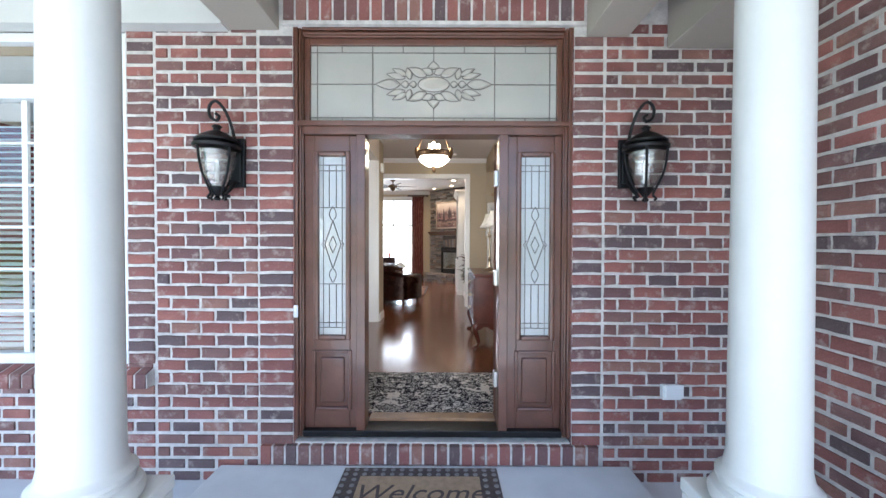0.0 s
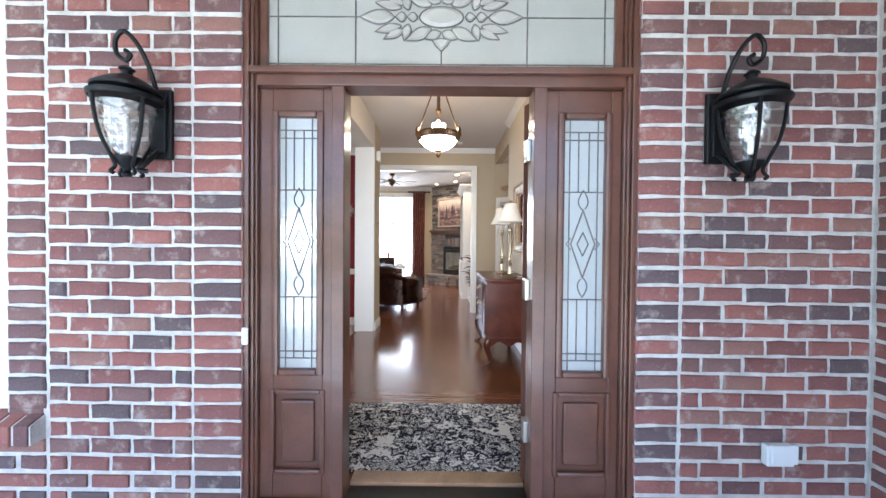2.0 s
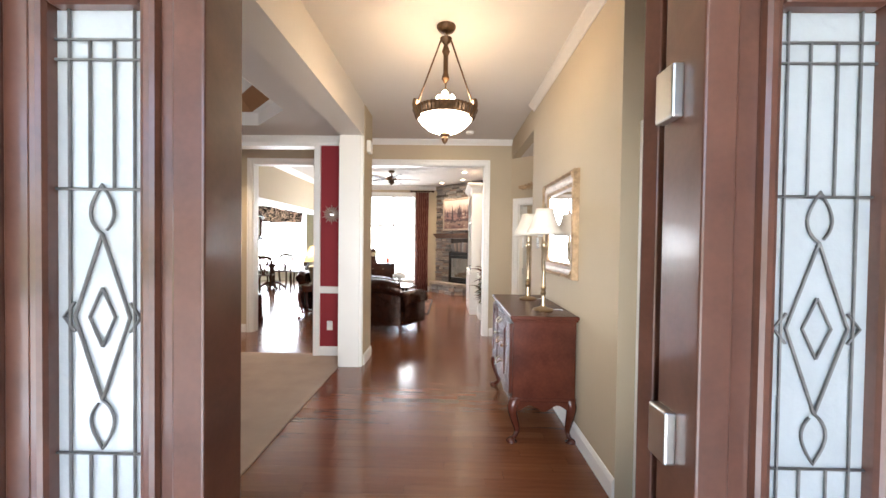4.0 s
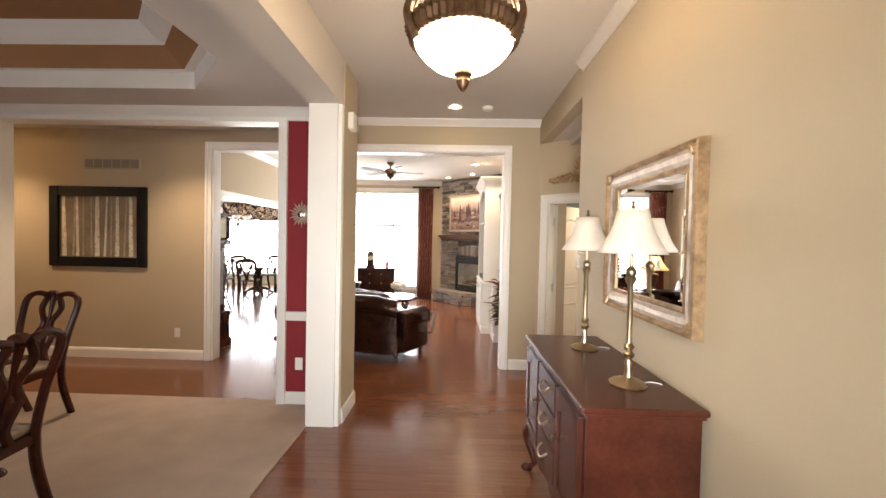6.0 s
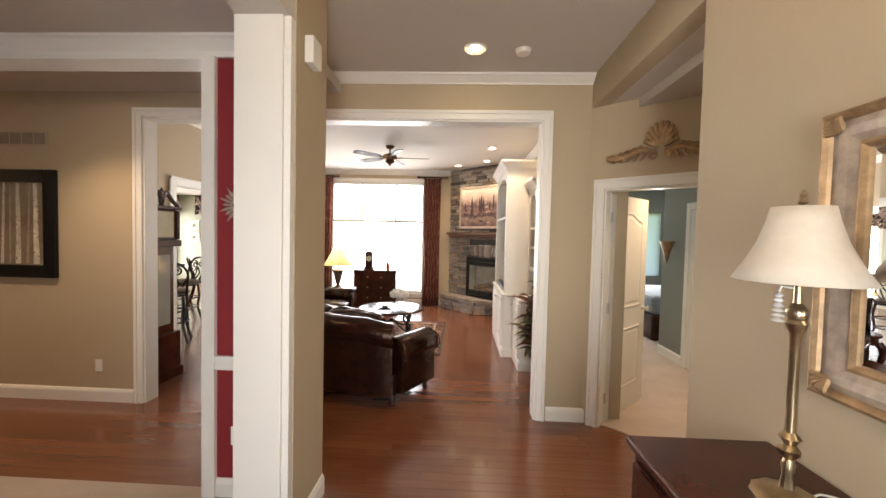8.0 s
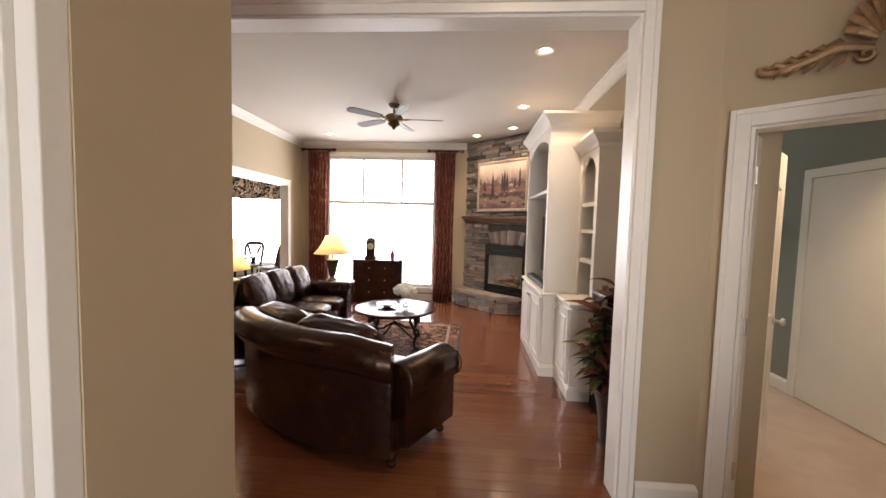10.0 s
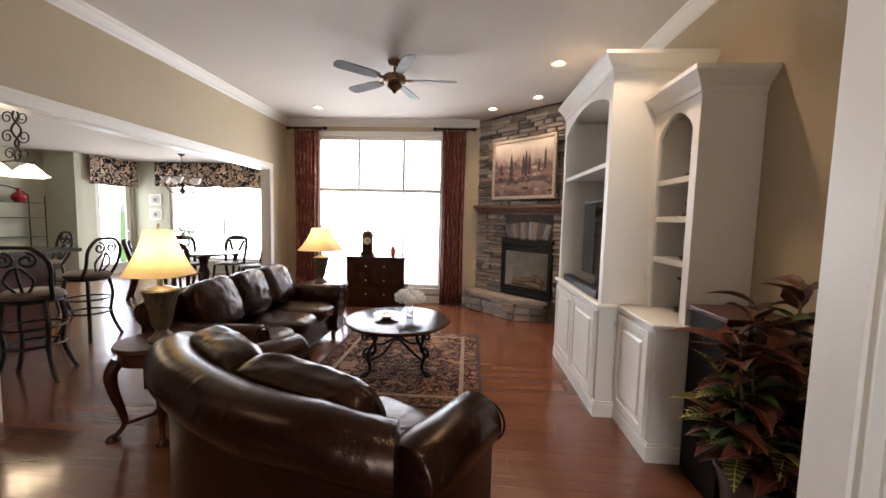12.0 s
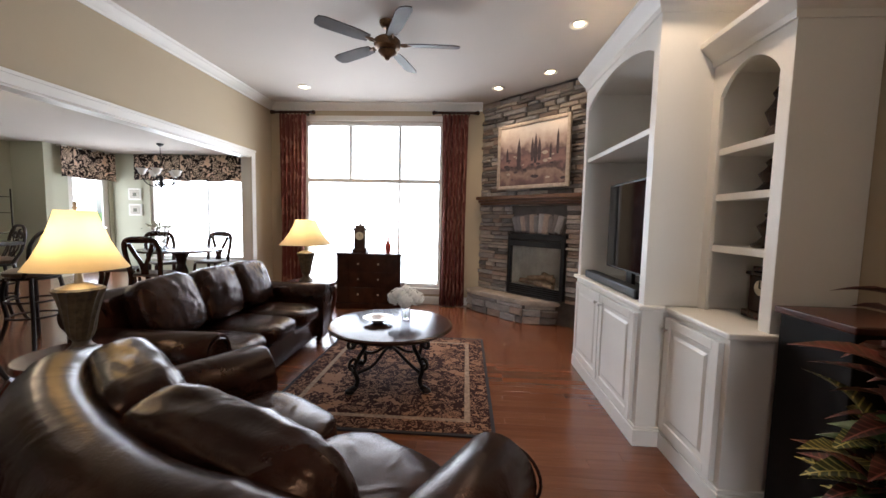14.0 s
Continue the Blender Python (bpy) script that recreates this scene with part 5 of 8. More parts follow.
part("mattress", boxes((-0.48, 0.88, -0.78, 0.88, 0.42, 0.72), bevel=0.06), mat("blue_grey_quilt", (0.25, 0.28, 0.32), 0.9, vary=0.2, scale=6), b_)
# carved ornament over the bedroom door
orn = thing("carved_pediment", tuple(BED @ Vector((0.55, -0.004, 2.27))), "carved gilt wood pediment with a shell over the doorway", "wall ornament", rz=-40)
for k in range(9):
    a = radians(90 + (k - 4) * 21)
    bm = bmesh.new()
    tube(bm, [(0.02 * math.cos(a), -0.02, 0.07 + 0.02 * math.sin(a)), (0.075 * math.cos(a), -0.036, 0.09 + 0.075 * math.sin(a)), (0.11 * math.cos(a), -0.02, 0.10 + 0.115 * math.sin(a))], [0.010, 0.017, 0.015], 8)
    part("shell_rib", turn(bm, Matrix.Diagonal((1.05, 1, 1.3, 1))), M_GOLD, orn, smooth=True)
for s in (-1, 1):
    bm = bmesh.new()
    tube(bm, curve_pts([(s * 0.03, -0.02, 0.05), (s * 0.13, -0.03, 0.075), (s * 0.22, -0.025, 0.05), (s * 0.32, -0.02, 0.025), (s * 0.385, -0.02, 0.03), (s * 0.395, -0.02, 0.055), (s * 0.37, -0.02, 0.06)], 5), [0.016, 0.018, 0.02, 0.022, 0.024] + [0.022] * 11 + [0.015] * 10 + [0.010] * 5, 8)
    tube(bm, spiral((s * 0.05, -0.025, 0.03), 0.03, 0.008, 1.2, start=0 if s > 0 else math.pi), 0.010, 6)
    part("acanthus_scroll", bm, M_GOLD, orn, smooth=True)
    for k in range(5):
        x = s * (0.10 + 0.05 * k)
        bm = bmesh.new()
        tube(bm, [(x, -0.025, 0.06 - 0.006 * k), (x + s * 0.04, -0.035, 0.105 - 0.012 * k), (x + s * 0.075, -0.02, 0.10 - 0.015 * k)], [0.012, 0.015, 0.004], 6)
        tube(bm, [(x, -0.025, 0.05 - 0.006 * k), (x + s * 0.02, -0.035, 0.015), (x + s * 0.045, -0.02, -0.005)], [0.010, 0.012, 0.004], 6)
        part("acanthus_leaf", bm, M_GOLD, orn, smooth=True)

# birch picture, vent, plates, sunburst, chime, detector, downlight
M_BIRCHBACK = mat("birch_print_ground", (0.16, 0.11, 0.065), 0.5, vary=0.4, scale=3, second=(0.30, 0.25, 0.18))
pc = thing("birch_picture", (-4.41, BY, 1.155), "birch trunks picture in a wide black frame on the hall wall", "picture")
part("frame", boxes((-0.63, -0.51, -0.035, -0.001, 0, 1.01), (0.51, 0.63, -0.035, -0.001, 0, 1.01), (-0.51, 0.51, -0.035, -0.001, 0, 0.12), (-0.51, 0.51, -0.035, -0.001, 0.89, 1.01), bevel=0.012), M_BLACK, pc)
part("frame_lip", boxes((-0.53, -0.512, -0.040, -0.036, 0.10, 0.91), (0.512, 0.53, -0.040, -0.036, 0.10, 0.91), (-0.512, 0.512, -0.040, -0.036, 0.10, 0.118), (-0.512, 0.512, -0.040, -0.036, 0.892, 0.91), bevel=0.0015), M_BLACK, pc)
part("print", boxes((-0.515, 0.515, -0.012, -0.004, 0.115, 0.895)), M_BIRCHBACK, pc)
rp = random.Random(3)
M_BIRCHBARK = mat("birch_bark_print", (0.62, 0.57, 0.47), 0.5, vary=0.25, scale=14)
M_BIRCHFAR = mat("far_birch_print", (0.36, 0.30, 0.22), 0.5, vary=0.3, scale=14)
M_BIRCHMARK = mat("birch_mark_print", (0.10, 0.08, 0.06), 0.6)
for x, w_, far in ((-0.44, 0.030, 0), (-0.33, 0.014, 1), (-0.27, 0.020, 0), (-0.20, 0.010, 1), (-0.09, 0.012, 1), (-0.02, 0.034, 0), (0.08, 0.016, 0), (0.16, 0.010, 1), (0.24, 0.026, 0), (0.33, 0.012, 1), (0.42, 0.030, 0)):
    lean = rp.uniform(-0.03, 0.03)
    bm = bmesh.new()
    y_ = -0.0130 if far else -0.0140
    left = [(x + lean * k / 6 - w_ * (1 - 0.05 * k) * rp.uniform(0.85, 1.1), 0.13 + 0.1255 * k) for k in range(7)]
    right = [(x + lean * k / 6 + w_ * (1 - 0.05 * k) * rp.uniform(0.85, 1.1), 0.13 + 0.1255 * k) for k in range(7)]
    bm.faces.new([bm.verts.new((p_, y_, q_)) for p_, q_ in left + right[::-1]])
    trunk = part("birch_trunk", bm, M_BIRCHFAR if far else M_BIRCHBARK, pc)
    if not far:
        bm = bmesh.new()
        for k in range(9):
            z_, e = rp.uniform(0.15, 0.87), rp.choice((-1, 1))
            xx = x + lean * (z_ - 0.13) / 0.755
            bm.faces.new([bm.verts.new((xx + e * w_ * u, -0.0145, z_ + v_)) for u, v_ in ((0.78, -0.006), (0.15, 0.0), (0.78, 0.008))])
        tagged(part("bark_mark", bm, M_BIRCHMARK, trunk), kind="stuff")
v = thing("wall_vent", (-4.24, BY, 2.385), "beige louvred return air vent on the hall wall", "vent")
part("plate", boxes((-0.37, 0.37, -0.010, -0.001, 0, 0.135), bevel=0.003), M_WALL, v)
for i in range(6):
    part("slot", boxes((-0.35 + i * 0.118, -0.245 + i * 0.118, -0.013, -0.0105, 0.015, 0.12)), mat("vent_shadow_grille", (0.25, 0.215, 0.17), 0.7), v)


def plate(name, at, label, rz=0, sockets=True):
    t = thing(name, at, label, "outlet" if sockets else "switch", rz=rz)
    part("cover", boxes((-0.036, 0.036, -0.007, -0.001, -0.058, 0.058), bevel=0.003), M_PLASTIC, t)
    for z in ((-0.022, 0.022) if sockets else (0,)):
        part("socket" if sockets else "rocker", boxes((-0.016, 0.016, -0.010, -0.0072, z - 0.014, z + 0.014), bevel=0.002), M_TRIM, t)


plate("outlet_plate", (-3.40, BY, 0.34), "white outlet plate on the hall wall")
plate("outlet_plate", (-1.36, 8.235, 0.39), "white outlet plate on the red wall")
plate("switch_plate", (-4.53, 8.235, 1.20), "white light switch on the red wall", sockets=False)
plate("switch_plate", (-4.62, 8.235, 1.20), "white light switch on the red wall", sockets=False)
sb = thing("sunburst_mirror", (-1.345, 8.23, 1.79), "silvered sunburst wall mirror on the red wall", "mirror")
bm = bmesh.new()
lathe(bm, [(0.05, 0), (0.052, 0.012), (0.04, 0.018)], segs=24)
part("rim", turn(bm, pose(0, 0, 0, 90)), M_SILVERLEAF, sb, smooth=True)
bm = bmesh.new()
lathe(bm, [(0.038, 0.016), (0.03, 0.022), (0.01, 0.025)], segs=24)
part("glass", turn(bm, pose(0, 0, 0, 90)), M_MIRROR, sb, smooth=True)
for k in range(20):
    a = k * math.pi / 10
    L = 0.125 if k % 2 else 0.10
    bm = bmesh.new()
    tube(bm, [(0.048 * math.cos(a), -0.008, 0.048 * math.sin(a)), (0.08 * math.cos(a), -0.008, 0.08 * math.sin(a)), (L * math.cos(a), -0.006, L * math.sin(a))], [0.006, 0.010, 0.001], 6)
    part("ray", bm, M_SILVERLEAF, sb)
ch = thing("door_chime", (-0.862, 8.05, 2.52), "white door chime box on the pier", "door chime")
part("box", boxes((0.001, 0.05, -0.06, 0.06, 0, 0.14), bevel=0.006), M_PLASTIC, ch)
sd = thing("smoke_detector", (0.41, 8.94, ZF), "round white smoke detector on the ceiling", "smoke detector")
bm = bmesh.new()
lathe(bm, [(0.03, -0.035), (0.05, -0.03), (0.055, -0.012), (0.06, 0.0)], segs=24)
part("body", bm, M_PLASTIC, sd, smooth=True)
# the last fitting, in the bedroom, is invented to go with the added fill beam
for x, y, z in ((0.05, 8.915, ZF), (0.44, 10.86, ZC), (0.48, 12.46, ZC), (0.47, 13.55, ZC), (-0.10, 14.1, ZC), (-2.75, 14.06, ZC), (-3.15, 8.66, 2.89), (-5.5, 8.66, 2.89), (2.2, 9.7, 2.70)):
    dl = thing("downlight", (x, y, z), "recessed ceiling downlight with a white trim ring", "downlight", "downlights")
    bm = bmesh.new()
    lathe(bm, [(0.040, -0.001), (0.060, -0.003), (0.078, -0.012), (0.085, -0.006), (0.085, 0.0)], segs=28)
    part("trim_ring", bm, M_TRIM, dl, smooth=True)
    bm = bmesh.new()
    lathe(bm, [(0.038, -0.002), (0.040, -0.004), (0.02, -0.006), (0.004, -0.0065)], segs=24)
    ln = part("lens", bm, M_LIT, dl, "lit lens")
    ln.visible_shadow = False

# dining table and chairs
t = thing("dining_table", (-3.27, 6.12, 0.012), "dark cherry dining table on the carpet", "dining table")
part("tabletop", boxes((-0.55, 0.55, -1.05, 1.05, 0.72, 0.75), bevel=0.01), M_CHERRY, t)
part("apron", boxes((-0.45, 0.45, -0.95, 0.95, 0.62, 0.72), bevel=0.005), M_CHERRY, t)
for x in (-0.42, 0.42):
    for y in (-0.9, 0.9):
        part("leg", cabriole(x, y, 1 if x > 0 else -1, 1 if y > 0 else -1, 0.64, 0.05), M_CHERRY, t, smooth=True)


def dining_chair(at, rz):
    c = thing("dining_chair", at, "carved dark cherry dining chair with a pierced splat", "chair", "dining chairs", rz)
    bm = bmesh.new()
    prism(bm, [(-0.22, 0.22), (0.22, 0.22), (0.26, -0.24), (-0.26, -0.24)], 0.40, 0.45)
    part("seat_frame", bm, M_CHERRY, c)
    part("seat", boxes((-0.22, 0.22, -0.22, 0.19, 0.45, 0.49), bevel=0.018), mat("striped_seat_fabric", (0.30, 0.24, 0.16), 0.9, vary=0.3, scale=30), c)
    for s in (-1, 1):
        part("front_leg", cabriole(s * 0.225, -0.20, s, -1, 0.42, 0.036), M_CHERRY, c, smooth=True)
        bm = bmesh.new()
        tube(bm, curve_pts([(s * 0.19, 0.30, 0), (s * 0.20, 0.22, 0.25), (s * 0.20, 0.21, 0.45), (s * 0.215, 0.25, 0.70), (s * 0.235, 0.31, 0.92), (s * 0.21, 0.33, 1.0), (s * 0.13, 0.335, 1.03), (s * 0.05, 0.335, 1.01)], 5), [0.026] * 10 + [0.023] * 26, 8)
        part("back_post", bm, M_CHERRY, c, smooth=True)
    bm = bmesh.new()
    for k in range(7):
        a = radians(90 + (k - 3) * 25)
        tube(bm, [(0, 0.33, 1.01), (0.05 * math.cos(a), 0.325, 1.02 + 0.035 * math.sin(a))], [0.018, 0.014], 6)
    part("crest_shell", bm, M_CHERRY, c, smooth=True)
    bm = bmesh.new()
    for s in (-1, 1):
        tube(bm, curve_pts([(s * 0.05, 0.335, 1.0), (s * 0.085, 0.315, 0.90), (s * 0.03, 0.28, 0.78), (s * 0.07, 0.255, 0.68), (s * 0.035, 0.225, 0.55), (s * 0.06, 0.215, 0.46)], 5), 0.021, 8)
    tube(bm, curve_pts([(0, 0.335, 1.0), (0, 0.29, 0.80), (0, 0.24, 0.62), (0, 0.215, 0.46)], 4), [0.022, 0.02, 0.016, 0.012, 0.012, 0.014, 0.018, 0.018, 0.016, 0.014, 0.012, 0.012, 0.02], 8)
    part("splat", bm, M_CHERRY, c, smooth=True)


dining_chair((-2.42, 6.55, 0.012), -85)
dining_chair((-2.50, 5.75, 0.012), -90)
dining_chair((-3.42, 7.62, 0.012), 0)

# ---- living room ----
OFF = LIVING
M_CURTAIN = mat("rust_striped_curtain", (0.24, 0.065, 0.045), 0.85, vary=0.3, scale=5, bump=0.4, bump_scale=160, spec=0.2)
n_, l_ = M_CURTAIN.node_tree.nodes, M_CURTAIN.node_tree.links
M_LITSHADE = mat("linen_shade", (0.78, 0.66, 0.46), 0.9, vary=0.04, scale=40)
n, l = M_LITSHADE.node_tree.nodes, M_LITSHADE.node_tree.links
cloth, blend = n.new("ShaderNodeBsdfTranslucent"), n.new("ShaderNodeMixShader")
cloth.inputs["Color"].default_value = (0.95, 0.70, 0.34, 1)
blend.inputs[0].default_value = 0.6
l.new(n["Principled BSDF"].outputs[0], blend.inputs[1])
l.new(cloth.outputs[0], blend.inputs[2])
l.new(blend.outputs[0], n["Material Output"].inputs["Surface"])
M_STONE = choice("ledge_stone", ((0.24, 0.205, 0.18), (0.33, 0.29, 0.255), (0.17, 0.155, 0.15), (0.38, 0.32, 0.27), (0.25, 0.235, 0.225), (0.28, 0.21, 0.17), (0.14, 0.12, 0.11), (0.30, 0.275, 0.26)), rough=0.9, bump=0.9, bump_scale=45, vary=0.3)
M_STONEDARK = mat("stone_backing", (0.07, 0.06, 0.055), 0.95, vary=0.3, scale=8)
M_TV = mat("black_screen", (0.006, 0.006, 0.007), 0.06, spec=0.7, vary=0.0)
M_RESIN = mat("carved_resin", (0.10, 0.072, 0.038), 0.5, vary=0.5, scale=25, bump=0.5, bump_scale=60)
M_LEAF = mat("croton_leaf", (0.018, 0.028, 0.010), 0.42, vary=0.5, scale=9, second=(0.08, 0.014, 0.010), random_obj=0.5, spec=0.3)
M_LEAFY = mat("croton_leaf_yellow", (0.022, 0.034, 0.010), 0.42, vary=0.5, scale=60, second=(0.07, 0.06, 0.02), random_obj=0.3, spec=0.3)
M_STEM = mat("plant_stem", (0.12, 0.10, 0.05), 0.8, vary=0.3, scale=20)

# window with transom lights
w = thing("window_living", (-1.9, WY + 0.03, 0.26), "large white framed picture window with transom lights", "window")
w["kind"] = "structure"
HW, HH = 1.10, 2.60
part("window_frame", boxes((-HW, -HW + 0.05, 0, 0.11, 0, HH), (HW - 0.05, HW, 0, 0.11, 0, HH), (-HW + 0.05, HW - 0.05, 0, 0.11, 0, 0.06), (-HW + 0.05, HW - 0.05, 0, 0.11, HH - 0.06, HH), (-HW + 0.05, HW - 0.05, -0.01, 0.11, 1.655, 1.715), bevel=0.005), M_TRIM, w)
for x in (-0.37, 0.42):
    part("mullion", boxes((x - 0.022, x + 0.022, 0.02, 0.09, 1.715, HH - 0.06), bevel=0.004), M_TRIM, w)
part("sash_rail", boxes((0.40, 0.43, 0.03, 0.08, 0.06, 1.655), bevel=0.004), M_TRIM, w)
for a, b, c0, d0 in ((-HW + 0.05, HW - 0.05, 0.06, 1.655), (-HW + 0.05, -0.392, 1.715, HH - 0.06), (-0.348, 0.398, 1.715, HH - 0.06), (0.442, HW - 0.05, 1.715, HH - 0.06)):
    p_ = part("pane", boxes((a - 0.004, b + 0.004, 0.052, 0.058, c0 - 0.004, d0 + 0.004)), M_PANE, w)
    p_.visible_shadow = False
part("window_sill", boxes((-HW - 0.06, HW + 0.06, -0.075, -0.002, -0.03, 0.0), (-HW - 0.04, HW + 0.04, -0.045, -0.031, -0.10, -0.03), bevel=0.004), M_TRIM, w)
structure("trim_window", boxes((-3.085, -3.0, WY - 0.022, WY, 0.26, 2.94), (-0.80, -0.715, WY - 0.022, WY, 0.26, 2.94), (-3.0, -0.80, WY - 0.022, WY, 2.86, 2.94), bevel=0.004), M_TRIM, "white painted window casing", "trim")
bm = bmesh.new()
run(bm, CROWN, (LX, WY, ZC), (-0.2, WY, ZC), (0, -1, 0))
run(bm, CROWN, (LX, BY - 0.05, ZC), (LX, WY, ZC), (1, 0, 0))
run(bm, CROWN, (RWX, BY + 0.14, ZC), (RWX, 13.1, ZC), (-1, 0, 0))
structure("trim_crown_living", bm, M_TRIM, "white painted crown moulding in the living room", "trim")
bm = bmesh.new()
run(bm, BASE, (LX, WY, 0), (-0.2, WY, 0), (0, -1, 0))
run(bm, BASE, (LX, BY - 0.05, 0), (LX, 10.32, 0), (1, 0, 0))
run(bm, BASE, (RWX, BY + 0.14, 0), (RWX, 10.4, 0), (-1, 0, 0))
structure("baseboard_living", bm, M_TRIM, "white painted baseboard", "baseboard")
bm = boxes((LX, LX + 0.022, 10.325, 10.42, 0, 2.295), (LX, LX + 0.022, 14.0, 14.095, 0, 2.295), (LX, LX + 0.022, 10.42, 14.0, 2.2, 2.295), (LX, LX + 0.034, 10.325, 14.095, 2.27, 2.297), (LX - 0.142, LX - 0.001, 10.405, 10.421, 0, 2.2), (LX - 0.142, LX - 0.001, 13.999, 14.015, 0, 2.2), (LX - 0.142, LX - 0.001, 10.421, 13.999, 2.185, 2.201), bevel=0.003)
structure("trim_kitchen_opening", bm, M_TRIM, "white painted casing of the kitchen opening", "trim")
# curtains and rods
for x0, x1 in ((-3.34, -2.92), (-0.80, -0.41)):
    bm = bmesh.new()
    n, cols = 64, []
    for i in range(n + 1):
        t = i / n
        col = []
        for z in (0.015, 0.5, 1.2, 2.0, 2.7, 2.93):
            f = 0.75 + 0.25 * (2.93 - z) / 2.93
            xx = (x0 + x1) / 2 + (t - 0.5) * (x1 - x0) * (0.92 + 0.08 * abs(z - 1.4) / 1.4)
            yy = WY - 0.13 + 0.042 * f * math.sin(t * 6.5 * 2 * math.pi + 0.3 * math.sin(z * 2)) + 0.010 * math.sin(t * 31 + z)
            col.append(bm.verts.new((xx, yy, z)))
        cols.append(col)
    for a, b in zip(cols, cols[1:]):
        for k in range(5):
            bm.faces.new((a[k], b[k], b[k + 1], a[k + 1]))
    cu_ = thing("curtain", (0, 0, 0), "floor-length mottled rust curtain gathered beside the window", "curtain", "living room curtains")
    pt = part("drape", bm, M_CURTAIN, cu_, smooth=80)
    pt.modifiers.new("thick", "SOLIDIFY").thickness = 0.004
    rd = thing("curtain_rod", ((x0 + x1) / 2, WY - 0.13, 2.96), "dark wooden curtain rod with turned finials", "curtain rod", "curtain rods")
    bm = bmesh.new()
    lathe(bm, [(0.018, -0.28), (0.018, 0.28)], segs=14)
    part("pole", turn(bm, pose(0, 0, 0, 0, 90)), M_WALNUT, rd, smooth=True)
    for s in (-1, 1):
        bm = bmesh.new()
        lathe(bm, [(0.02, 0), (0.03, 0.012), (0.02, 0.02), (0.034, 0.045), (0.03, 0.065), (0.008, 0.08)], segs=14)
        part("finial", turn(bm, pose(s * 0.28, 0, 0, 0, 90 * s)), M_WALNUT, rd, smooth=True)
        part("bracket", boxes((s * 0.2 - 0.01, s * 0.2 + 0.01, 0, 0.13, -0.03, 0.02), bevel=0.003), M_WALNUT, rd)
    for i in range(6):
        bm = bmesh.new()
        x = -0.17 + i * 0.068
        part("ring", tube(bm, [(x, 0.026 * math.cos(a * 0.5236), 0.026 * math.sin(a * 0.5236) - 0.006) for a in range(13)], 0.004, 6), M_WALNUT, rd)
cr_ = n_.new("ShaderNodeTexWave")
cr_.inputs["Scale"].default_value, cr_.inputs["Distortion"].default_value = 5.0, 7.0
tc_ = n_.new("ShaderNodeTexCoord")
l_.new(tc_.outputs["Object"], cr_.inputs["Vector"])
rm_ = n_.new("ShaderNodeValToRGB")
rm_.color_ramp.elements[0].color, rm_.color_ramp.elements[1].color = (0.15, 0.042, 0.034, 1), (0.29, 0.13, 0.095, 1)
rm_.color_ramp.elements[0].position, rm_.color_ramp.elements[1].position = 0.45, 0.8
l_.new(cr_.outputs["Color"], rm_.inputs[0])
l_.new(rm_.outputs[0], n_["Principled BSDF"].inputs["Base Color"])

# fireplace: a frame of its own along the corner face; s along the face, -y out into the room
FP = pose(-0.20, 14.60, 0, 0, 0, -45)
fp = thing("fireplace", (-0.20, 14.60, 0), "corner fireplace of stacked grey-brown ledge stone", "fireplace", rz=-45)
part("backing", boxes((-0.02, 0.60, 0.04, 0.30, 0, ZC), (1.51, 2.2, 0.04, 0.30, 0, ZC), (0.60, 1.51, 0.04, 0.30, 1.19, ZC), (0.60, 1.51, 0.04, 0.30, 0, 0.32), (0.60, 1.51, 0.26, 0.30, 0.32, 1.19)), M_STONEDARK, fp)
rs_ = random.Random(11)
STONES = {}


def stone_piece(L, H, D):
    key = (round(L / 0.06), round(H / 0.012), rs_.randrange(3))
    if key not in STONES:
        bm = bmesh.new()
        r2 = random.Random(hash(key) % 1000)
        x, z = L / 2, H / 2
        j = lambda s: r2.uniform(-s, s)
        a = [(-x, D, -z), (x, D, -z), (x, D, z), (-x, D, z)]
        b = [(-x + abs(j(0.008)), 0.012 + j(0.004), -z + abs(j(0.004))), (x - abs(j(0.008)), 0.012 + j(0.004), -z + abs(j(0.004))), (x - abs(j(0.008)), 0.012 + j(0.004), z - abs(j(0.004))), (-x + abs(j(0.008)), 0.012 + j(0.004), z - abs(j(0.004)))]
        c = [(px_ * 0.82 + j(0.01), j(0.008), pz_ * 0.7) for px_, _, pz_ in b]
        va, vb, vc = ([bm.verts.new(p) for p in q] for q in (a, b, c))
        for r0, r1 in ((va, vb), (vb, vc)):
            for i in range(4):
                bm.faces.new((r0[i], r0[(i + 1) % 4], r1[(i + 1) % 4], r1[i]))
        bm.faces.new(vc)
        STONES[key] = mesh_of("stone", bm, M_STONE)
    return STONES[key]


def lay_stones(parent, s0, s1, z0, z1, y=0.0, m=None, holes=(), tall=(0.035, 0.075), long=(0.14, 0.42)):
    z = z0
    while z < z1 - 0.015:
        H = min(rs_.uniform(*tall), z1 - z)
        s = s0
        while s < s1 - 0.02:
            L = min(rs_.uniform(*long), s1 - s)
            if s1 - s - L < 0.08:
                L = s1 - s
            e = s + L
            for h0, h1, k0, k1 in holes:
                if z + H > k0 and z < k1:
                    if s < h0 < e:
                        e = h0
                    elif h0 - 0.01 <= s < h1:
                        s, e = h1, min(h1 + L, s1)
            if e - s > 0.03:
                ob = new("stone", stone_piece(e - s - 0.006, H - 0.005, 0.055))
                ob.parent = parent
                ob.matrix_basis = (m or Matrix()) @ pose((s + e) / 2, y + rs_.uniform(-0.014, 0.012), z + H / 2)
            s = e
        z += H


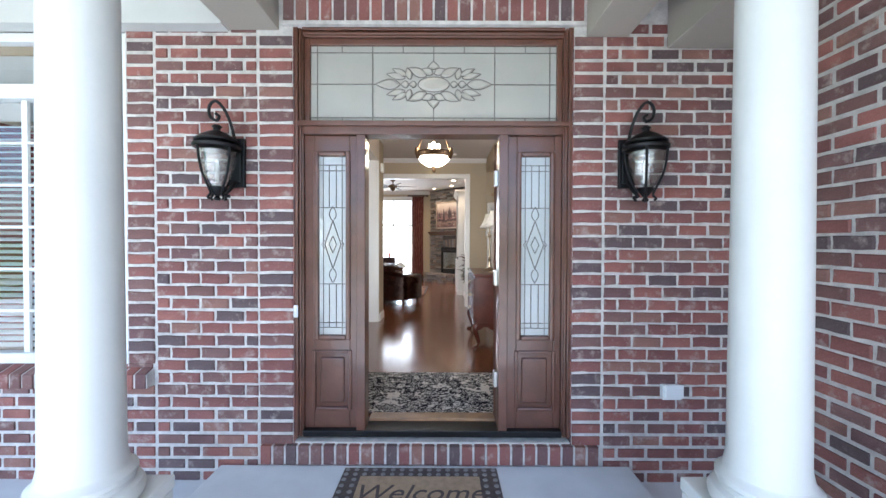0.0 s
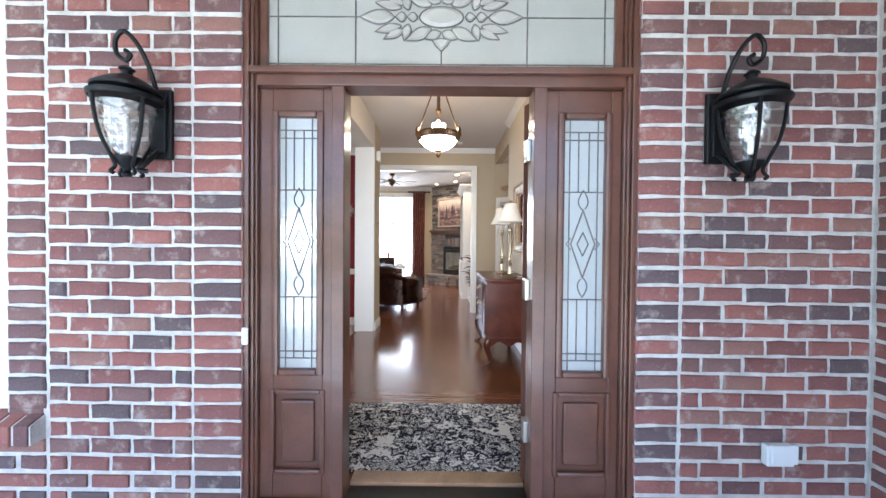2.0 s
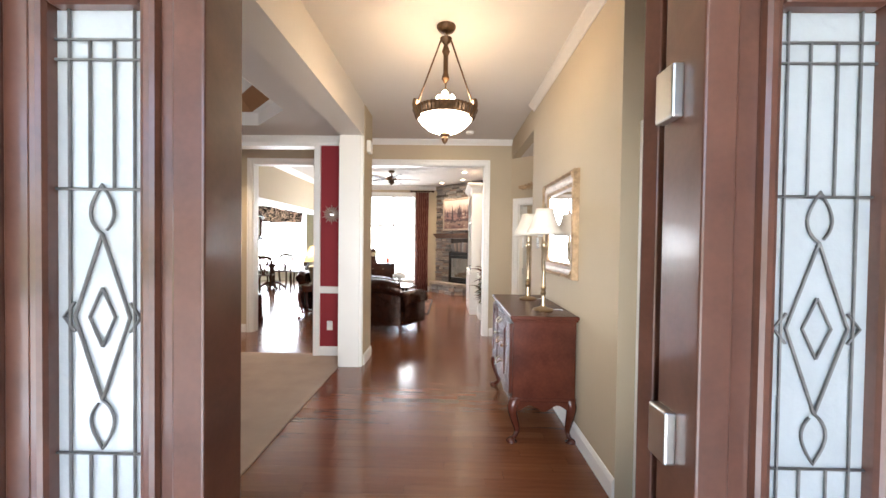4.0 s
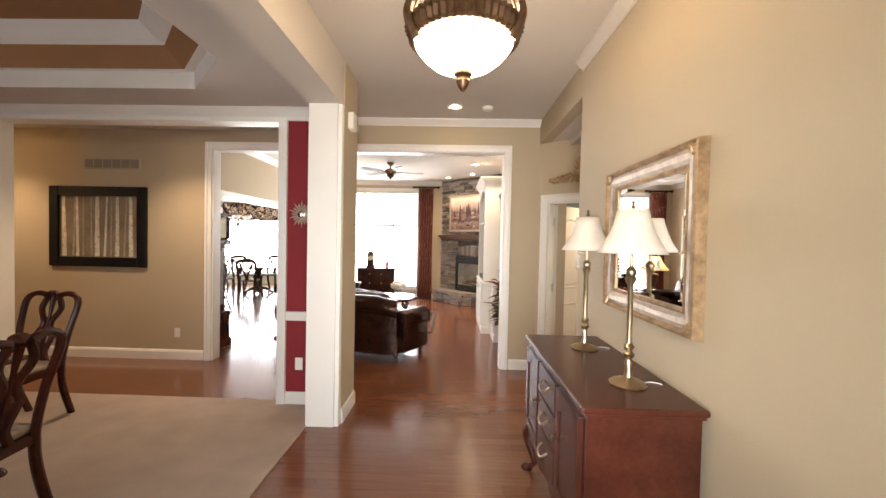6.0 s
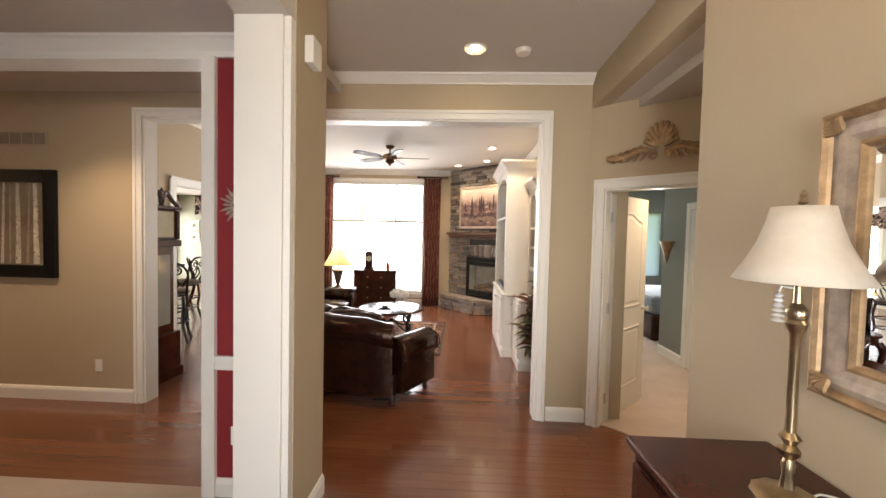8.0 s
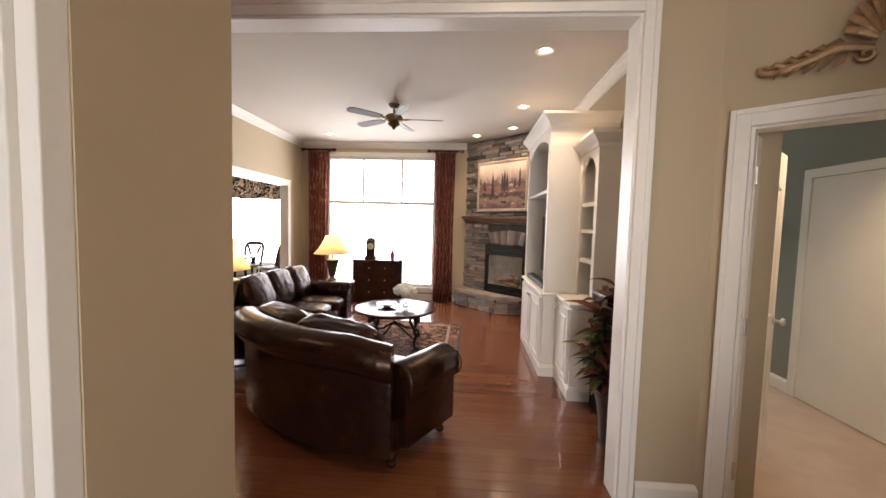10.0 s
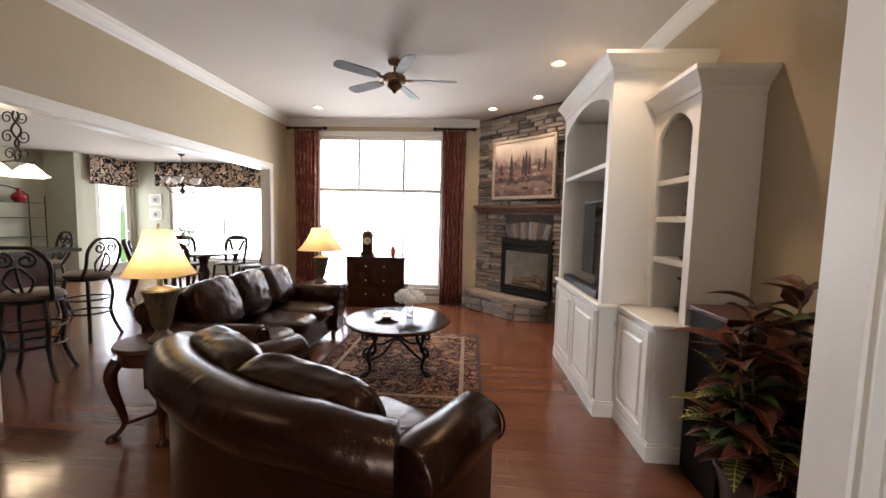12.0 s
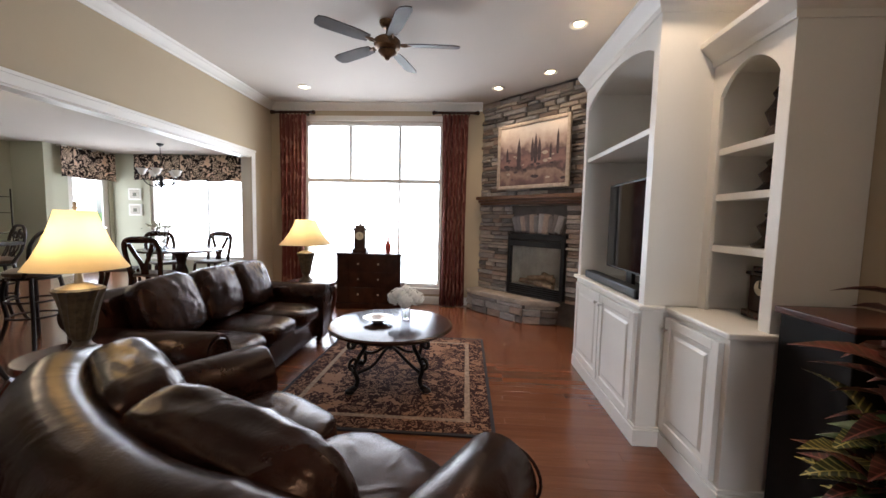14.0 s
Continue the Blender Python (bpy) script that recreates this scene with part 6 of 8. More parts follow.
lay_stones(fp, 0.0, 1.75, 0.31, 1.59, holes=((0.585, 1.525, 0.3, 1.20), (0.62, 1.49, 1.2, 1.50)))
lay_stones(fp, 0.0, 1.75, 1.72, ZC - 0.005)
# arch of upright stones over the firebox
for i in range(11):
    a = radians(-24 + 48 * (i + 0.5) / 11)
    L = 0.27 - 0.03 * abs(i - 5) / 5 + rs_.uniform(-0.015, 0.015)
    ob = new("arch_stone", stone_piece(L, 0.094, 0.055))
    ob.parent = fp
    ob.matrix_basis = pose(1.055 + 1.02 * math.sin(a) * 0.92, rs_.uniform(-0.02, 0.0), 1.325 + 0.12 * (math.cos(a) - 1), 0, 90 + math.degrees(a) * 0.8, 0)
man = part("mantel", boxes((0.02, 1.75, -0.115, 0.05, 1.665, 1.715), (0.035, 1.75, -0.075, 0.05, 1.625, 1.664), (0.05, 1.75, -0.045, 0.05, 1.59, 1.624), bevel=0.008), mat("brown_wood_mantel", (0.12, 0.058, 0.030), 0.5, vary=0.3, scale=12, bump=0.3), fp, "dark brown wooden mantel shelf")
# hearth
bm = bmesh.new()
hp = [(0.0, 0.02), (0.0, -0.21), (0.16, -0.27), (1.08, -0.27), (1.42, 0.02)]
prism(bm, hp, 0, 0.25)
part("hearth_core", bm, M_STONEDARK, fp)
bm = bmesh.new()
prism(bm, [(-0.03, 0.02), (-0.03, -0.235), (0.15, -0.305), (1.10, -0.305), (1.47, 0.02)], 0.25, 0.31)
bmesh.ops.bevel(bm, geom=bm.edges[:], offset=0.012, segments=2, affect="EDGES")
part("hearth_slab", bm, mat("hearth_stone", (0.30, 0.25, 0.21), 0.8, vary=0.25, scale=6, bump=0.5, bump_scale=30), fp, "rough pale hearth slab")
for (xa, ya), (xb, yb) in zip(hp[1:], hp[2:]):
    L = math.hypot(xb - xa, yb - ya)
    lay_stones(fp, 0, L, 0.0, 0.25, y=-0.03, m=pose(xa, ya, 0, 0, 0, math.degrees(math.atan2(yb - ya, xb - xa))), tall=(0.07, 0.13), long=(0.22, 0.5))
lay_stones(fp, 0, 0.21, 0.0, 0.25, y=-0.03, m=pose(0, 0.0, 0, 0, 0, -90))
# gas insert
fi = thing("fireplace_insert", tuple(FP @ Vector((1.055, 0.0, 0.33))), "black metal gas fireplace insert with ceramic logs", "fireplace insert", rz=-45)
part("surround", boxes((-0.455, -0.40, -0.03, 0.03, 0, 0.85), (0.40, 0.455, -0.03, 0.03, 0, 0.85), (-0.40, 0.40, -0.03, 0.03, 0.77, 0.85), (-0.40, 0.40, -0.03, 0.03, 0.0, 0.03), (-0.40, 0.40, -0.035, 0.0, 0.68, 0.76), bevel=0.005), M_BLACK, fi)
for i in range(4):
    part("louver", boxes((-0.40, 0.40, -0.025, 0.01, 0.035 + i * 0.028, 0.053 + i * 0.028), bevel=0.003), M_BLACK, fi)
part("firebox", boxes((-0.40, 0.40, 0.235, 0.24, 0.13, 0.70), (-0.41, -0.40, 0.02, 0.24, 0.13, 0.70), (0.40, 0.41, 0.02, 0.24, 0.13, 0.70), (-0.40, 0.40, 0.02, 0.24, 0.12, 0.13)), mat("firebox_panel", (0.34, 0.31, 0.26), 0.9, vary=0.2, scale=6), fi, "pale firebox liner")
gp = part("glass_front", boxes((-0.40, 0.40, -0.004, 0.0, 0.145, 0.69)), M_PANE, fi)
gp.visible_shadow = False
for x, y, z, L, rz, ry in ((-0.05, 0.14, 0.18, 0.52, 8, 0), (0.08, 0.08, 0.165, 0.40, -14, 4), (0.02, 0.12, 0.25, 0.36, 24, -6), (0.14, 0.13, 0.27, 0.30, -30, 8)):
    bm = bmesh.new()
    lathe(bm, [(0.035, -L / 2), (0.042, -L / 4), (0.038, 0), (0.043, L / 4), (0.034, L / 2)], segs=12)
    part("log", turn(bm, pose(x, y, z, 0, 0, rz) @ pose(0, 0, 0, 0, 90 + ry, 0)), mat("ceramic_log", (0.16, 0.11, 0.07), 0.9, vary=0.5, scale=14, bump=0.8), fi, smooth=True)
# landscape painting
ar = thing("landscape_painting", tuple(FP @ Vector((0.985, -0.10, 1.80))), "cypress landscape painting in a pale frame leaning on the mantel", "painting", rz=-45)
AW, AH = 0.575, 0.90
part("frame", boxes((-AW, -AW + 0.05, 0, 0.04, 0, AH), (AW - 0.05, AW, 0, 0.04, 0, AH), (-AW + 0.05, AW - 0.05, 0, 0.04, 0, 0.05), (-AW + 0.05, AW - 0.05, 0, 0.04, AH - 0.05, AH), bevel=0.008), M_SILVERLEAF, ar)


def bands(name, stops):
    m = mat(name, (0.5, 0.5, 0.5), 0.6)
    n, l = m.node_tree.nodes, m.node_tree.links
    co = n.new("ShaderNodeTexCoord")
    nz = n.new("ShaderNodeTexNoise")
    nz.inputs["Scale"].default_value, nz.inputs["Detail"].default_value = 7, 6
    l.new(co.outputs["Object"], nz.inputs["Vector"])
    sp = n.new("ShaderNodeSeparateXYZ")
    l.new(co.outputs["Object"], sp.inputs[0])
    ad = n.new("ShaderNodeMath")
    ad.operation = "MULTIPLY_ADD"
    l.new(nz.outputs[0], ad.inputs[0])
    ad.inputs[1].default_value = 0.42
    l.new(sp.outputs[2], ad.inputs[2])
    cr = n.new("ShaderNodeValToRGB")
    for i, (p, c) in enumerate(stops):
        e = cr.color_ramp.elements[i] if i < 2 else cr.color_ramp.elements.new(p)
        e.position, e.color = p, (*c, 1)
    l.new(ad.outputs[0], cr.inputs[0])
    l.new(cr.outputs[0], n["Principled BSDF"].inputs["Base Color"])
    return m


part("canvas", boxes((-AW + 0.045, AW - 0.045, 0.012, 0.02, 0.045, AH - 0.045)), bands("painted_hills", ((0.15, (0.05, 0.03, 0.03)), (0.3, (0.13, 0.07, 0.06)), (0.40, (0.26, 0.17, 0.13)), (0.47, (0.06, 0.035, 0.035)), (0.57, (0.24, 0.13, 0.11)), (0.70, (0.12, 0.07, 0.065)), (0.80, (0.40, 0.30, 0.25)), (1.0, (0.60, 0.53, 0.46)))), ar)
M_DARKPAINT = mat("dark_paint", (0.045, 0.026, 0.030), 0.6, vary=0.4, scale=20)
rt = random.Random(8)
TREES = [(-0.20, 0.26, 0.44, 0.036), (0.02, 0.36, 0.32, 0.026), (0.07, 0.33, 0.40, 0.032), (0.13, 0.36, 0.30, 0.028), (0.40, 0.42, 0.32, 0.022), (-0.40, 0.38, 0.20, 0.022), (0.30, 0.38, 0.20, 0.018)]
for x, z0, h, w_ in TREES:
    pts = [(x - w_ * 0.6, z0), (x + w_ * 0.6, z0), (x + w_, z0 + h * 0.3), (x + w_ * 0.7, z0 + h * 0.7), (x, z0 + h), (x - w_ * 0.7, z0 + h * 0.7), (x - w_, z0 + h * 0.3)]
    bm = bmesh.new()
    bm.faces.new([bm.verts.new((p_, 0.0105, q_)) for p_, q_ in pts])
    part("painted_cypress", bm, M_DARKPAINT, ar)
for i in range(26):
    x, z0, r_ = rt.uniform(-0.50, 0.50), rt.uniform(0.09, 0.46), rt.uniform(0.012, 0.04)
    bm = bmesh.new()
    bm.faces.new([bm.verts.new((x + r_ * 1.5 * math.cos(q) * rt.uniform(0.7, 1.1), 0.0108, z0 + r_ * 0.7 * math.sin(q) * rt.uniform(0.7, 1.1))) for q in [k * math.pi / 5 for k in range(10)]])
    part("painted_shrub", bm, M_DARKPAINT if i % 3 else M_SILVERLEAF, ar)

# ceiling fan
f = thing("ceiling_fan", (-1.17, 12.2, ZC), "dark bronze five-blade ceiling fan", "ceiling fan")
bm = bmesh.new()
lathe(bm, [(0.02, -0.06), (0.05, -0.05), (0.072, -0.02), (0.075, 0.0)], segs=24)
part("canopy", bm, M_BRONZE, f, smooth=True)
bm = bmesh.new()
tube(bm, [(0, 0, -0.05), (0, 0, -0.13)], 0.013, 10)
part("downrod", bm, M_BRONZE, f)
bm = bmesh.new()
lathe(bm, [(0.012, -0.335), (0.022, -0.32), (0.03, -0.305), (0.065, -0.285), (0.085, -0.26), (0.07, -0.245), (0.115, -0.225), (0.122, -0.205), (0.118, -0.165), (0.095, -0.145), (0.04, -0.13), (0.02, -0.12)], segs=32)
part("motor", bm, M_BRONZE, f, smooth=True)
for k in range(5):
    a0 = 6 + 72 * k
    bm = bmesh.new()
    tube(bm, [(0.10, 0, -0.20), (0.16, 0.02, -0.20), (0.22, 0.0, -0.195)], 0.010, 6)
    tube(bm, [(0.10, 0, -0.20), (0.16, -0.02, -0.20), (0.22, 0.0, -0.195)], 0.010, 6)
    ir = part("blade_iron", turn(bm, pose(0, 0, 0, 0, 0, a0)), M_BRONZE, f)
    bm = bmesh.new()
    ol = [(0.19, -0.045), (0.30, -0.062), (0.60, -0.068), (0.655, -0.05), (0.67, 0.0), (0.655, 0.05), (0.60, 0.068), (0.30, 0.062), (0.19, 0.045)]
    prism(bm, ol, -0.004, 0.004)
    part("blade", turn(bm, pose(0, 0, -0.195, 0, 0, a0) @ pose(0, 0, 0, 12)), mat("walnut_fan_blade", (0.05, 0.032, 0.024), 0.5, vary=0.3, scale=12, spec=0.25), f)

# built-in cabinets


def arched_front(bm, y0, y1, z0, z1, x, stile, rise, n=16, thick=0.022):
    """A face frame in the plane x with an arched opening."""
    a, b, top = y0 + stile, y1 - stile, z1 - rise - 0.05
    arch = [(b - (b - a) * i / n, top + rise * math.sin(math.pi * i / n) ** 0.75) for i in range(n + 1)]
    for q in ([(y0, z0), (a, z0), (a, top), (y0, top)], [(b, z0), (y1, z0), (y1, top), (b, top)]):
        va = [bm.verts.new((x, y, z)) for y, z in q]
        vb = [bm.verts.new((x + thick, y, z)) for y, z in q]
        bm.faces.new(va)
        for i in range(4):
            bm.faces.new((va[i], va[(i + 1) % 4], vb[(i + 1) % 4], vb[i]))
    prev = None
    cols = [(y0, top)] + [(a, top)] + [p for p in arch[::-1]] + [(y1, top)]
    for y, z in cols:
        v0, v1 = bm.verts.new((x, y, z)), bm.verts.new((x, y, z1))
        w0 = bm.verts.new((x + thick, y, z))
        if prev:
            bm.faces.new((prev[0], v0, v1, prev[1]))
            bm.faces.new((prev[0], v0, w0, prev[2]))
        prev = (v0, v1, w0)


def cab_door(parent, x, y0, y1, z0, z1, knob_y):
    d = part("door", boxes((x - 0.02, x - 0.001, y0, y1, z0, z1), bevel=0.003), M_TRIM, parent)
    bm = bmesh.new()
    prev = None
    for k, dx in ((0.052, -0.0205), (0.060, -0.012), (0.075, -0.012), (0.10, -0.024)):
        vs = [bm.verts.new((x + dx, y, z)) for y, z in ((y0 + k, z0 + k), (y1 - k, z0 + k), (y1 - k, z1 - k), (y0 + k, z1 - k))]
        if prev:
            for i in range(4):
                bm.faces.new((prev[i], prev[(i + 1) % 4], vs[(i + 1) % 4], vs[i]))
        prev = vs
    bm.faces.new(prev)
    for v in bm.verts:
        v.co.x -= 0.004
    part("raised_panel", bm, M_TRIM, d)
    part("frame", boxes((x - 0.028, x - 0.019, y0, y0 + 0.052, z0, z1), (x - 0.028, x - 0.019, y1 - 0.052, y1, z0, z1), (x - 0.028, x - 0.019, y0 + 0.052, y1 - 0.052, z0, z0 + 0.052), (x - 0.028, x - 0.019, y0 + 0.052, y1 - 0.052, z1 - 0.052, z1), bevel=0.003), M_TRIM, d)
    bm = bmesh.new()
    lathe(bm, [(0.006, 0), (0.006, 0.012), (0.014, 0.02), (0.014, 0.028), (0.005, 0.032)], segs=14)
    part("knob", turn(bm, pose(x - 0.026, knob_y, z1 - 0.07, 0, -90)), M_CHROME, d, "satin nickel knob", smooth=True)


CAB_CROWN = [(0, 0), (-0.012, 0.0), (-0.018, 0.03), (-0.035, 0.05), (-0.07, 0.085), (-0.085, 0.10), (-0.09, 0.125), (0, 0.125)]


def crown_round(bm, x, y0, y1, z, depth):
    """Cabinet crown on the front x and the near side y0 of a unit."""
    path = [(x, y1), (x, y0), (x + depth, y0)]
    outs = [(1, 0), (1, 1), (0, 1)]
    prev = None
    for (px_, py_), (ox, oy) in zip(path, outs):
        vs = [bm.verts.new((px_ + ox * u, py_ + oy * u, z + v)) for u, v in CAB_CROWN]
        if prev:
            for i in range(len(vs)):
                j = (i + 1) % len(vs)
                bm.faces.new((prev[i], prev[j], vs[j], vs[i]))
        prev = vs
    box(bm, x, x + depth, y0, y1, z + 0.115, z + 0.124)


def unit(name, label, xb, xu, y0, y1, zl, zt, shelves, doors):
    c = thing(name, (0, 0, 0), label, "built-in cabinet", "built-in cabinets")
    part("base_cabinet", boxes((xb, RWX - 0.004, y0, y1, 0.0, zl - 0.03), bevel=0.003), M_TRIM, c)
    part("toe_moulding", boxes((xb - 0.018, RWX - 0.004, y0 - 0.018, y1, 0.0, 0.10), (xb - 0.010, RWX - 0.004, y0 - 0.010, y1, 0.10, 0.118), bevel=0.003), M_TRIM, c)
    part("ledge", boxes((xb - 0.03, RWX - 0.004, y0 - 0.03, y1 + 0.02, zl - 0.03, zl), bevel=0.008), M_TRIM, c)
    part("side_panel", boxes((xu + 0.001, RWX - 0.004, y0 - 0.003, y0 + 0.02, zl, zt + 0.01)), M_TRIM, c)
    part("side_panel", boxes((xu + 0.022, RWX - 0.004, y1 - 0.02, y1, zl, zt), bevel=0.002), M_TRIM, c)
    part("back_panel", boxes((RWX - 0.03, RWX - 0.012, y0 + 0.02, y1 - 0.02, zl, zt)), M_TRIM, c)
    part("top_panel", boxes((xu + 0.022, RWX - 0.03, y0 + 0.02, y1 - 0.02, zt - 0.03, zt - 0.01)), M_TRIM, c)
    bm = bmesh.new()
    arched_front(bm, y0, y1, zl, zt, xu, 0.065, 0.13)
    part("face_frame", bm, M_TRIM, c)
    for z in shelves:
        part("shelf", boxes((xu + 0.03, RWX - 0.03, y0 + 0.02, y1 - 0.02, z - 0.018, z + 0.008), (xu + 0.014, xu + 0.04, y0 + 0.065, y1 - 0.065, z - 0.028, z + 0.010), bevel=0.003), M_TRIM, c)
    bm = bmesh.new()
    crown_round(bm, xu, y0, y1, zt, RWX - 0.004 - xu)
    part("crown", bm, M_TRIM, c)
    for a, b, k in doors:
        cab_door(c, xb, a, b, 0.135, zl - 0.06, k)
    return c


unit("media_cabinet", "white painted media cabinet with an arched opening and paneled doors", 0.655, 0.662, 10.96, 12.27, 0.87, 2.54, (1.92,), ((11.0, 11.58, 11.545), (11.60, 12.20, 11.635)))
unit("display_cabinet", "white painted display cabinet with an arched top and open shelves", 0.805, 0.968, 10.43, 10.955, 0.87, 2.235, (1.765, 1.515, 1.235), ((10.46, 10.93, 10.90),))
tv = thing("television", (0.85, 11.60, 0.875), "black flat-screen television in the media cabinet", "television")
part("panel", boxes((-0.02, 0.03, -0.44, 0.44, 0.11, 0.80), bevel=0.006), M_BLACK, tv)
part("screen", boxes((-0.0225, -0.0195, -0.425, 0.425, 0.125, 0.785)), M_TV, tv, "glossy black screen")
part("stand", boxes((-0.10, 0.12, -0.20, 0.20, 0, 0.012), (-0.01, 0.02, -0.05, 0.05, 0.012, 0.115), bevel=0.004), M_BLACK, tv)
sb_ = thing("soundbar", (0.715, 11.60, 0.872), "long dark grey soundbar on the cabinet ledge", "soundbar")
part("body", boxes((-0.045, 0.045, -0.50, 0.50, 0, 0.065), bevel=0.012), M_BLACK, sb_)


def mantel_clock(at, h, label, material=None, rz=0):
    c = thing("mantel_clock", at, label, "clock", rz=rz)
    mt = material or M_WALNUT
    part("plinth", boxes((-0.11, 0.11, -0.065, 0.065, 0, 0.05 * h / 0.4), bevel=0.006), mt, c)
    part("case", boxes((-0.085, 0.085, -0.05, 0.05, 0.05 * h / 0.4, 0.30 * h / 0.4), bevel=0.004), mt, c)
    part("cornice", boxes((-0.105, 0.105, -0.06, 0.06, 0.30 * h / 0.4, 0.325 * h / 0.4), (-0.07, 0.07, -0.05, 0.05, 0.325 * h / 0.4, 0.365 * h / 0.4), bevel=0.006), mt, c)
    bm = bmesh.new()
    lathe(bm, [(0.012, 0.365 * h / 0.4), (0.022, 0.375 * h / 0.4), (0.01, 0.385 * h / 0.4), (0.004, h)], segs=12)
    part("finial", bm, mt, c, smooth=True)
    bm = bmesh.new()
    lathe(bm, [(0.135 * h, 0), (0.135 * h, 0.006), (0.11 * h, 0.009)], segs=24)
    part("dial", turn(bm, pose(0, -0.05, 0.22 * h / 0.4, 90)), mat("clock_dial", (0.62, 0.55, 0.40), 0.4), c, "cream dial", smooth=True)
    bm = boxes((-0.003, 0.003, -0.063, -0.0605, 0.22 * h / 0.4, 0.22 * h / 0.4 + 0.04), (-0.001, 0.03, -0.063, -0.0605, 0.22 * h / 0.4 - 0.003, 0.22 * h / 0.4 + 0.003))
    part("pointer", bm, M_BLACK, c)


ch = thing("chest_of_drawers", (-1.83, 14.30, 0), "dark walnut chest with three drawers below the window", "chest")
part("carcass", boxes((-0.48, 0.48, -0.19, 0.20, 0.09, 0.81), bevel=0.006), M_WALNUT, ch)
part("top", boxes((-0.50, 0.50, -0.21, 0.21, 0.81, 0.835), bevel=0.006), M_WALNUT, ch)
part("base", boxes((-0.495, 0.495, -0.205, 0.205, 0.0, 0.09), bevel=0.008), M_WALNUT, ch)
for i in range(3):
    z = 0.115 + i * 0.228
    d = part("drawer", boxes((-0.27, 0.27, -0.205, -0.189, z, z + 0.212), bevel=0.005), M_WALNUT, ch)
    for s in (-1, 1):
        part("knob", boxes((s * 0.15 - 0.012, s * 0.15 + 0.012, -0.222, -0.204, z + 0.095, z + 0.119), bevel=0.005), M_BRASS, d)
        part("side_panel", boxes((s * 0.375 - 0.08, s * 0.375 + 0.08, -0.200, -0.189, z, z + 0.212), bevel=0.005), M_WALNUT, ch)
mantel_clock((-2.0, 14.28, 0.835), 0.45, "dark mantel clock with a domed top on the chest")
v = thing("glass_bottle", (-1.575, 14.28, 0.835), "red-orange glass bottle with a tall stopper on the chest", "bottle")
bm = bmesh.new()
lathe(bm, [(0.03, 0), (0.034, 0.006), (0.045, 0.07), (0.047, 0.10), (0.035, 0.14), (0.016, 0.175), (0.013, 0.20)], segs=24)
part("body", bm, mat("red_orange_glass", (0.45, 0.05, 0.02), 0.08, spec=0.8), v, smooth=True)
bm = bmesh.new()
lathe(bm, [(0.013, 0.20), (0.018, 0.215), (0.012, 0.24), (0.006, 0.30), (0.002, 0.345)], segs=16)
part("stopper", bm, mat("red_orange_glass", (0.45, 0.05, 0.02), 0.08, spec=0.8), v, smooth=True)
mantel_clock((1.16, 10.68, 0.872), 0.30, "black mantel clock with a pale dial on the display ledge", rz=-90)
mantel_clock((0.86, 11.13, 1.931), 0.32, "small gilt clock on the media cabinet shelf", M_GOLD, rz=-90)


M_ORNAMENT = mat("dark_carved_bronze", (0.030, 0.018, 0.011), 0.4, metal=0.4, vary=0.5, scale=30, bump=0.8, bump_scale=70)


def figurine(at, h, label):
    g = thing("figurine", at, label, "ornament", "shelf ornaments")
    bm = bmesh.new()
    lathe(bm, [(0.07, 0), (0.075, 0.02), (0.05, 0.05), (0.03, 0.09), (0.045, 0.14), (0.055, 0.17), (0.03, 0.21), (0.018, 0.24), (0.03, 0.27), (0.012, 0.30)], segs=16)
    part("body", turn(bm, Matrix.Diagonal((0.9, 1.2, h / 0.3, 1))), M_ORNAMENT, g, smooth=True)


figurine((1.12, 10.68, 1.774), 0.27, "dark carved ornament on the upper shelf")
figurine((1.12, 10.69, 1.524), 0.17, "low dark carved ornament on the middle shelf")
figurine((1.12, 10.67, 1.244), 0.19, "dark carved ornament on the lower shelf")

# rug under the coffee table
M_RUG2 = veined("persian_field", (0.030, 0.012, 0.011), (0.25, 0.135, 0.080), 6.5, (0.15, 0.04, 0.025), crisp=True)
rg = thing("area_rug", (-0.985, 11.895, 0.001), "dark floral oriental rug with a patterned border under the coffee table", "rug")
part("field", boxes((-0.60, 0.60, -0.77, 0.77, 0, 0.012)), M_RUG2, rg)
part("inner_border", boxes((-0.64, -0.60, -0.81, 0.81, 0, 0.0115), (0.60, 0.64, -0.81, 0.81, 0, 0.0115), (-0.60, 0.60, -0.81, -0.77, 0, 0.0115), (-0.60, 0.60, 0.77, 0.81, 0, 0.0115)), mat("rug_cream_stripe", (0.26, 0.18, 0.12), 0.95, vary=0.3, scale=30), rg)
part("main_border", boxes((-0.775, -0.64, -0.945, 0.945, 0, 0.012), (0.64, 0.775, -0.945, 0.945, 0, 0.012), (-0.64, 0.64, -0.945, -0.81, 0, 0.012), (-0.64, 0.64, 0.81, 0.945, 0, 0.012)), veined("persian_border", (0.032, 0.012, 0.011), (0.25, 0.135, 0.080), 8, (0.14, 0.035, 0.022), crisp=True), rg)
part("edge_binding", boxes((-0.80, -0.775, -0.97, 0.97, 0, 0.011), (0.775, 0.80, -0.97, 0.97, 0, 0.011), (-0.775, 0.775, -0.97, -0.945, 0, 0.011), (-0.775, 0.775, 0.945, 0.97, 0, 0.011)), mat("rug_dark_edge", (0.02, 0.018, 0.02), 0.95), rg)

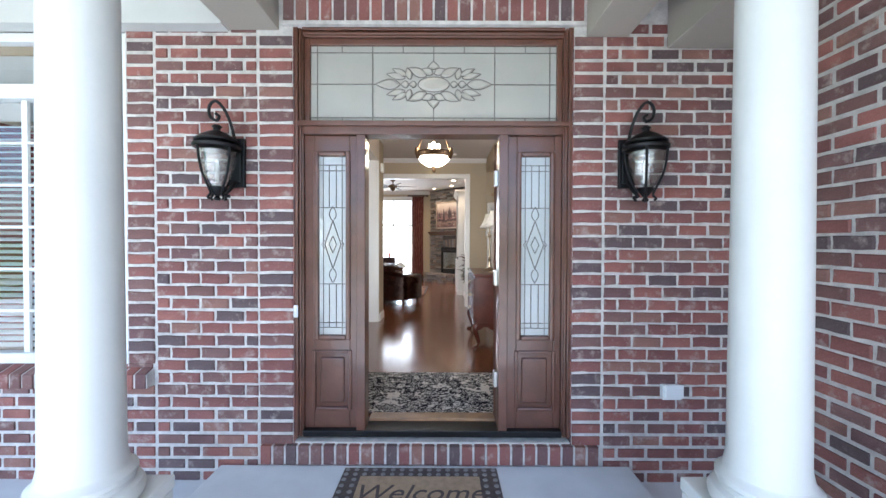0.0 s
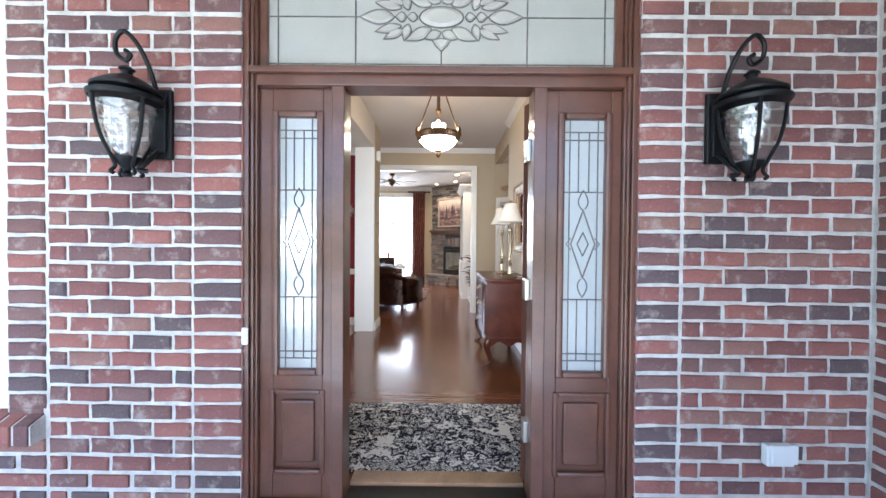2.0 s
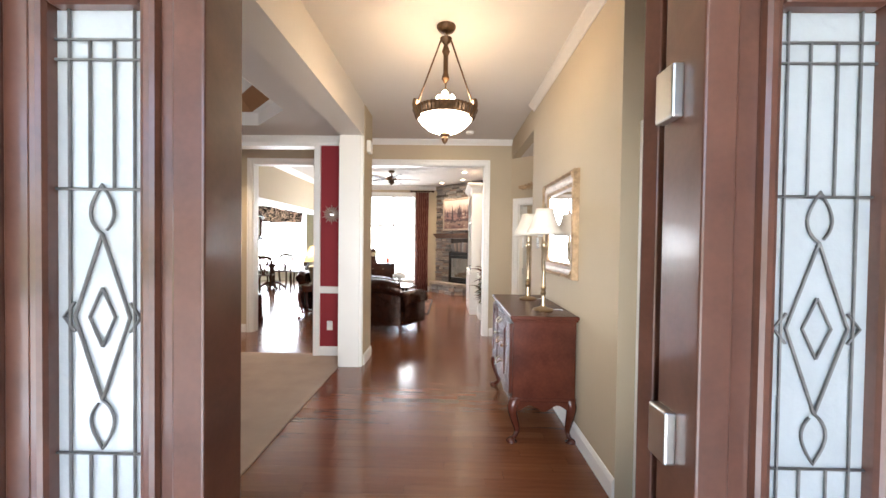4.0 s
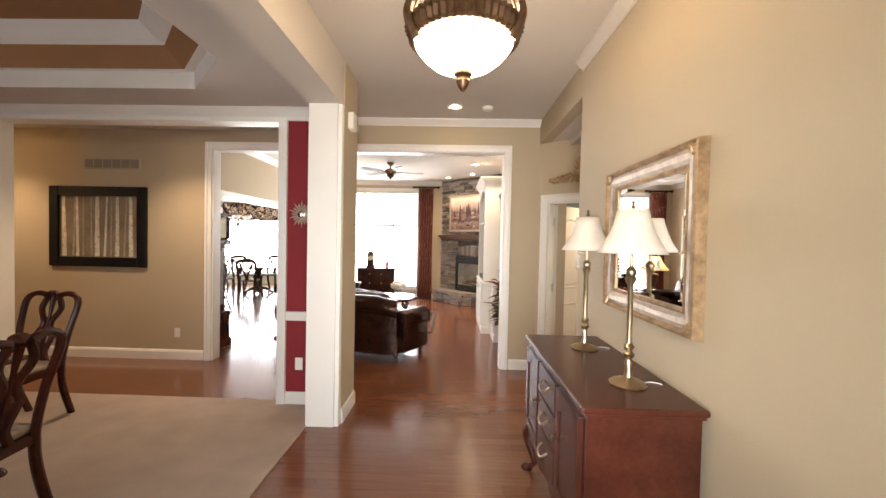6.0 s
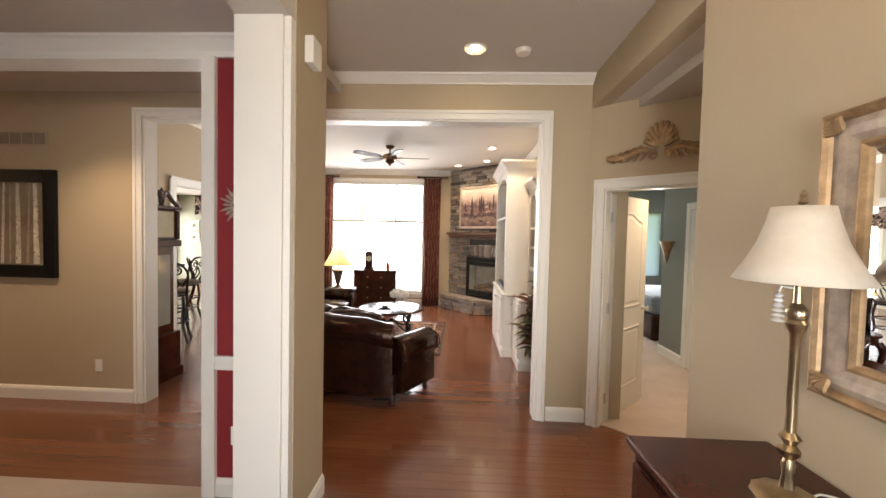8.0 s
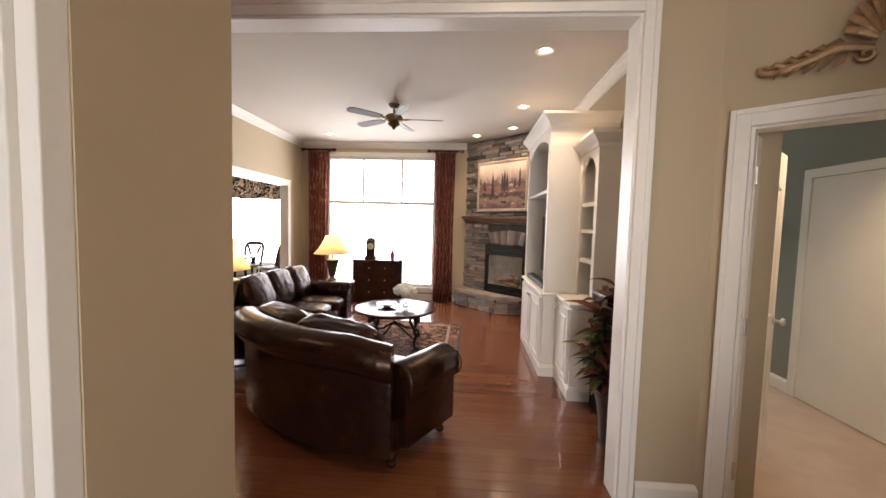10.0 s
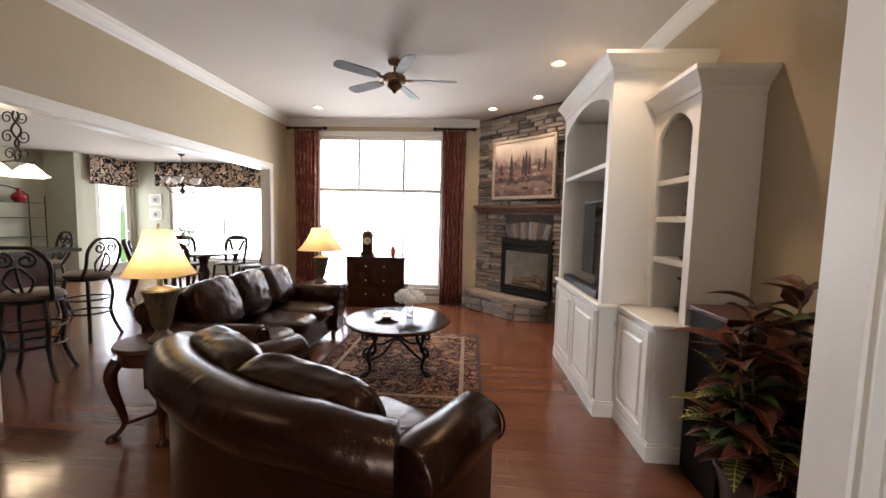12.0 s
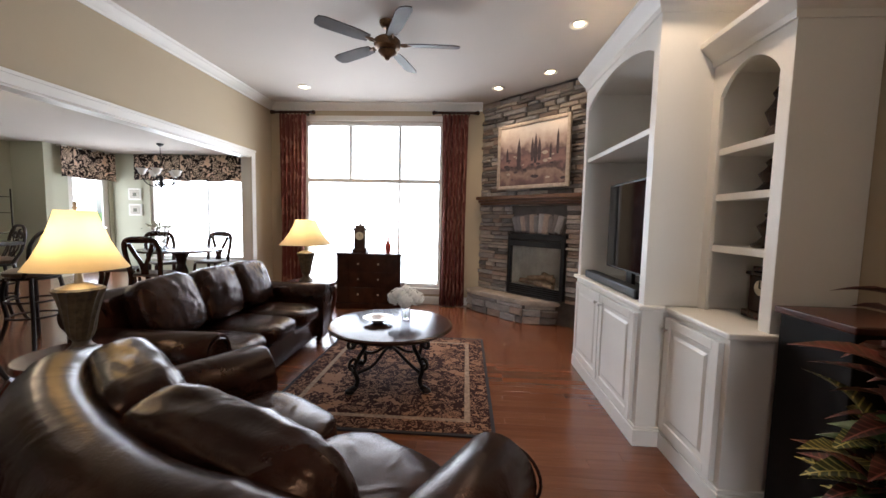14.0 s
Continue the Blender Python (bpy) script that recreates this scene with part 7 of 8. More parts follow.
# coffee table
ct = thing("coffee_table", (-1.01, 11.73, 0.013), "round dark wood coffee table on scrolled iron legs", "coffee table")
bm = bmesh.new()
lathe(bm, [(0.46, 0.43), (0.495, 0.437), (0.512, 0.452), (0.512, 0.462), (0.50, 0.470), (0.49, 0.472)], segs=64)
part("tabletop", bm, M_WALNUT, ct, smooth=True)
for k in range(4):
    a = 45 + 90 * k + 8
    bm = bmesh.new()
    tube(bm, curve_pts([(0.40, 0, 0.425), (0.30, 0, 0.40), (0.27, 0, 0.33), (0.33, 0, 0.26), (0.37, 0, 0.18), (0.34, 0, 0.09), (0.36, 0, 0.035), (0.42, 0, 0.022)], 6), [0.017] * 37 + [0.024] * 6, 8)
    tube(bm, spiral((0.40, 0, 0.385), 0.045, 0.014, 1.4, start=math.pi / 2), 0.014, 6)
    tube(bm, spiral((0.375, 0, 0.225), 0.052, 0.014, 1.3, start=-2), 0.013, 6)
    lathe(bm, [(0.02, 0), (0.036, 0.012), (0.03, 0.03), (0.01, 0.04)], (0.415, 0, 0), 12)
    part("leg", turn(bm, pose(0, 0, 0, 0, 0, a)), M_IRON, ct, smooth=True)
    bm = bmesh.new()
    tube(bm, curve_pts([(0.34, 0, 0.14), (0.2, 0.02, 0.17), (0.07, 0, 0.25), (0, 0, 0.27)], 5), 0.013, 6)
    part("stretcher", turn(bm, pose(0, 0, 0, 0, 0, a)), M_IRON, ct, smooth=True)
bm = bmesh.new()
lathe(bm, [(0.01, 0.24), (0.035, 0.265), (0.025, 0.29), (0.01, 0.30)], segs=14)
part("boss", bm, M_IRON, ct, smooth=True)
bw = thing("decorative_bowl", (-1.12, 11.72, 0.487), "silver scalloped dish on the coffee table", "bowl")
bm = bmesh.new()
lathe(bm, [(0.04, 0), (0.045, 0.006), (0.09, 0.03), (0.125, 0.045), (0.118, 0.047), (0.08, 0.036), (0.03, 0.015)], segs=48, flute=0.04, flutes=12)
part("dish", bm, mat("pewter", (0.45, 0.41, 0.36), 0.3, metal=0.8, vary=0.3, scale=30), bw, smooth=True)
fl = thing("flower_vase", (-0.905, 11.84, 0.487), "white hydrangeas in a clear glass vase on the coffee table", "vase")
bm = bmesh.new()
lathe(bm, [(0.03, 0), (0.038, 0.004), (0.036, 0.06), (0.045, 0.12), (0.042, 0.12), (0.033, 0.06), (0.03, 0.01)], segs=24)
part("vase", bm, glass("vase_glass"), fl, "clear glass vase", smooth=True)
M_PETAL = mat("white_petals", (0.88, 0.87, 0.83), 0.8, vary=0.08, scale=30)
rf = random.Random(5)
for cx, cy, cz in ((0, 0, 0.235), (0.09, 0.02, 0.185), (-0.095, 0.0, 0.19), (0.015, -0.085, 0.18), (0.0, 0.09, 0.185), (0.055, -0.05, 0.215), (-0.05, -0.055, 0.22)):
    bm = bmesh.new()
    for i in range(150):
        d = Vector((rf.gauss(0, 1), rf.gauss(0, 1), rf.gauss(0, 1))).normalized()
        c_ = Vector((cx, cy, cz)) + d * rf.uniform(0.044, 0.066)
        s1 = d.orthogonal().normalized() * 0.016
        s2 = d.cross(s1)
        bm.faces.new([bm.verts.new(c_ + q) for q in (s1 + d * 0.004, s2, -s1 + d * 0.004, -s2)])
    part("flower_head", bm, M_PETAL, fl)
bm = bmesh.new()
for cx, cy in ((0.03, 0.0), (-0.03, 0.01), (0, -0.03), (0.01, 0.03)):
    tube(bm, [(cx * 0.3, cy * 0.3, 0.01), (cx * 1.6, cy * 1.6, 0.16)], 0.003, 5)
part("stems", bm, mat("green_stem", (0.07, 0.12, 0.03), 0.6), fl)


# leather seating


def cushion(bm, cx, cy, cz, sx, sy, sz, puff=0.25, n=12, wrinkle=0.008, seed=0):
    """A stuffed cushion: a rounded box that swells in the middle, with creases."""
    grid = {}
    for face in range(6):
        ax, sgn = face // 2, 1 if face % 2 else -1
        for i in range(n + 1):
            for j in range(n + 1):
                u, v = 2 * i / n - 1, 2 * j / n - 1
                p = [0, 0, 0]
                p[ax], p[(ax + 1) % 3], p[(ax + 2) % 3] = sgn, u, v
                grid[(face, i, j)] = Vector(p)
    verts = {}
    for key, p in grid.items():
        q = Vector([math.copysign(abs(c) ** 1.0, c) for c in p])
        e = 4.0
        L = (abs(q.x) ** e + abs(q.y) ** e + abs(q.z) ** e) ** (1 / e)
        q = q / L
        k = 1 + puff * 0.22 * (1 - abs(q.x)) * (1 - abs(q.z)) if sy < sz else 1 + puff * 0.22 * (1 - abs(q.x)) * (1 - abs(q.y))
        w_ = noise.noise(Vector((q.x * 3.2 + seed, q.y * 2.5, q.z * 1.4 + seed))) * wrinkle + noise.noise(Vector((q.x * 9 + seed, q.y * 5, q.z * 3))) * wrinkle * 0.5
        if sy < sz:
            pt = Vector((cx + q.x * sx, cy + q.y * sy * k + math.copysign(w_, q.y) * 1.5, cz + q.z * sz + w_))
        else:
            pt = Vector((cx + q.x * sx, cy + q.y * sy + w_, cz + q.z * sz * k + w_ * 1.5))
        hk = (round(p.x, 4), round(p.y, 4), round(p.z, 4))
        if hk not in verts:
            verts[hk] = bm.verts.new(pt)
        grid[key] = verts[hk]
    for face in range(6):
        for i in range(n):
            for j in range(n):
                bm.faces.new((grid[(face, i, j)], grid[(face, i + 1, j)], grid[(face, i + 1, j + 1)], grid[(face, i, j + 1)]))
    return bm


def rolled_arm(bm, x, y0, y1, z_top, w, side):
    """A rolled arm along y: a slab with a scrolled top that leans outwards (side -1 or 1)."""
    prof = [(-w / 2, 0.10), (-w / 2, z_top - 0.14)]
    R = w * 0.56
    cxr, czr = side * 0.03, z_top - R
    for i in range(17):
        a = math.pi + 0.45 - (math.pi + 0.9) * i / 16
        prof.append((cxr + R * math.cos(a), czr + R * math.sin(a)))
    prof += [(w / 2, z_top - 0.14), (w / 2, 0.10)]
    steps = [(y0, 0.92), (y0 + 0.015, 1.0), ((y0 + y1) / 2, 1.0), (y1 - 0.015, 1.0), (y1, 0.92)]
    prev = None
    for y, k in steps:
        vs = [bm.verts.new((x + px_ * k, y, 0.10 + (pz_ - 0.10) * (0.985 if k < 1 else 1))) for px_, pz_ in prof]
        if prev:
            for i in range(len(vs)):
                j = (i + 1) % len(vs)
                bm.faces.new((prev[i], prev[j], vs[j], vs[i]))
        else:
            bm.faces.new(vs[::-1])
        prev = vs
    bm.faces.new(prev)
    return bm


def turned_foot(bm, x, y, h=0.11):
    return lathe(bm, [(0.018, 0), (0.03, 0.012), (0.034, 0.03), (0.02, 0.045), (0.026, 0.06), (0.036, 0.085), (0.03, h)], (x, y, 0), 14)


def sofa(name, at, rz, width, seats, label, category, back_h=0.86, arc=0.0, depth=0.94):
    """Front along -y, seats side by side along x."""
    s = thing(name, at, label, category, rz=rz)
    aw = 0.24
    inner = width - 2 * aw
    ends = [-0.10 - arc * abs(t) ** 2.6 for t in (k / 8 - 1 for k in range(17))]
    bm = bmesh.new()
    prism(bm, [(-width / 2 + 0.08, -depth + 0.07), (width / 2 - 0.08, -depth + 0.07)] + [((1 - k / 8) * (width / 2 - 0.08), ends[k]) for k in range(17)], 0.10, 0.30)
    part("base", bm, M_LEATHER, s)
    for sd in (-1, 1):
        bm = bmesh.new()
        rolled_arm(bm, sd * (width / 2 - aw / 2 - (0.04 if arc else 0)), -depth, -0.16 - 1.1 * arc, 0.64, aw, sd)
        a_ = part("arm", bm, M_LEATHER, s, smooth=50)
        bm = bmesh.new()
        yv = -depth - 0.004
        tube(bm, [(sd * (width / 2 - aw / 2) + sd * 0.03 + 0.10 * math.cos(q), yv, 0.505 + 0.10 * math.sin(q)) for q in [k * math.pi / 12 for k in range(25)]], 0.006, 6)
        part("arm_piping", bm, M_LEATHER, a_, smooth=True)
    # back: a shell with a rolled top, bent round at the ends by arc
    bm = bmesh.new()
    roll = 0.115 if arc else 0.085
    n, prev = 40, None
    for i in range(n + 1):
        t = 2 * i / n - 1
        x = t * (width / 2 - 0.03)
        yb = -0.02 - arc * abs(t) ** 2.6
        drop = 0.20 * max(0, abs(t) - 0.72) ** 1.0 if arc else 0.05 * max(0, abs(t) - 0.9) * 10
        h = back_h - drop
        prof = [(-0.19, 0.12), (-0.17, h - 0.16)]
        for k in range(11):
            a = math.pi * 0.95 - (math.pi * 1.3) * k / 10
            prof.append((-0.045 + roll * math.cos(a), h - roll + roll * math.sin(a)))
        prof += [(-0.02, h - 0.18), (-0.02, 0.12)]
        nx = 2.6 * arc * abs(t) ** 1.6 * math.copysign(1, t) / (width / 2)
        L = math.hypot(1, nx)
        vs = [bm.verts.new((x - u * (-nx) / L, yb + u / L, z)) for u, z in prof]
        if prev:
            for k in range(len(vs)):
                j = (k + 1) % len(vs)
                bm.faces.new((prev[k], prev[j], vs[j], vs[k]))
        else:
            bm.faces.new(vs[::-1])
        prev = vs
    bm.faces.new(prev)
    part("back", bm, M_LEATHER, s, smooth=50)
    cw = inner / seats
    for k in range(seats):
        cx = -inner / 2 + (k + 0.5) * cw
        bm = bmesh.new()
        cushion(bm, cx, -depth / 2 - 0.11, 0.385, cw / 2 - 0.003, depth / 2 - 0.10, 0.085, 0.5, 14, 0.005, k + 1)
        part("seat_cushion", bm, M_LEATHER, s, smooth=70)
        bm = bmesh.new()
        cushion(bm, 0, 0, 0, cw / 2 + (0.008 if not arc else 0.05), 0.105, 0.225 if not arc else 0.215, 0.7, 22, 0.007, k * 3 + 7)
        bend = arc * abs(cx / (width / 2)) ** 2.6
        yaw_ = -math.degrees(math.atan(2.6 * arc * abs(cx / (width / 2)) ** 1.6 * math.copysign(1, cx) / (width / 2))) if arc else 0
        turn(bm, pose(cx, -0.30 - bend * 0.8, 0.685 if not arc else 0.665, (-19 if not arc else -14) + (1.5 if k % 2 else -1), (k - 1) * 2.0, yaw_))
        bc = part("back_cushion", bm, M_LEATHER, s, smooth=70)
    for x in (-width / 2 + 0.10, width / 2 - 0.10):
        for y in (-depth + 0.10, -0.16 - arc * 0.8):
            bm = bmesh.new()
            part("foot", turned_foot(bm, x, y), M_WALNUT, s, smooth=True)
    return s


# sofa faces +x, armchair faces the fireplace
sofa("sofa", (-2.82, 11.71, 0), 90, 1.99, 3, "three-seat dark brown leather sofa with rolled arms", "sofa", back_h=0.84)
sofa("armchair", (-1.40, 9.445, 0), 180 - 31, 1.72, 2, "wide dark brown leather armchair with a curved rolled back", "armchair", back_h=0.86, arc=0.24, depth=0.98)


# end tables and lamps


def end_table(at, rx_, ry_, h, label):
    t = thing("end_table", at, label, "end table", "end tables")
    bm = bmesh.new()
    lathe(bm, [(0.96, h - 0.035), (1.0, h - 0.025), (1.0, h - 0.012), (0.97, h), (0.9, h + 0.001)], segs=48)
    part("tabletop", turn(bm, Matrix.Diagonal((rx_, ry_, 1, 1))), M_CHERRY, t, smooth=True)
    bm = bmesh.new()
    lathe(bm, [(0.86, h - 0.12), (0.88, h - 0.115), (0.88, h - 0.036)], segs=40)
    part("apron", turn(bm, Matrix.Diagonal((rx_, ry_, 1, 1))), M_CHERRY, t, smooth=True)
    for sx in (-1, 1):
        for sy in (-1, 1):
            part("leg", cabriole(sx * rx_ * 0.6, sy * ry_ * 0.6, sx, sy, h - 0.10, 0.038), M_CHERRY, t, smooth=True)
    bm = bmesh.new()
    tube(bm, [(-rx_ * 0.6, -ry_ * 0.6, 0.09), (0, 0, 0.11), (rx_ * 0.6, ry_ * 0.6, 0.09)], 0.012, 6)
    tube(bm, [(-rx_ * 0.6, ry_ * 0.6, 0.09), (0, 0, 0.11), (rx_ * 0.6, -ry_ * 0.6, 0.09)], 0.012, 6)
    part("stretcher", bm, M_CHERRY, t, smooth=True)


def urn_lamp(at, label, k=1.0):
    l = thing("table_lamp", at, label, "table lamp", "living room lamps")
    bm = bmesh.new()
    lathe(bm, [(0.075, 0), (0.08, 0.012), (0.06, 0.03), (0.04, 0.05), (0.035, 0.07), (0.045, 0.085)], segs=24)
    part("foot", bm, M_RESIN, l, smooth=True)
    bm = bmesh.new()
    rings = [(0.045, 0.085), (0.055, 0.12), (0.068, 0.20), (0.085, 0.28), (0.098, 0.325), (0.105, 0.335), (0.09, 0.345)]
    lathe(bm, rings, segs=48, flute=0.05, flutes=16)
    for v_ in bm.verts:
        a = 1.6 * (v_.co.z - 0.085)
        c_, s_ = math.cos(a), math.sin(a)
        v_.co.x, v_.co.y = c_ * v_.co.x - s_ * v_.co.y, s_ * v_.co.x + c_ * v_.co.y
    part("urn", bm, M_RESIN, l, "carved bronze-brown urn", smooth=True)
    bm = bmesh.new()
    lathe(bm, [(0.09, 0.345), (0.05, 0.36), (0.02, 0.37), (0.012, 0.44)], segs=20)
    part("collar", bm, M_BRASS, l, smooth=True)
    bm = bmesh.new()
    prev = None
    for r_, z in ((0.245, 0.44), (0.20, 0.50), (0.155, 0.58), (0.12, 0.66), (0.095, 0.735)):
        r_ *= k
        vs = []
        for i in range(32):
            a = 2 * math.pi * i / 32
            q = (abs(math.cos(a)) ** 3 + abs(math.sin(a)) ** 3) ** (-1 / 3)
            vs.append(bm.verts.new((r_ * q * math.cos(a), r_ * q * math.sin(a), z)))
        if prev:
            for i in range(32):
                bm.faces.new((prev[i], prev[(i + 1) % 32], vs[(i + 1) % 32], vs[i]))
        prev = vs
    sh = part("shade", bm, M_LITSHADE, l, "cream bell shade lit from inside", smooth=True)
    bm = bmesh.new()
    lathe(bm, [(0.004, 0.735), (0.012, 0.748), (0.006, 0.758), (0.010, 0.768), (0.003, 0.78)], segs=12)
    tube(bm, [(0, 0, 0.44), (0, 0, 0.74)], 0.003, 6)
    part("finial", bm, M_BRASS, l)
    bm = bmesh.new()
    lathe(bm, [(0.012, 0.50), (0.03, 0.55), (0.028, 0.58), (0.008, 0.61)], segs=14)
    part("bulb", bm, M_LIT, l, smooth=True)
    bulb((at[0] + OFF.x, at[1] + OFF.y, at[2] + 0.635), 0.5, 0.015, (1.0, 0.80, 0.55))


end_table((-2.41, 10.47, 0), 0.23, 0.25, 0.62, "oval cherry end table with cabriole legs beside the armchair")
urn_lamp((-2.37, 10.46, 0.621), "lit urn lamp with a cream bell shade on the end table", 0.75)
end_table((-2.24, 13.05, 0), 0.30, 0.28, 0.58, "oval cherry end table with cabriole legs beside the sofa")
urn_lamp((-2.31, 13.05, 0.581), "lit urn lamp with a cream bell shade by the window", 1.12)

# longcase clock
g = thing("grandfather_clock", (-3.24, 9.72, 0), "tall dark cherry longcase clock with a scrolled top", "clock", rz=90)
part("base", boxes((-0.24, 0.24, -0.16, 0.20, 0, 0.10), (-0.22, 0.22, -0.14, 0.20, 0.10, 0.50), bevel=0.008), M_CHERRY, g)
part("trunk", boxes((-0.17, 0.17, -0.10, 0.19, 0.50, 1.45), bevel=0.006), M_CHERRY, g)
# the pale grey base colour paints in the light that the door glass reflects
part("trunk_glass", boxes((-0.11, 0.11, -0.106, -0.099, 0.60, 1.36)), mat("clock_glass_reflection", (0.30, 0.30, 0.28), 0.06, spec=0.9, vary=0.05), g)
part("hood", boxes((-0.23, 0.23, -0.15, 0.20, 1.45, 1.52), (-0.20, 0.20, -0.12, 0.19, 1.52, 1.85), (-0.24, 0.24, -0.15, 0.20, 1.85, 1.89), bevel=0.008), M_CHERRY, g)
part("dial", boxes((-0.14, 0.14, -0.126, -0.119, 1.55, 1.83), bevel=0.002), mat("brass_dial", (0.22, 0.17, 0.09), 0.4, metal=0.6), g)
for s in (-1, 1):
    bm = bmesh.new()
    tube(bm, curve_pts([(s * 0.23, -0.10, 1.90), (s * 0.15, -0.10, 1.95), (s * 0.08, -0.10, 2.03), (s * 0.035, -0.10, 2.02), (s * 0.05, -0.10, 1.985)], 5), 0.022, 8)
    part("scroll_crest", bm, M_CHERRY, g, smooth=True)
    bm = bmesh.new()
    lathe(bm, [(0.02, 1.53), (0.02, 1.84)], (s * 0.20, -0.125, 0), 10)
    part("hood_column", bm, M_CHERRY, g, smooth=True)
bm = bmesh.new()
lathe(bm, [(0.02, 1.89), (0.03, 1.96), (0.015, 2.0), (0.025, 2.04), (0.004, 2.08)], (0, -0.10, 0), 12)
part("finial", bm, M_CHERRY, g, smooth=True)

# croton plant in a pot, dark chest behind it
PX, PY = 1.0, 9.84
M_EBONY = mat("near_black_wood", (0.005, 0.0035, 0.003), 0.6, vary=0.3, spec=0.15)
dk = thing("side_chest", (1.14, 10.21, 0), "low dark wooden chest behind the plant", "chest")
part("body", boxes((-0.17, 0.17, -0.15, 0.17, 0.0, 0.98), bevel=0.006), M_EBONY, dk)
part("top", boxes((-0.185, 0.18, -0.165, 0.185, 0.98, 1.01), bevel=0.006), M_CHERRY, dk)
pl = thing("potted_plant", (PX, PY - 0.06, 0), "croton plant with red, green and yellow leaves in a dark pot", "plant")
bm = bmesh.new()
lathe(bm, [(0.13, 0), (0.14, 0.01), (0.165, 0.25), (0.19, 0.36), (0.20, 0.375), (0.20, 0.40), (0.175, 0.40), (0.16, 0.36)], segs=32)
part("pot", bm, mat("dark_glazed_pot", (0.05, 0.045, 0.045), 0.3, vary=0.3, scale=10, coat=0.3), pl, smooth=True)
bm = bmesh.new()
lathe(bm, [(0.165, 0.35), (0.10, 0.36)], segs=20)
part("soil", bm, mat("potting_soil", (0.03, 0.022, 0.016), 0.95, bump=1, bump_scale=80), pl)


def leaf_mesh(name, L, W, material):
    bm = bmesh.new()
    n, prev = 9, None
    for i in range(n + 1):
        t = i / n
        w_ = W * math.sin(math.pi * min(1, t ** 0.75 * 0.98 + 0.02)) * (1 + 0.06 * math.sin(t * 25))
        z = 0.10 * L * math.sin(t * 2.2) - 0.35 * L * t * t
        y = L * t
        vs = [bm.verts.new((-w_, y, z + 0.35 * w_)), bm.verts.new((-w_ * 0.5, y, z + 0.14 * w_)), bm.verts.new((0, y, z)), bm.verts.new((w_ * 0.5, y, z + 0.14 * w_)), bm.verts.new((w_, y, z + 0.35 * w_))]
        if prev:
            for k in range(4):
                bm.faces.new((prev[k], prev[k + 1], vs[k + 1], vs[k]))
        prev = vs
    return mesh_of(name, bm, material, 80)


def veins(m, light, k):
    """Pale midrib and side veins on a leaf that runs along y."""
    n, l = m.node_tree.nodes, m.node_tree.links
    b = n["Principled BSDF"]
    src = b.inputs["Base Color"].links[0].from_socket
    co = n.new("ShaderNodeTexCoord")
    sp = n.new("ShaderNodeSeparateXYZ")
    l.new(co.outputs["Object"], sp.inputs[0])
    ab = n.new("ShaderNodeMath")
    ab.operation = "ABSOLUTE"
    l.new(sp.outputs[0], ab.inputs[0])
    ma = n.new("ShaderNodeMath")
    ma.operation = "MULTIPLY_ADD"
    l.new(ab.outputs[0], ma.inputs[0])
    ma.inputs[1].default_value = -0.7
    l.new(sp.outputs[1], ma.inputs[2])
    mu = n.new("ShaderNodeMath")
    mu.operation = "MULTIPLY"
    l.new(ma.outputs[0], mu.inputs[0])
    mu.inputs[1].default_value = 260
    si = n.new("ShaderNodeMath")
    si.operation = "SINE"
    l.new(mu.outputs[0], si.inputs[0])
    gt = n.new("ShaderNodeMapRange")
    l.new(si.outputs[0], gt.inputs[0])
    gt.inputs[1].default_value, gt.inputs[2].default_value, gt.inputs[4].default_value = 0.5, 0.9, k
    mid = n.new("ShaderNodeMath")
    mid.operation = "LESS_THAN"
    l.new(ab.outputs[0], mid.inputs[0])
    mid.inputs[1].default_value = 0.0025
    mx = n.new("ShaderNodeMath")
    mx.operation = "MAXIMUM"
    l.new(gt.outputs[0], mx.inputs[0])
    l.new(mid.outputs[0], mx.inputs[1])
    mix = n.new("ShaderNodeMix")
    mix.data_type = "RGBA"
    l.new(mx.outputs[0], mix.inputs[0])
    l.new(src, mix.inputs[6])
    mix.inputs[7].default_value = (*light, 1)
    l.new(mix.outputs[2], b.inputs["Base Color"])


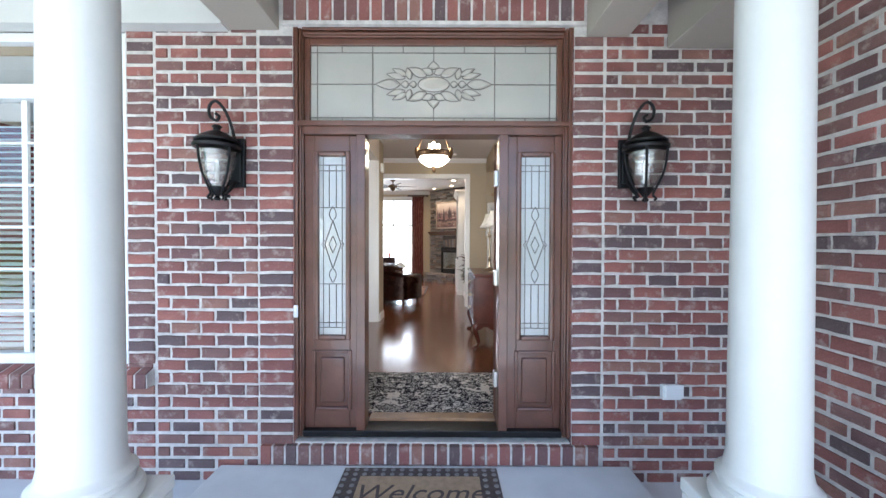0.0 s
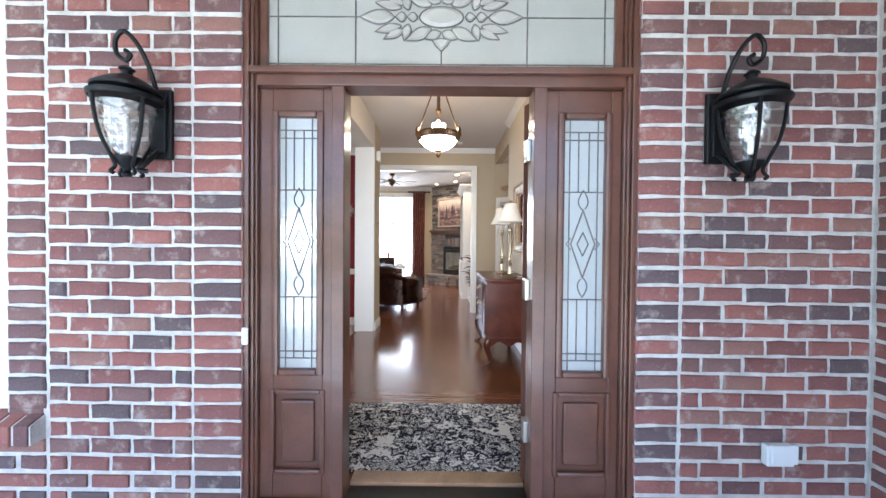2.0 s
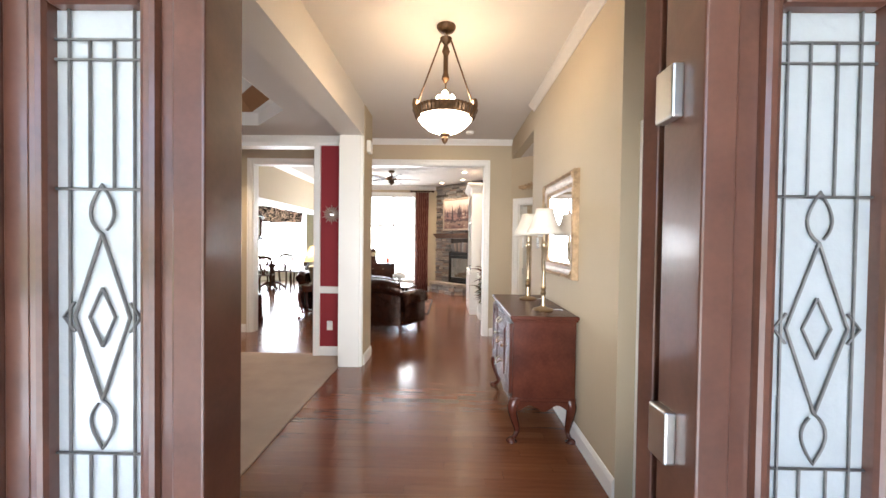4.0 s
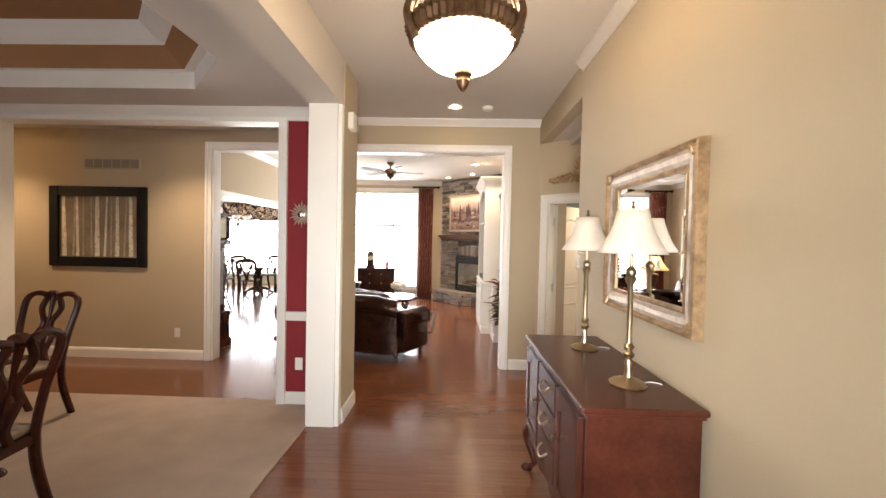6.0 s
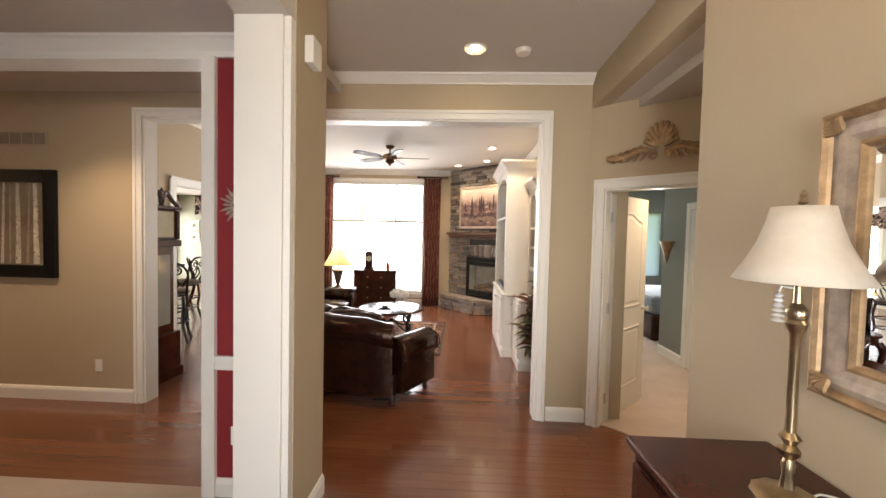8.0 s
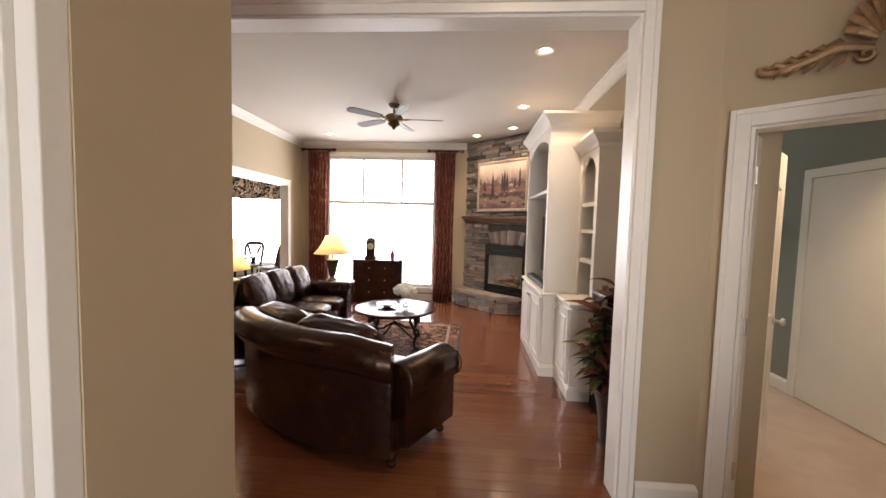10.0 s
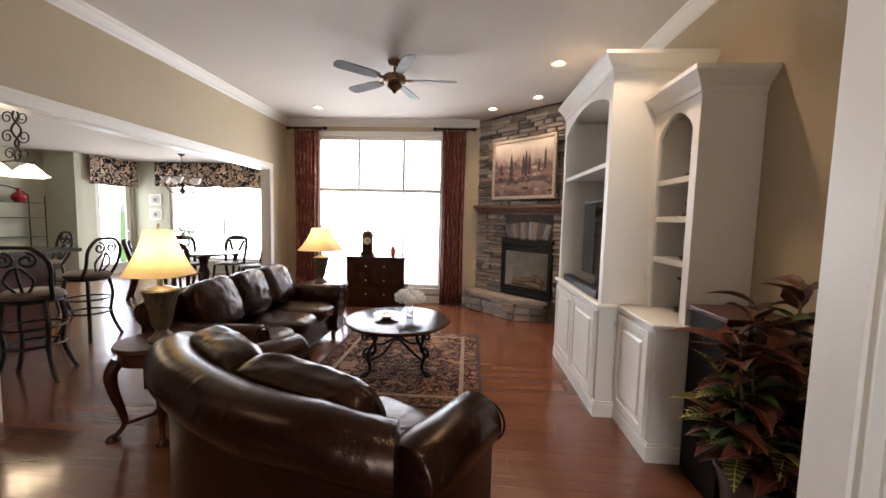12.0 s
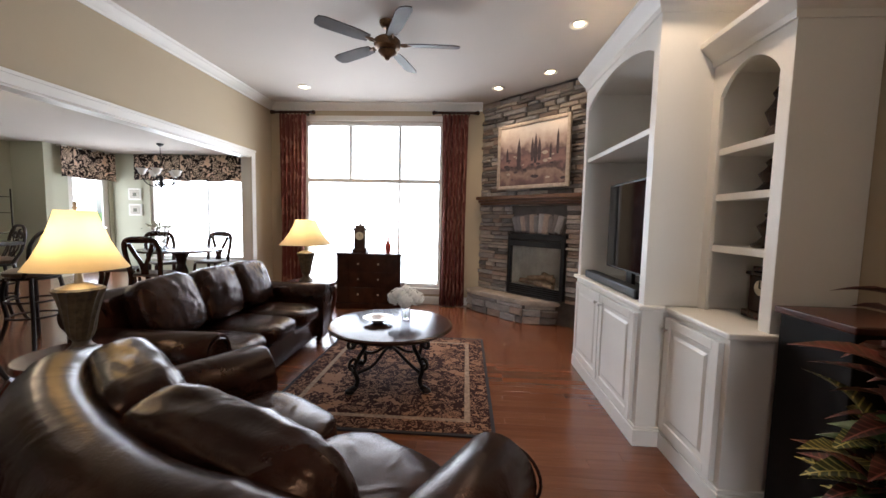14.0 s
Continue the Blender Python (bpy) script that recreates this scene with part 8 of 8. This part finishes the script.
veins(M_LEAF, (0.20, 0.06, 0.04), 0.4)
M_LEAFG = mat("green_croton_leaf", (0.045, 0.075, 0.022), 0.4, vary=0.4, scale=12, spec=0.4)
veins(M_LEAFY, (0.40, 0.33, 0.09), 0.8)
LEAVES = [leaf_mesh("leaf", 0.27, 0.052, M_LEAF), leaf_mesh("leaf", 0.24, 0.060, M_LEAF), leaf_mesh("leaf", 0.25, 0.058, M_LEAFY), leaf_mesh("leaf", 0.19, 0.045, M_LEAFG)]
rl = random.Random(21)
for i, (sx, sy, h) in enumerate(((-0.12, -0.05, 0.55), (0.05, 0.0, 0.86), (-0.05, 0.05, 0.76), (0.10, -0.05, 0.70), (-0.14, 0.04, 0.40), (0.0, -0.10, 0.34), (-0.16, -0.04, 0.66), (0.08, -0.10, 0.48), (-0.13, -0.10, 0.22), (0.03, -0.14, 0.20), (-0.17, 0.0, 0.28))):
    bm = bmesh.new()
    top = Vector((sx * 1.3, sy * 1.3, 0.36 + h))
    tube(bm, [(sx * 0.4, sy * 0.4, 0.35), (sx, sy, 0.36 + h * 0.5), top], [0.010, 0.008, 0.005], 6)
    part("stem", bm, M_STEM, pl)
    for j in range(19):
        t = 0.35 + 0.65 * j / 18
        a = j * 137.5 + i * 50
        ob = new("leaf", LEAVES[(2 if (h < 0.50 and rl.random() < 0.5) else rl.choice((0, 1, 0, 1, 3)))])
        ob.parent = pl
        base = Vector((sx * (0.4 + 0.9 * t), sy * (0.4 + 0.9 * t), 0.36 + h * t))
        ob.matrix_basis = Matrix.Translation(base) @ pose(0, 0, 0, 0, 0, a) @ pose(0, 0, 0, 35 * t - 5 + rl.uniform(-15, 15), rl.uniform(-20, 20), 0) @ Matrix.Scale(rl.uniform(0.65, 1.05), 4)

# ---- kitchen and breakfast nook ----
M_VALANCE = veined("dark_floral_valance", (0.025, 0.018, 0.018), (0.85, 0.66, 0.50), 4.2, (0.36, 0.12, 0.09), crisp=True)
M_RATTAN = mat("brown_stool_leather", (0.10, 0.07, 0.05), 0.6, vary=0.3, scale=10)
# nook window
w = thing("window_nook", (-6.36, 17.03, 0.32), "wide white nook window", "window")
w["kind"] = "structure"
part("window_frame", boxes((-1.36, -1.30, 0, 0.1, 0, 2.13), (1.30, 1.36, 0, 0.1, 0, 2.13), (-1.30, 1.30, 0, 0.1, 0, 0.06), (-1.30, 1.30, 0, 0.1, 2.07, 2.13), (-0.02, 0.02, 0.02, 0.08, 0.06, 2.07), bevel=0.005), M_TRIM, w)
for a, b in ((-1.30, -0.02), (0.02, 1.30)):
    p_ = part("pane", boxes((a - 0.004, b + 0.004, 0.05, 0.056, 0.055, 2.075)), M_PANE, w)
    p_.visible_shadow = False
part("window_sill", boxes((-1.41, 1.41, -0.08, -0.002, -0.03, 0), bevel=0.004), M_TRIM, w)


def valance(at, rz, width, k=1.0):
    v = thing("valance", at, "dark floral fabric valance over the nook glazing", "valance", "nook valances", rz)
    bm = bmesh.new()
    n, prev = 60, None
    for i in range(n + 1):
        t = i / n
        x = (t - 0.5) * width
        y = -0.10 + 0.012 * math.sin(t * width * 22)
        z0 = 0.015 * math.sin(t * width * 9)
        vs = [bm.verts.new((x, y - 0.01, z0)), bm.verts.new((x, y, 0.30 * k)), bm.verts.new((x, y, 0.58 * k))]
        if prev:
            bm.faces.new((prev[0], vs[0], vs[1], prev[1]))
            bm.faces.new((prev[1], vs[1], vs[2], prev[2]))
        prev = vs
    p_ = part("fabric", bm, M_VALANCE, v, smooth=80)
    p_.modifiers.new("thick", "SOLIDIFY").thickness = 0.006
    part("board", boxes((-width / 2, width / 2, -0.095, -0.001, 0.58 * k - 0.02, 0.58 * k)), M_TRIM, v)


valance((-6.56, 17.0, 2.10), 0, 2.86)
o = PATIO @ Vector((0.65, -0.122, 2.06))
valance(tuple(o), 86, 1.10, 1.08)
# patio door
pd = thing("door_patio", tuple(PATIO @ Vector((0.285, -0.06, 0))), "white glazed patio door", "door", rz=86)
pd["kind"] = "structure"
part("leaf_frame", boxes((0.0, 0.12, -0.02, 0.025, 0.0, 2.19), (0.73, 0.85, -0.02, 0.025, 0.0, 2.19), (0.12, 0.73, -0.02, 0.025, 0, 0.24), (0.12, 0.73, -0.02, 0.025, 2.07, 2.19), bevel=0.004), M_TRIM, pd)
p_ = part("pane", boxes((0.11, 0.74, -0.002, 0.004, 0.23, 2.08)), M_PANE, pd)
p_.visible_shadow = False
part("lever", boxes((0.73, 0.80, -0.08, -0.02, 0.98, 1.02), bevel=0.008), M_CHROME, pd)
for z in (1.29, 1.65):
    f_ = thing("small_picture", (-8.07, 17.0, z), "small botanical print in a pale frame on the nook wall", "picture", "nook prints")
    part("frame", boxes((-0.16, 0.16, -0.025, -0.001, 0, 0.27), bevel=0.005), M_TRIM, f_)
    part("print", boxes((-0.12, 0.12, -0.028, -0.0255, 0.035, 0.235)), mat("botanical_print", (0.50, 0.46, 0.38), 0.6, vary=0.2, scale=20), f_)
    part("motif", boxes((-0.045, 0.045, -0.030, -0.0285, 0.09, 0.17)), mat("print_motif", (0.16, 0.16, 0.12), 0.6), f_)


def iron_chair(at, rz):
    c = thing("nook_chair", at, "dark wood nook chair with a scrolled open back", "chair", "nook chairs", rz)
    part("seat", boxes((-0.21, 0.21, -0.21, 0.20, 0.44, 0.485), bevel=0.02), M_RATTAN, c)
    for s in (-1, 1):
        bm = bmesh.new()
        tube(bm, curve_pts([(s * 0.19, -0.19, 0.44), (s * 0.20, -0.21, 0.22), (s * 0.185, -0.19, 0.0)], 4), 0.024, 7)
        part("front_leg", bm, M_WALNUT, c, smooth=True)
        bm = bmesh.new()
        tube(bm, curve_pts([(s * 0.18, 0.28, 0), (s * 0.19, 0.20, 0.30), (s * 0.19, 0.19, 0.47), (s * 0.215, 0.24, 0.75), (s * 0.20, 0.29, 0.93), (s * 0.12, 0.31, 0.985), (0, 0.315, 0.995)], 5), 0.032, 7)
        part("back_post", bm, M_WALNUT, c, smooth=True)
        bm = bmesh.new()
        tube(bm, curve_pts([(s * 0.02, 0.20, 0.48), (s * 0.03, 0.22, 0.62), (s * 0.10, 0.25, 0.78), (s * 0.15, 0.285, 0.92)], 5), 0.030, 6)
        part("splat", bm, M_WALNUT, c, smooth=True)
    part("crest_rail", boxes((-0.17, 0.17, 0.29, 0.315, 0.93, 0.99), bevel=0.01), M_WALNUT, c)


NT = (-5.2, 14.72)
t = thing("nook_table", (*NT, 0), "round dark wood pedestal table in the nook", "dining table")
bm = bmesh.new()
lathe(bm, [(0.58, 0.725), (0.62, 0.735), (0.62, 0.755), (0.60, 0.762)], segs=48)
part("tabletop", bm, M_WALNUT, t, smooth=True)
bm = bmesh.new()
lathe(bm, [(0.10, 0.06), (0.12, 0.10), (0.07, 0.2), (0.10, 0.38), (0.06, 0.5), (0.08, 0.62), (0.16, 0.72)], segs=24)
part("pedestal", bm, M_WALNUT, t, smooth=True)
for k in range(4):
    bm = bmesh.new()
    tube(bm, curve_pts([(0.05, 0, 0.16), (0.2, 0, 0.14), (0.34, 0, 0.04), (0.40, 0, 0.02)], 4), [0.04] * 6 + [0.03] * 7, 8)
    part("foot", turn(bm, pose(0, 0, 0, 0, 0, 45 + 90 * k)), M_WALNUT, t, smooth=True)
for k, a in enumerate((39, 92, 146, 215, 283)):
    ar_ = radians(a)
    iron_chair((NT[0] + 0.80 * math.cos(ar_), NT[1] + 0.80 * math.sin(ar_), 0), a - 90)
fv = thing("flower_vase", (NT[0] - 0.20, NT[1] - 0.14, 0.762), "tall glass vase of pale flowers on the nook table", "vase")
bm = bmesh.new()
lathe(bm, [(0.04, 0), (0.03, 0.02), (0.05, 0.2), (0.06, 0.22)], segs=18)
part("vase", bm, M_SEEDED, fv, smooth=True)
bm = bmesh.new()
for i in range(160):
    d = Vector((rf.gauss(0, 1), rf.gauss(0, 1), rf.gauss(0.3, 0.7)))
    c_ = Vector((d.x * 0.10, d.y * 0.10, 0.36 + d.z * 0.07))
    s1 = Vector((rf.uniform(-1, 1), rf.uniform(-1, 1), rf.uniform(-1, 1))).normalized() * 0.022
    s2 = s1.orthogonal().normalized() * 0.016
    bm.faces.new([bm.verts.new(c_ + q) for q in (s1, s2, -s1, -s2)])
for i in range(9):
    a = i * 0.7
    tube(bm, [(0, 0, 0.1), (0.10 * math.cos(a), 0.10 * math.sin(a), 0.36)], 0.003, 4)
tagged(part("flowers", bm, mat("pale_flowers", (0.55, 0.55, 0.45), 0.8, vary=0.4, scale=20), fv), kind="stuff")
# chandelier
cl = thing("chandelier", (-6.38, 15.75, 2.7), "iron chandelier with frosted glass shades over the nook table", "chandelier")
bm = bmesh.new()
lathe(bm, [(0.02, -0.05), (0.06, -0.02), (0.065, 0)], segs=16)
part("canopy", bm, M_IRON, cl, smooth=True)
bm = bmesh.new()
tube(bm, [(0, 0, -0.03), (0, 0, -0.80)], 0.006, 6)
lathe(bm, [(0.01, -0.86), (0.04, -0.80), (0.025, -0.72), (0.045, -0.66), (0.012, -0.60)], segs=14)
part("stem", bm, M_IRON, cl, smooth=True)
for k in range(5):
    a = 72 * k + 10
    bm = bmesh.new()
    tube(bm, curve_pts([(0.02, 0, -0.72), (0.10, 0, -0.82), (0.22, 0, -0.78), (0.29, 0, -0.66), (0.29, 0, -0.62)], 5), 0.011, 6)
    part("arm", turn(bm, pose(0, 0, 0, 0, 0, a)), M_IRON, cl, smooth=True)
    bm = bmesh.new()
    lathe(bm, [(0.03, -0.62), (0.055, -0.58), (0.075, -0.53), (0.10, -0.50), (0.094, -0.50), (0.07, -0.53)], (0.29, 0, 0), 20)
    part("shade", turn(bm, pose(0, 0, 0, 0, 0, a)), mat("frosted_glass", (0.85, 0.83, 0.78), 0.5), cl, smooth=True)

# breakfast bar with stools
b = thing("breakfast_bar", (-6.0, 11.55, 0), "breakfast bar with a dark stone top in the kitchen", "counter")
part("base", boxes((-1.0, 1.15, -0.30, 0.30, 0, 1.02), bevel=0.005), M_CHERRY, b)
part("worktop", boxes((-1.05, 1.40, -0.45, 0.45, 1.02, 1.06), bevel=0.008), mat("dark_speckled_granite", (0.05, 0.045, 0.04), 0.15, vary=0.6, scale=80, spec=0.6), b)


def bar_stool(at, rz):
    c = thing("bar_stool", at, "wrought iron bar stool with a scrolled back and brown seat", "bar stool", "bar stools", rz)
    bm = bmesh.new()
    lathe(bm, [(0.17, 0.70), (0.205, 0.715), (0.21, 0.745), (0.17, 0.775), (0.05, 0.785)], segs=28)
    part("seat", bm, M_RATTAN, c, smooth=True)
    bm = bmesh.new()
    lathe(bm, [(0.19, 0.675), (0.19, 0.70)], segs=24)
    part("seat_ring", bm, M_IRON, c)
    for sx in (-1, 1):
        for sy in (-1, 1):
            bm = bmesh.new()
            tube(bm, curve_pts([(sx * 0.13, sy * 0.13, 0.69), (sx * 0.15, sy * 0.15, 0.50), (sx * 0.135, sy * 0.135, 0.28), (sx * 0.18, sy * 0.18, 0.06), (sx * 0.205, sy * 0.205, 0.0)], 5), 0.018, 7)
            part("leg", bm, M_IRON, c, smooth=True)
    for z, r_ in ((0.30, 0.195), (0.46, 0.20)):
        bm = bmesh.new()
        tube(bm, [(r_ * math.cos(a * math.pi / 12), r_ * math.sin(a * math.pi / 12), z) for a in range(25)], 0.011, 6)
        part("foot_ring", bm, M_IRON, c, smooth=True)
    bm = bmesh.new()
    tube(bm, curve_pts([(-0.17, 0.10, 0.70), (-0.19, 0.18, 0.85), (-0.20, 0.22, 1.02), (-0.12, 0.24, 1.14), (0, 0.245, 1.16), (0.12, 0.24, 1.14), (0.20, 0.22, 1.02), (0.19, 0.18, 0.85), (0.17, 0.10, 0.70)], 5), 0.017, 7)
    part("back_frame", bm, M_IRON, c, smooth=True)
    for s in (-1, 1):
        bm = bmesh.new()
        tube(bm, spiral((s * 0.07, 0.23, 1.05), 0.065, 0.02, 1.3, start=math.pi / 2), 0.011, 6)
        tube(bm, curve_pts([(s * 0.03, 0.14, 0.76), (s * 0.09, 0.19, 0.88), (s * 0.02, 0.22, 0.99)], 5), 0.011, 6)
        part("back_scroll", bm, M_IRON, c, smooth=True)
    bm = bmesh.new()
    tube(bm, [(0, 0.13, 0.74), (0, 0.19, 0.88), (0, 0.23, 1.0)], 0.011, 6)
    part("back_bar", bm, M_IRON, c, smooth=True)


bar_stool((-4.10, 11.10, 0), -150)
bar_stool((-4.72, 12.15, 0), -88)
bar_stool((-6.1, 12.85, 0), -20)
# kitchen pendant
p = thing("kitchen_pendant", (-5.7, 12.3, 2.7), "scrolled iron pendant with three white glass shades", "pendant light")
bm = bmesh.new()
lathe(bm, [(0.08, -0.02), (0.09, 0.0)], segs=20)
part("canopy", bm, M_IRON, p)
bm = bmesh.new()
tube(bm, curve_pts([(0, 0, -0.02), (0.05, 0, -0.15), (-0.05, 0, -0.30), (0.04, 0, -0.45), (-0.03, 0, -0.58), (0, 0, -0.68)], 6), 0.010, 7)
tube(bm, curve_pts([(0, 0.02, -0.02), (-0.05, 0.02, -0.15), (0.05, 0.02, -0.30), (-0.04, 0.02, -0.45), (0.03, 0.02, -0.58), (0, 0, -0.68)], 6), 0.010, 7)
part("scroll_stem", bm, M_IRON, p, smooth=True)
for s in (-1, 1):
    for z, r_ in ((-0.16, 0.075), (-0.38, 0.085), (-0.58, 0.07)):
        bm = bmesh.new()
        tube(bm, spiral((s * (r_ + 0.02), 0, z), r_, 0.022, 1.35, start=math.pi if s > 0 else 0), 0.007, 6)
        part("scroll", bm, M_IRON, p, smooth=True)
for k in range(3):
    a = radians(120 * k)
    bm = bmesh.new()
    lathe(bm, [(0.035, -0.70), (0.08, -0.745), (0.125, -0.80), (0.175, -0.84), (0.168, -0.84), (0.065, -0.75)], (0.16 * math.cos(a), 0.16 * math.sin(a), 0), 20)
    part("shade", bm, glow("lit_opal_glass", (1.0, 0.85, 0.6), 1.6), p, smooth=True)
    bm = bmesh.new()
    tube(bm, [(0, 0, -0.66), (0.16 * math.cos(a), 0.16 * math.sin(a), -0.70)], 0.011, 6)
    part("arm", bm, M_IRON, p)
bulb((-5.7, 12.3, 1.84), 5, 0.14)
# baker's rack
k = thing("bakers_rack", (-9.17, 14.85, 0), "black wire baker's rack with glass shelves against the kitchen wall", "shelf rack", rz=90)
for s in (-1, 1):
    for y in (-0.18, 0.18):
        bm = bmesh.new()
        tube(bm, [(s * 0.45, y, 0), (s * 0.45, y, 1.75)], 0.012, 6)
        part("post", bm, M_IRON, k)
for z in (0.45, 0.92, 1.30, 1.60):
    part("shelf", boxes((-0.44, 0.44, -0.17, 0.17, z - 0.006, z + 0.006), bevel=0.002), M_IRON, k)
bm = bmesh.new()
tube(bm, curve_pts([(-0.45, 0.18, 1.75), (-0.3, 0.18, 1.85), (0, 0.18, 1.92), (0.3, 0.18, 1.85), (0.45, 0.18, 1.75)], 6), 0.012, 6)
part("top_arch", bm, M_IRON, k, smooth=True)
v = thing("red_vase", (-9.14, 14.98, 1.606), "round red ceramic vase on the baker's rack", "vase")
bm = bmesh.new()
lathe(bm, [(0.06, 0), (0.11, 0.05), (0.12, 0.11), (0.08, 0.17), (0.03, 0.20), (0.035, 0.25), (0.045, 0.27)], segs=24)
part("body", bm, mat("red_glaze", (0.30, 0.02, 0.02), 0.15, coat=0.4), v, smooth=True)

# ---- bricks ----
OFF = Vector((0, 0, 0))
rest = bmesh.new()
rows = stack(-0.815 - 0.245, -0.815, ZB + 5 * COURSE, 2.80) + field(-1.77, -1.06, ZB, 2.80) + stack(-1.97, -1.77, 0.46, 2.80) + field(-4.9, -1.77, ZB, 0.31) + stack(1.092, 1.31, ZB + 5 * COURSE, 2.80) + field(1.31, 2.228, ZB, 2.80)
rows += field(-1.06, 1.31, ZB, ZB + 3.2 * COURSE) + field(-1.97, -1.785, 0.31, 0.46)
lay_bricks(wall_bricks, rest, rows, pose(0, BF, 0), lambda a, b, z: 0.1 < z < 2.35 and a > -2.0)
# side faces of the bricks that turn into the entry
for i in range(33):
    z = ZB + (5 + i) * COURSE
    box(rest, -0.823, -0.8155, BF + 0.006, BF + 0.075, z + JOINT / 2, z + COURSE - JOINT / 2)
    box(rest, 1.0925, 1.100, BF + 0.006, BF + 0.075, z + JOINT / 2, z + COURSE - JOINT / 2)
tagged(part("brick_field", rest, M_BRICKS, wall_bricks), kind="stuff")
rest = bmesh.new()
lay_bricks(wall_return, rest, field(-4.205, -0.2, ZB, 3.0), pose(2.228, 0, 0, 0, 0, -90), lambda a, b, z: a < -2.9 and 0.6 < z < 1.7)
tagged(part("brick_field", rest, M_BRICKS, wall_return), kind="stuff")

# ---- hardwood floor ----
OFF = Vector((0, 0, 0))


def wood_planks(name, island):
    m = choice(name, ((0.142, 0.050, 0.022), (0.156, 0.057, 0.025), (0.132, 0.046, 0.020), (0.149, 0.053, 0.023), (0.164, 0.060, 0.027)), rough=0.22, bump=0.03, bump_scale=70, island=island, spec=0.5, vary=0.13)
    n, l = m.node_tree.nodes, m.node_tree.links
    mp = n.new("ShaderNodeMapping")
    mp.inputs["Scale"].default_value = (0.9, 14, 14)
    co = next(x for x in n if x.type == "TEX_COORD")
    l.new(co.outputs["Object"], mp.inputs[0])
    for x in [x for x in n if x.type == "TEX_NOISE"]:
        l.new(mp.outputs[0], x.inputs["Vector"])
        x.inputs["Scale"].default_value = 3.0 if x.inputs["Scale"].default_value < 20 else 12.0
    n["Principled BSDF"].inputs["Coat Weight"].default_value = 0.4
    n["Principled BSDF"].inputs["Coat Roughness"].default_value = 0.11
    return m


M_PLANK, M_PLANKS = wood_planks("cherry_floorboard", False), wood_planks("cherry_floorboards", True)
floor_wood = structure("floor_wood", boxes((-10.4, 2.6, 4.33, 17.3, -0.012, -0.006)), M_PLANKS, "glossy reddish-brown hardwood strip floor", "floor")
PW = 0.083
rest = bmesh.new()
PLANKS, count = {}, 0
y, row = 4.33 + 0.18, 0
while y < 17.2:
    x = -10.4 + random.Random(row).uniform(-0.8, 0)
    rr = random.Random(row + 500)
    while x < 2.6:
        L = round(rr.uniform(0.6, 1.5), 1)
        a, b = max(x, -10.4), min(x + L, 2.6)
        x += L
        inside = -1.6 < (a + b) / 2 < 1.2 and 6.9 < y < 9.4 or -0.9 < (a + b) / 2 < 1.1 and (5.3 < y <= 6.9 or 9.4 <= y < 13.4)
        dining = b < -1.0 and y < 8.2
        if b - a < 0.05 or dining:
            continue
        if inside and count < 300 and a > -10.39 and b < 2.59:
            if L not in PLANKS:
                bm = bmesh.new()
                vs = [[bm.verts.new((sx * (L / 2 - e), sy * (PW / 2 - e), z)) for sx, sy in ((-1, -1), (1, -1), (1, 1), (-1, 1))] for e, z in ((0.0002, -0.008), (0.0002, -0.0006), (0.0009, 0.0))]
                for r0, r1 in zip(vs, vs[1:]):
                    for i in range(4):
                        bm.faces.new((r0[i], r0[(i + 1) % 4], r1[(i + 1) % 4], r1[i]))
                bm.faces.new(vs[2])
                PLANKS[L] = mesh_of("plank", bm, M_PLANK)
            ob = new("plank", PLANKS[L])
            ob.parent = floor_wood
            ob.location = ((a + b) / 2, y + PW / 2, 0)
            count += 1
        else:
            vs = [rest.verts.new(p) for p in ((a + 0.0004, y + 0.0004, 0), (b - 0.0004, y + 0.0004, 0), (b - 0.0004, y + PW - 0.0004, 0), (a + 0.0004, y + PW - 0.0004, 0))]
            lo = [rest.verts.new((v.co.x, v.co.y, -0.006)) for v in vs]
            rest.faces.new(vs)
            for i in range(4):
                rest.faces.new((vs[i], vs[(i + 1) % 4], lo[(i + 1) % 4], lo[i]))
    y += PW
    row += 1
tagged(part("plank_field", rest, M_PLANKS, floor_wood), kind="stuff")
